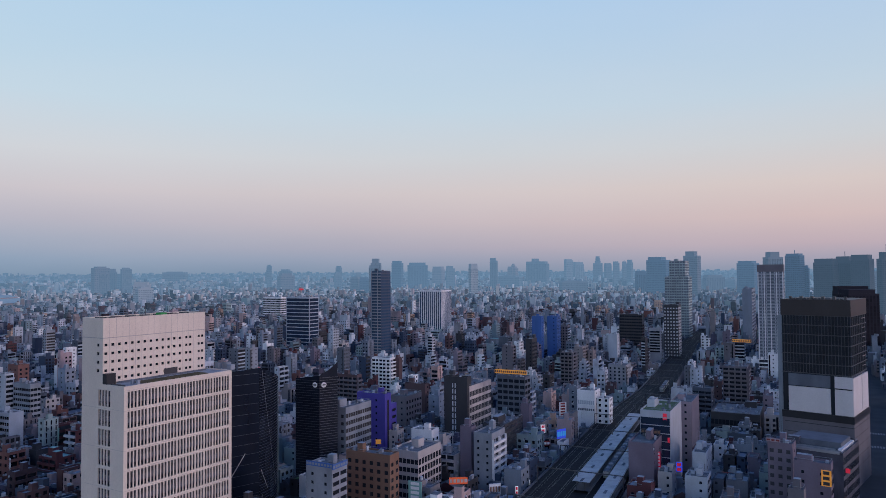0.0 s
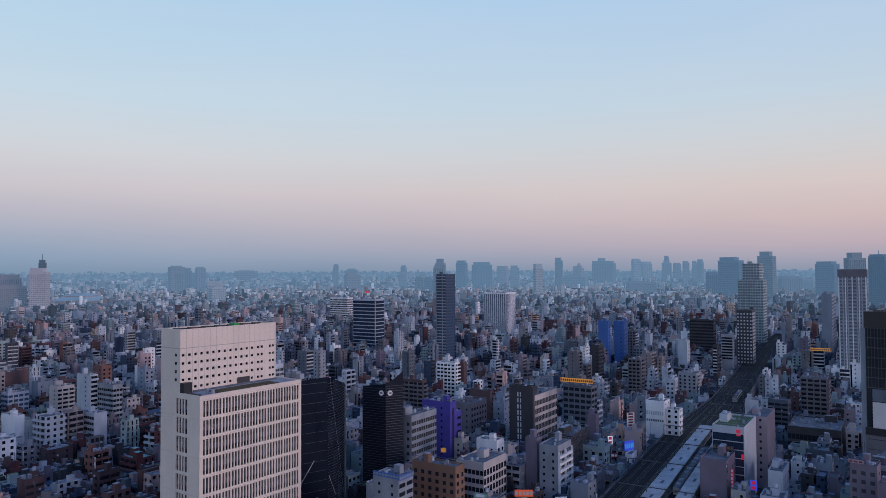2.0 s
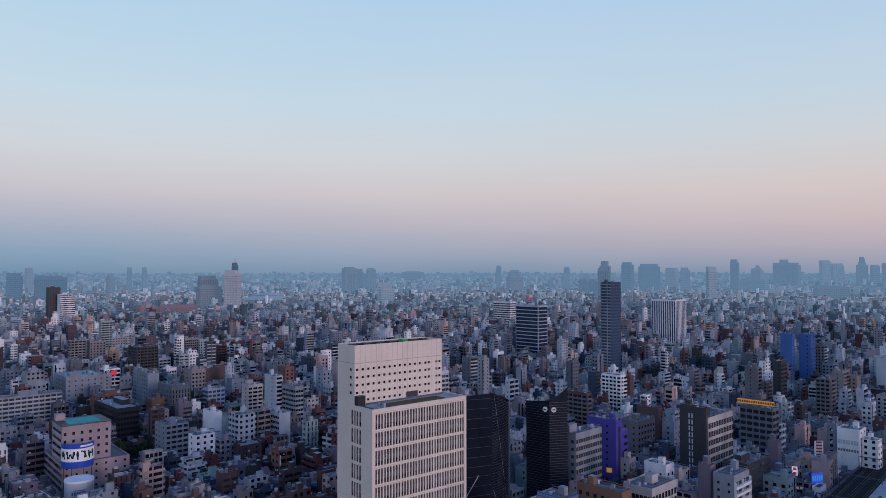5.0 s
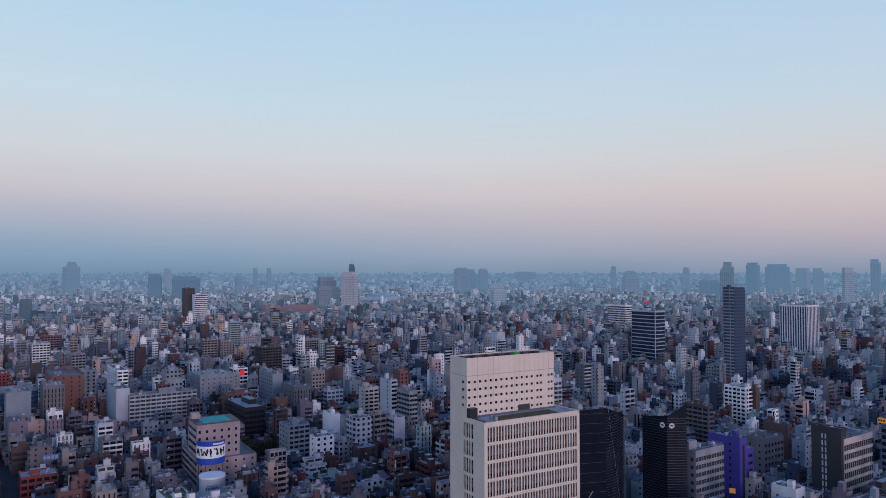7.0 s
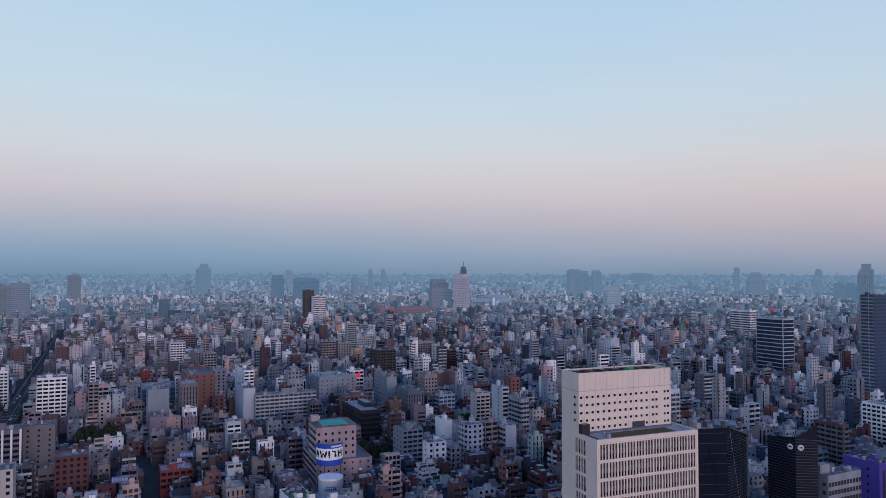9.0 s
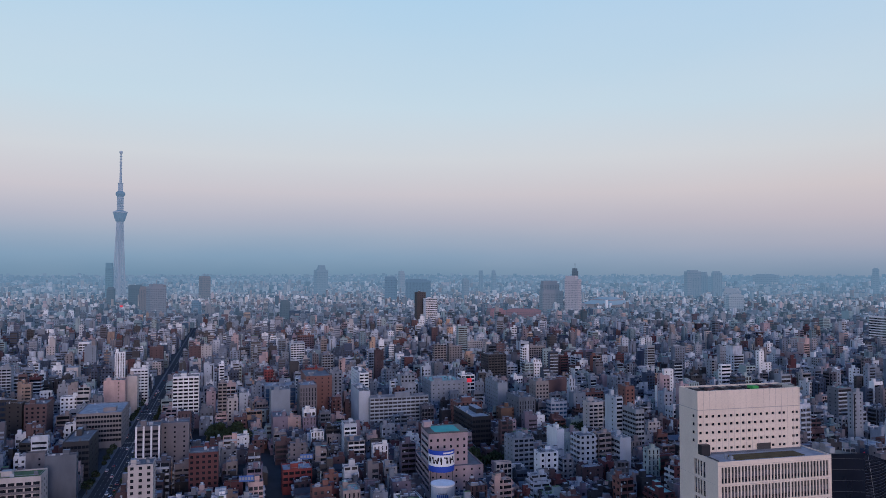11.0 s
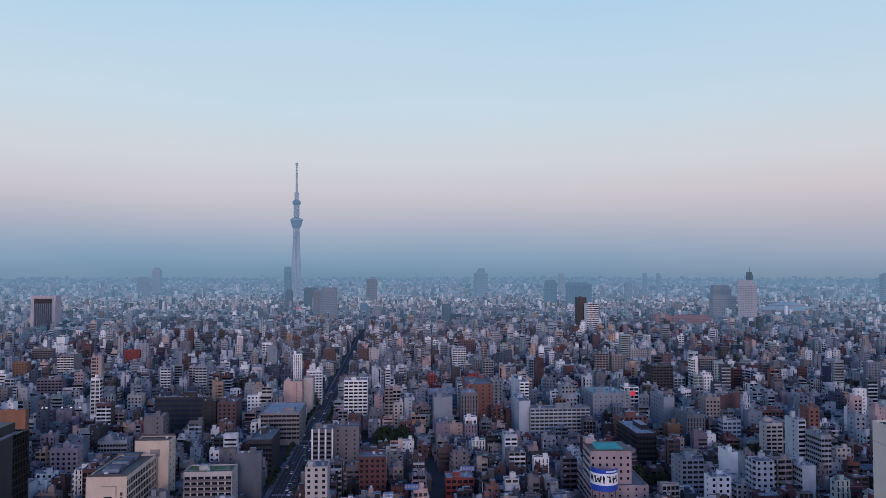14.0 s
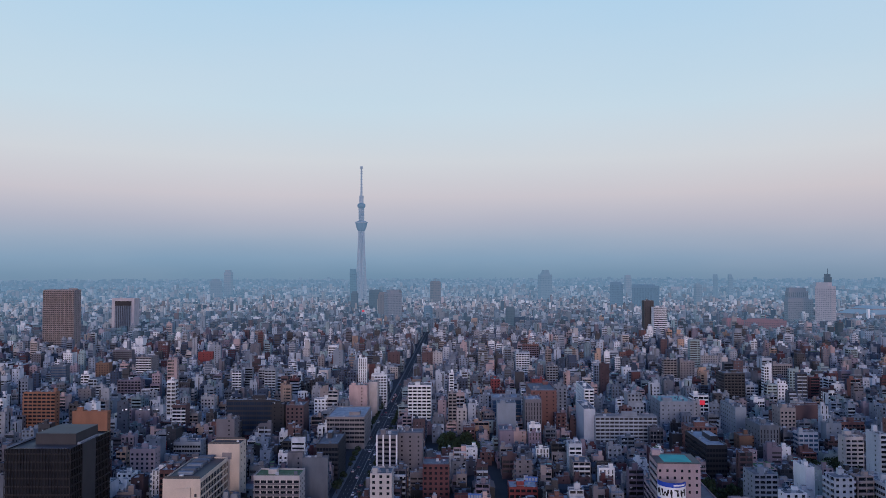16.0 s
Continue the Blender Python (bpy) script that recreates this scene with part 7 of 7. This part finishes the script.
# the avenue: carriageway, kerbed pavements, painted lines
for u0, u1, half, foot in ((-200, 760, 7.9, 3.2), (760, 1700, 5.6, 2.0)):
    strip("road", u0, 69.5 - half, u1, 69.5 + half, 0.0, 0.02, ASPHALT, "asphalt avenue with painted lane lines", "road")
    strip("pavement", u0, 69.5 - half - foot, u1, 69.5 - half, 0.0, 0.17, PAVING, "paved footway with a raised kerb", "pavement")
    strip("pavement", u0, 69.5 + half, u1, 69.5 + half + foot, 0.0, 0.17, PAVING, "paved footway with a raised kerb", "pavement")
lines = Bag((0, 0, GC, GS))
for i in range(330, 755, 9):
    for v in (64.4, 67.0, 72.0, 74.6):
        lines.box(i, v - 0.1, 0.02, i + 5, v + 0.1, 0.03, LINEPAINT)
lines.box(330, 69.3, 0.02, 1690, 69.7, 0.03, LINEPAINT)
for u in (418, 436, 560, 575, 690, 704):
    for k in range(12):
        lines.box(u, 62.4 + k * 1.2, 0.02, u + 4, 63.0 + k * 1.2, 0.03, LINEPAINT)
for k in range(18):
    lines.box(-39 + k * 1.4, -512, 0.02, -38.3 + k * 1.4, -507, 0.03, LINEPAINT)
    lines.box(-39 + k * 1.4, -474, 0.02, -38.3 + k * 1.4, -469, 0.03, LINEPAINT)
tagged(lines.put("road_markings"), "worn white lane lines and zebra crossings", "road marking", kind="structure")


# ---- the rest of the city ----
def plots(rng, pitch_u, pitch_v, reach, inside, street, size):
    """Plots of a street grid: centre, size, in the grid's axes."""
    n_u, n_v = int(reach / pitch_u) + 1, int(reach / pitch_v) + 1
    for i in range(-n_u, n_u):
        for j in range(-n_v, n_v):
            u0, v0 = i * pitch_u + (j % 3) * 9, j * pitch_v + ((i * 7) % 5) * 6.4
            if not inside(math.hypot(u0 + pitch_u / 2, v0 + pitch_v / 2), u0 + pitch_u / 2, v0 + pitch_v / 2):
                continue
            rows = 2
            for r in range(rows):
                va, vb = v0 + street / 2 + (pitch_v - street) * r / rows, v0 + street / 2 + (pitch_v - street) * (r + 1) / rows
                u = u0 + street / 2
                end = u0 + pitch_u - street / 2
                while u < end - 4:
                    w = min(rng.uniform(*size), end - u)
                    if end - u - w < 5:
                        w = end - u
                    cut = rng.uniform(0, 3.5) if rng.random() < 0.5 else 0
                    yield u + w / 2, (va + vb) / 2 + (cut / 2 if r else -cut / 2), w - 0.7, vb - va - 0.6 - cut
                    u += w


def height(rng, r):
    """Mostly low houses near by, more middle-rise blocks further out."""
    k = rng.random()
    low, mid = (0.70, 0.93) if r < 750 else (0.58, 0.88) if r < 1100 else (0.46, 0.82)
    if k < low:
        return rng.uniform(5.8, 11.0)
    if k < mid:
        return rng.uniform(10.5, 19)
    return rng.uniform(19, 31) if k < 0.988 else rng.uniform(31, 42)


def room(x, y, r, w):
    """How high a block may rise: what stands before a landmark stays low."""
    top = 99.0
    for lx, ly, half, h in LANDMARKS:
        q = math.hypot(lx, ly)
        if q > r + 4 and abs(lx * y - ly * x) / q < (half * 1.15 + w * 0.6) * r / q + 1 and lx * x + ly * y > 0:
            top = min(top, max(6.0, 122 - (122 - 0.42 * h) * r / q))
    return top


def bearing(x, y):
    return math.degrees(math.atan2(x, y)) % 360


def plain_block(bag, a, b, h, wall, rng, face, paints, panes, rich):
    """A building far enough off to need only its mass, set-back top, penthouse and rows of openings. face: the side that shows beside the west front."""
    paint, roof = paints[wall], paints[rng.choice(ROOF_MIX)]
    glass = panes[0 if rng.random() < 0.7 else 1]
    fh = rng.choice((2.9, 3.0, 3.2, 3.6))
    low = h
    if h > 13 and rng.random() < 0.38:
        # upper floors drawn back from the street or from the north
        low = h - fh * rng.choice((1, 2, 2, 3))
        cut = rng.uniform(1.4, 3.2)
        q = rng.random()
        bag.box(-a / 2 + (cut if q < 0.5 else 0), -b / 2, low, a / 2, b / 2 - (cut if q > 0.35 else 0.02), h, paint, roof)
    bag.box(-a / 2, -b / 2, 0, a / 2, b / 2, low, paint, roof)
    if rng.random() < (0.75 if rich else 0.55):
        w, d, x, y = rng.uniform(1.8, 3.6), rng.uniform(2.2, max(2.6, b * 0.5)), rng.uniform(-0.2, 0.25) * a, rng.uniform(-0.28, 0.28) * b
        bag.box(x - w / 2, y - d / 2, h, x + w / 2, y + d / 2, h + rng.uniform(1.6, 4.2), paint if rng.random() < 0.7 else paints["offwhite"], roof)
    if rich and rng.random() < 0.8:
        for _ in range(rng.randint(1, 3)):
            x, y, w = rng.uniform(-0.4, 0.35) * a, rng.uniform(-0.42, 0.38) * b, rng.uniform(0.5, 1.1)
            bag.box(x, y, h, x + w, y + w * 1.3, h + rng.uniform(0.8, 2.2), paints[rng.choice(("offwhite", "lightgrey", "dark"))])
    ws = walls(a, b)
    start = fh * max(1, int(low * 0.34 / fh)) + 0.4
    for k in ("W", face):
        wall_k = ws[k]
        w, q = wall_k[3], rng.random()
        if q < (0.46 if k == "W" else 0.16):
            z = start
            while z + fh < low + 0.3:
                panel(bag, wall_k, 0.35, w - 0.35, z + 1.0, z + fh - 0.35, glass)
                z += fh
            if rich and rng.random() < 0.5:
                u = w * rng.uniform(0.2, 0.8)
                slab(bag, wall_k, u - 0.3, u + 0.3, start, low, paint, 0.3)
        elif q < (0.86 if k == "W" else 0.42):
            n = max(1, int(w / rng.choice((2.6, 3.2, 4.2))))
            half = rng.uniform(0.45, 0.95)
            z = start
            while z + fh < low + 0.3:
                for i in range(n):
                    u = w * (i + 0.5) / n
                    panel(bag, wall_k, u - half, u + half, z + 0.9, z + 2.3, glass)
                z += fh
        elif q < 0.62 or k == "W":
            u = w * rng.uniform(0.2, 0.8)
            panel(bag, wall_k, u - 0.5, u + 0.5, start, low - 1, glass)


rng = random.Random(4)
PANES = {"far": (0.035, 0.042, 0.055), "pale": (0.085, 0.088, 0.095)}


def hazed_paints(share):
    """The whole palette, and its panes, with so much haze put into colour and glow."""
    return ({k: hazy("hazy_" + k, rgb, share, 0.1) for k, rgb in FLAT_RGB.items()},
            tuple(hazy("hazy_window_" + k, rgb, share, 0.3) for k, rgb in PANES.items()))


FAR_PAINT, FAR_PANES = hazed_paints(0.13)
FARTHER_PAINT, FARTHER_PANES = hazed_paints(0.25)
bulk = {"near": Bag(), "middle": Bag(), "outer": Bag(), "far": Bag(), "farther": Bag(), "behind": Bag()}
singles = []


def city_plots():
    """Small plots near by, slightly larger ones where the hazed palette begins."""
    for plot in plots(rng, 47, 26, 1480, lambda r, p, q: r < 1480, 5.0, (4.2, 10.0)):
        yield plot
    for plot in plots(rng, 53, 29, 2250, lambda r, p, q: 1480 <= r < 2250, 5.5, (4.6, 11.5)):
        yield plot


for u, v, w, d in city_plots():
    x, y = to_world(u, v)
    r, az = math.hypot(x, y), bearing(x, y)
    if r < 60:
        continue
    seen = 55 < az < 191
    if not seen and (r > 800 or rng.random() < 0.4):
        continue
    h = height(rng, r) * (1.2 if w < 7 and rng.random() < 0.3 else 1)
    if seen and rng.random() < 0.07 and r > 260:
        w, d, h = w * 1.6, d * 1.35, h * 1.12
    if not free(x, y, w / 2 - 0.3, d / 2 - 0.3):
        continue
    if r < 430:
        h = min(h, 11 + (r - 200) * 0.04)
    elif r < 720 and az > 138:
        h *= 0.8
    if seen and r < 2250:
        h = min(h, room(x, y, r, w))
    # beyond 620 m the paler mix stands in for haze
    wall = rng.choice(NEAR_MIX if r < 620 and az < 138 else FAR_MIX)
    plain_wall = wall
    if wall + "_faded" in PAINT:
        wall += rng.choice(SHADES)
    style = rng.choice(("ribbons", "punched", "punched", "punched", "balcony", "balcony", "balcony", "loggia", "loggia", "small", "small", "one", "slit", "ribbon", "grid"))
    side = rng.choice(("small", "one", "one", "", "", "punched", "small", "balcony"))
    if seen and 215 < r < 440 and len(singles) < 55 and 60 < az < 188 and rng.random() < 0.4:
        singles.append((x, y, w, d, h, plain_wall, style, side))
        continue
    key = "behind" if not seen else "near" if r < 600 else "middle" if r < 860 else "outer" if r < 1480 else "far" if r < 1850 else "farther"
    bag = bulk[key]
    lean = GRID + rng.gauss(0, 0.03)
    bag.at = (x, y, math.cos(lean), math.sin(lean))
    face = "N" if y < 0 else "S"
    if key == "near":
        in_bulk(bag, w, d, h, wall, style, side, rng, 3)
    elif key == "middle":
        in_bulk(bag, w, d, h, wall, style, side, rng, 2, None, None, face)
    elif key == "behind":
        in_bulk(bag, w, d, h, wall, style, side, rng, 0)
    elif key == "outer":
        plain_block(bag, w, d, h, wall, rng, face, PAINT, (CURTAIN, PALEGLASS), True)
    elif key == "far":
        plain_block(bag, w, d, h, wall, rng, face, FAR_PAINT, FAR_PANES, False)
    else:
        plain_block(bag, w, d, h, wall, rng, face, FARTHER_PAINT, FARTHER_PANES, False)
WORDS = {"near": "dense low and middle-rise city blocks of mixed pale and brown buildings", "middle": "packed city blocks of pale middle-rise buildings further off",
         "outer": "far quarters of small pale and brown buildings", "far": "hazy far quarters of small buildings", "farther": "small pale buildings fading into haze", "behind": "plain city blocks round about"}
for key, bag in bulk.items():
    tagged(bag.put("city_blocks"), WORDS[key], "buildings", kind="stuff")
for n, (x, y, w, d, h, wall, style, side) in enumerate(singles):
    building(x, y, w, d, h, math.degrees(GRID), wall, style, side if y < 0 else "", side if y > 0 else "", seed=n + 500, trim="white" if n % 2 else None,
             glass=CURTAIN if n % 4 == 0 else GLASS, roof="roof2" if n % 3 == 0 else "roof", group="small city buildings")


# ---- the distance: far quarters with haze put into colour and glow ----
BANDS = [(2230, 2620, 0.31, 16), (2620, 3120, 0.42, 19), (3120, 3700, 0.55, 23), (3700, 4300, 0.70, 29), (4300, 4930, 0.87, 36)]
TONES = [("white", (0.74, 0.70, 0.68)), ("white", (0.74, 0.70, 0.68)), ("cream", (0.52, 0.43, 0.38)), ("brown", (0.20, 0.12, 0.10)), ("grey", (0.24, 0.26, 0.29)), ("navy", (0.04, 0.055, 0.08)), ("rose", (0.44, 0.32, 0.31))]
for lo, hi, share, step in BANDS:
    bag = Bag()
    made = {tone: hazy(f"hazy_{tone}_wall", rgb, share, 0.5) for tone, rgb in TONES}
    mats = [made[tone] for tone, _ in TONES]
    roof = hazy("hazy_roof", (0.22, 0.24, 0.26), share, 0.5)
    rr = lo
    while rr < hi:
        n = int(rr * radians(138) / (step * 0.82))
        for k in range(n):
            a = radians(54 + 138 * (k + rng.random()) / n)
            q = rr + rng.uniform(0, step)
            x, y = q * math.sin(a), q * math.cos(a)
            if math.hypot(x - 2034, y + 1301) < 90:
                continue
            w, d = rng.uniform(5, step * 0.62), rng.uniform(5, step * 0.62)
            h = rng.choice((7, 9, 11, 14, 18, 24)) * rng.uniform(0.8, 1.25)
            if lo > 4000:
                h *= 0.7
            elif rng.random() < 0.05:
                h += rng.uniform(8, 26)
            elif rng.random() < 0.05:
                w, d, h = w * rng.uniform(1.5, 3.4), d * rng.uniform(1, 2.2), h + 6
            base = max(0.0, (q - 3700) / 1230) * 96
            turn = GRID if rng.random() < 0.6 else rng.uniform(-0.8, 0.8)
            bag.at = (x, y, math.cos(turn), math.sin(turn))
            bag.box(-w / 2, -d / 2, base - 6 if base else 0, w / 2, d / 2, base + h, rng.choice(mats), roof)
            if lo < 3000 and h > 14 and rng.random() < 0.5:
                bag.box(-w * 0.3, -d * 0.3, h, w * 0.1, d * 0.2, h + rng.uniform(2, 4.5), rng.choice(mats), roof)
        rr += step
    tagged(bag.put("backdrop"), "distant city quarters paling into blue haze", "distance", kind="structure")
# the far ground is pale because haze glows from its material
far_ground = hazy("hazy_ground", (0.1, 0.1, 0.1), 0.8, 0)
rise = Bag()
for k in range(80):
    a0, a1 = (radians(30 + 190 * (k + i) / 80) for i in (0, 1))
    for r0, r1 in ((3700, 4300), (4300, 4940)):
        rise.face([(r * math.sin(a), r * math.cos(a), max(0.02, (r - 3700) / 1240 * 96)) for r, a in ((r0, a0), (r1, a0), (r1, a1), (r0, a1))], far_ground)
tagged(rise.put("backdrop"), "pale far ground rising to the horizon", "distance", kind="structure")


# ---- far roads on stilts ----
def raised_road(x0, y0, x1, y1, z, width, mat, label):
    """A road deck on pairs of piers, with a parapet on either side."""
    dx, dy = x1 - x0, y1 - y0
    n = math.hypot(dx, dy)
    top = anchor("raised_road", x0, y0, label, "bridge")
    top.rotation_euler = (0, 0, math.atan2(dy, dx))
    add_box(top, "deck", 0, -width / 2, z - 2.2, n, width / 2, z, mat)
    for v in (-width / 2, width / 2 - 0.4):
        add_box(top, "parapet", 0, v, z, n, v + 0.4, z + 1.6, mat)
    k = max(2, int(n / 45))
    for i in range(k):
        u = n * (i + 0.5) / k
        add_box(top, "pier", u - 1.2, -width / 2 + 1, 0, u + 1.2, width / 2 - 1, z - 2.2, mat)
    return top


raised_road(143, -1178, 56, -1193, 12, 11, PAINT["offwhite"], "pale road bridge crossing the railway on piers")
# this far deck has haze put into its colour and glow
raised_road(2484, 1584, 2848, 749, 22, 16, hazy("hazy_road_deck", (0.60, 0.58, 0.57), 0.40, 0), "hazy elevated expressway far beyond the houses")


# ---- signs ----
wall_sign(122.2, -273.4, 11.9, 7.7, 2.8, 120, ORANGE_LIT, "glowing orange sign on a dark wedge roof", PAINT["cream"])
wall_sign(130.2, -249.5, 11.5, 5.8, 7.0, 90, PAINT["teal"], "sea green wall sign with pale marks", PAINT["white"])
wall_sign(151.5, -419.9, 36.9, 20.9, 2.5, 90, AMBER_LIT, "long amber rooftop sign with dark marks", PAINT["brown"])
wall_sign(180.3, -306.3, 15.7, 2.6, 2.2, 120, AMBER_LIT, "small glowing amber sign beside a dark roof", None)
wall_sign(107.1, -376.8, 10.3, 6.5, 4.9, 150, BLUE_LIT, "glowing blue shop sign beside the railway", CYAN_LIT)
wall_sign(113.8, -365.3, 15.1, 2.5, 4.2, 120, WHITE_LIT, "lit white and red shop sign", RED_LIT)
wall_sign(111.4, -361.3, 9.4, 5.0, 2.4, 120, PAINT["red"], "dark red shop board with pale marks", PAINT["white"])
wall_sign(107.0, -388.2, 1.6, 1.3, 8.7, 105, CYAN_LIT, "tall glowing cyan shop sign", None)
wall_sign(116.1, -412.1, 15.2, 4.5, 8.0, 130, PAINT["white"], "white vertical shop sign with red marks", PAINT["red"])
wall_sign(109.9, -311.3, 5.4, 7.6, 5.7, 150, PAINT["offwhite"], "white roof billboard with red marks", PAINT["red"])
wall_sign(110.4, -285.1, 5.6, 5.2, 4.8, 130, PAINT["white"], "white roof billboard with an orange end", PAINT["orange"])
wall_sign(103.2, -292.6, 2.5, 1.2, 5.6, 109, WHITE_LIT, "tall lit white sign with red marks", RED_LIT)
wall_sign(102.2, -304.4, 5.7, 2.1, 2.2, 109, WHITE_LIT, "small lit white street sign", None)
wall_sign(49.3, -330.1, 8.3, 1.6, 11.3, 90, RED_LIT, "tall glowing red vertical sign", PAINT["white"])
wall_sign(40.2, -327.7, 12.4, 2.7, 4.2, 90, BLUE_LIT, "glowing blue sign with red strokes", RED_LIT)
wall_sign(46.7, -333.2, 34.6, 1.7, 1.6, 90, RED_LIT, "round red emblem on a white wall", None)
wall_sign(46.7, -333.2, 33.4, 1.7, 0.6, 90, RED_LIT, "red sign strip on a white wall", None)
wall_sign(45.2, -333.4, 23.3, 0.9, 2.2, 90, RED_LIT, "red side sign on a white wall", None)
wall_sign(107.6, -434.6, 22.8, 10.6, 4.2, 87.4, PAINT["white"], "plain white wall poster on a white building", None)
wall_sign(107.6, -434.6, 17.6, 10.6, 4.6, 87.4, PAINT["white"], "white wall poster with a pale grey drawing", PAINT["offwhite"])
wall_sign(107.6, -434.6, 14.2, 10.6, 2.7, 87.4, PAINT["white"], "white wall poster with a thin dark drawing", PAINT["grey"])
wall_sign(28.3, -667.6, 38.2, 15.5, 2.4, 90, AMBER_LIT, "amber rooftop sign on a dark block", PAINT["brown"])
wall_sign(-15.2, -296.4, 21.3, 3.3, 5.8, 80, AMBER_LIT, "yellow framed sign above a shop", PAINT["dark"])
wall_sign(-22.8, -305.0, 24.7, 1.5, 1.7, 86, RED_LIT, "small glowing red sign on a corner", None)
wall_sign(20.4, -329.5, 11.3, 4.5, 2.6, 87, PAINT["red"], "dark red sign with white figures", PAINT["white"])
wall_sign(15.6, -382.4, 9.3, 4.3, 5.0, 87, CYAN_LIT, "pale blue lit sign panel", PAINT["white"])
wall_sign(2.4, -312.1, 32.5, 5.1, 1.3, 80, PAINT["pink"], "pink roof board with red marks", PAINT["red"])
wall_sign(53.4, -335.9, 26.0, 8.6, 2.1, 87, PAINT["dark"], "dark window sign band with amber end", PAINT["orange"])
wall_sign(51.7, -320.6, 22.0, 4.8, 2.0, 87, PAINT["mauve"], "mauve wall lettering band", PAINT["white"])
wall_sign(513.0, -692.1, 80.5, 5.5, 2.0, 127, RED_LIT, "red rooftop warning lamps", None)
wall_sign(551.5, -1718.6, -1.7, 5.8, 17.1, 108, RED_LIT, "tiny red lit sign far off", None)
wall_sign(572.3, -225.5, 32.2, 4.1, 3.7, 175, RED_LIT, "glowing red cube sign on a roof", None)
wall_sign(347.3, -50.6, 37.0, 6.0, 2.5, 172, PAINT["blue"], "dark blue roof sign with white marks", PAINT["lightgrey"])
wall_sign(337.7, -21.7, 31.7, 6.6, 2.7, 172, PAINT["blue"], "dark blue roof sign with white marks", PAINT["lightgrey"])
wall_sign(1591.8, 139.3, 54.5, 5.2, 4.0, -175, RED_LIT, "small red lamp far off", None)
wall_sign(456.5, 196.1, 52.8, 0.8, 0.7, -157, WHITE_LIT, "small bright floodlight on a roof", None)
wall_sign(508.5, 215.2, 43.4, 1.3, 0.8, -158, WHITE_LIT, "small bright floodlight on a roof edge", None)
wall_sign(511.9, 206.6, 42.7, 1.3, 0.8, -158, WHITE_LIT, "small bright floodlight on a roof edge", None)
wall_sign(514.0, 201.4, 42.2, 1.3, 0.8, -159, WHITE_LIT, "small bright floodlight on a roof edge", None)
wall_sign(515.8, 196.4, 41.8, 1.3, 0.8, -160, WHITE_LIT, "small bright floodlight on a roof edge", None)
wall_sign(598.5, -188.1, 18.8, 3.0, 2.0, 162, PAINT["white"], "small white roof board", None)
wall_sign(148.5, -211.1, 31.8, 11.7, 1.6, 87, PAINT["blue"], "blue fascia band under a hotel roof", PAINT["bluegrey"])
wall_sign(141.5, -213.7, 31.7, 8.7, 1.8, 177, PAINT["blue"], "blue fascia band under a hotel roof", PAINT["bluegrey"])
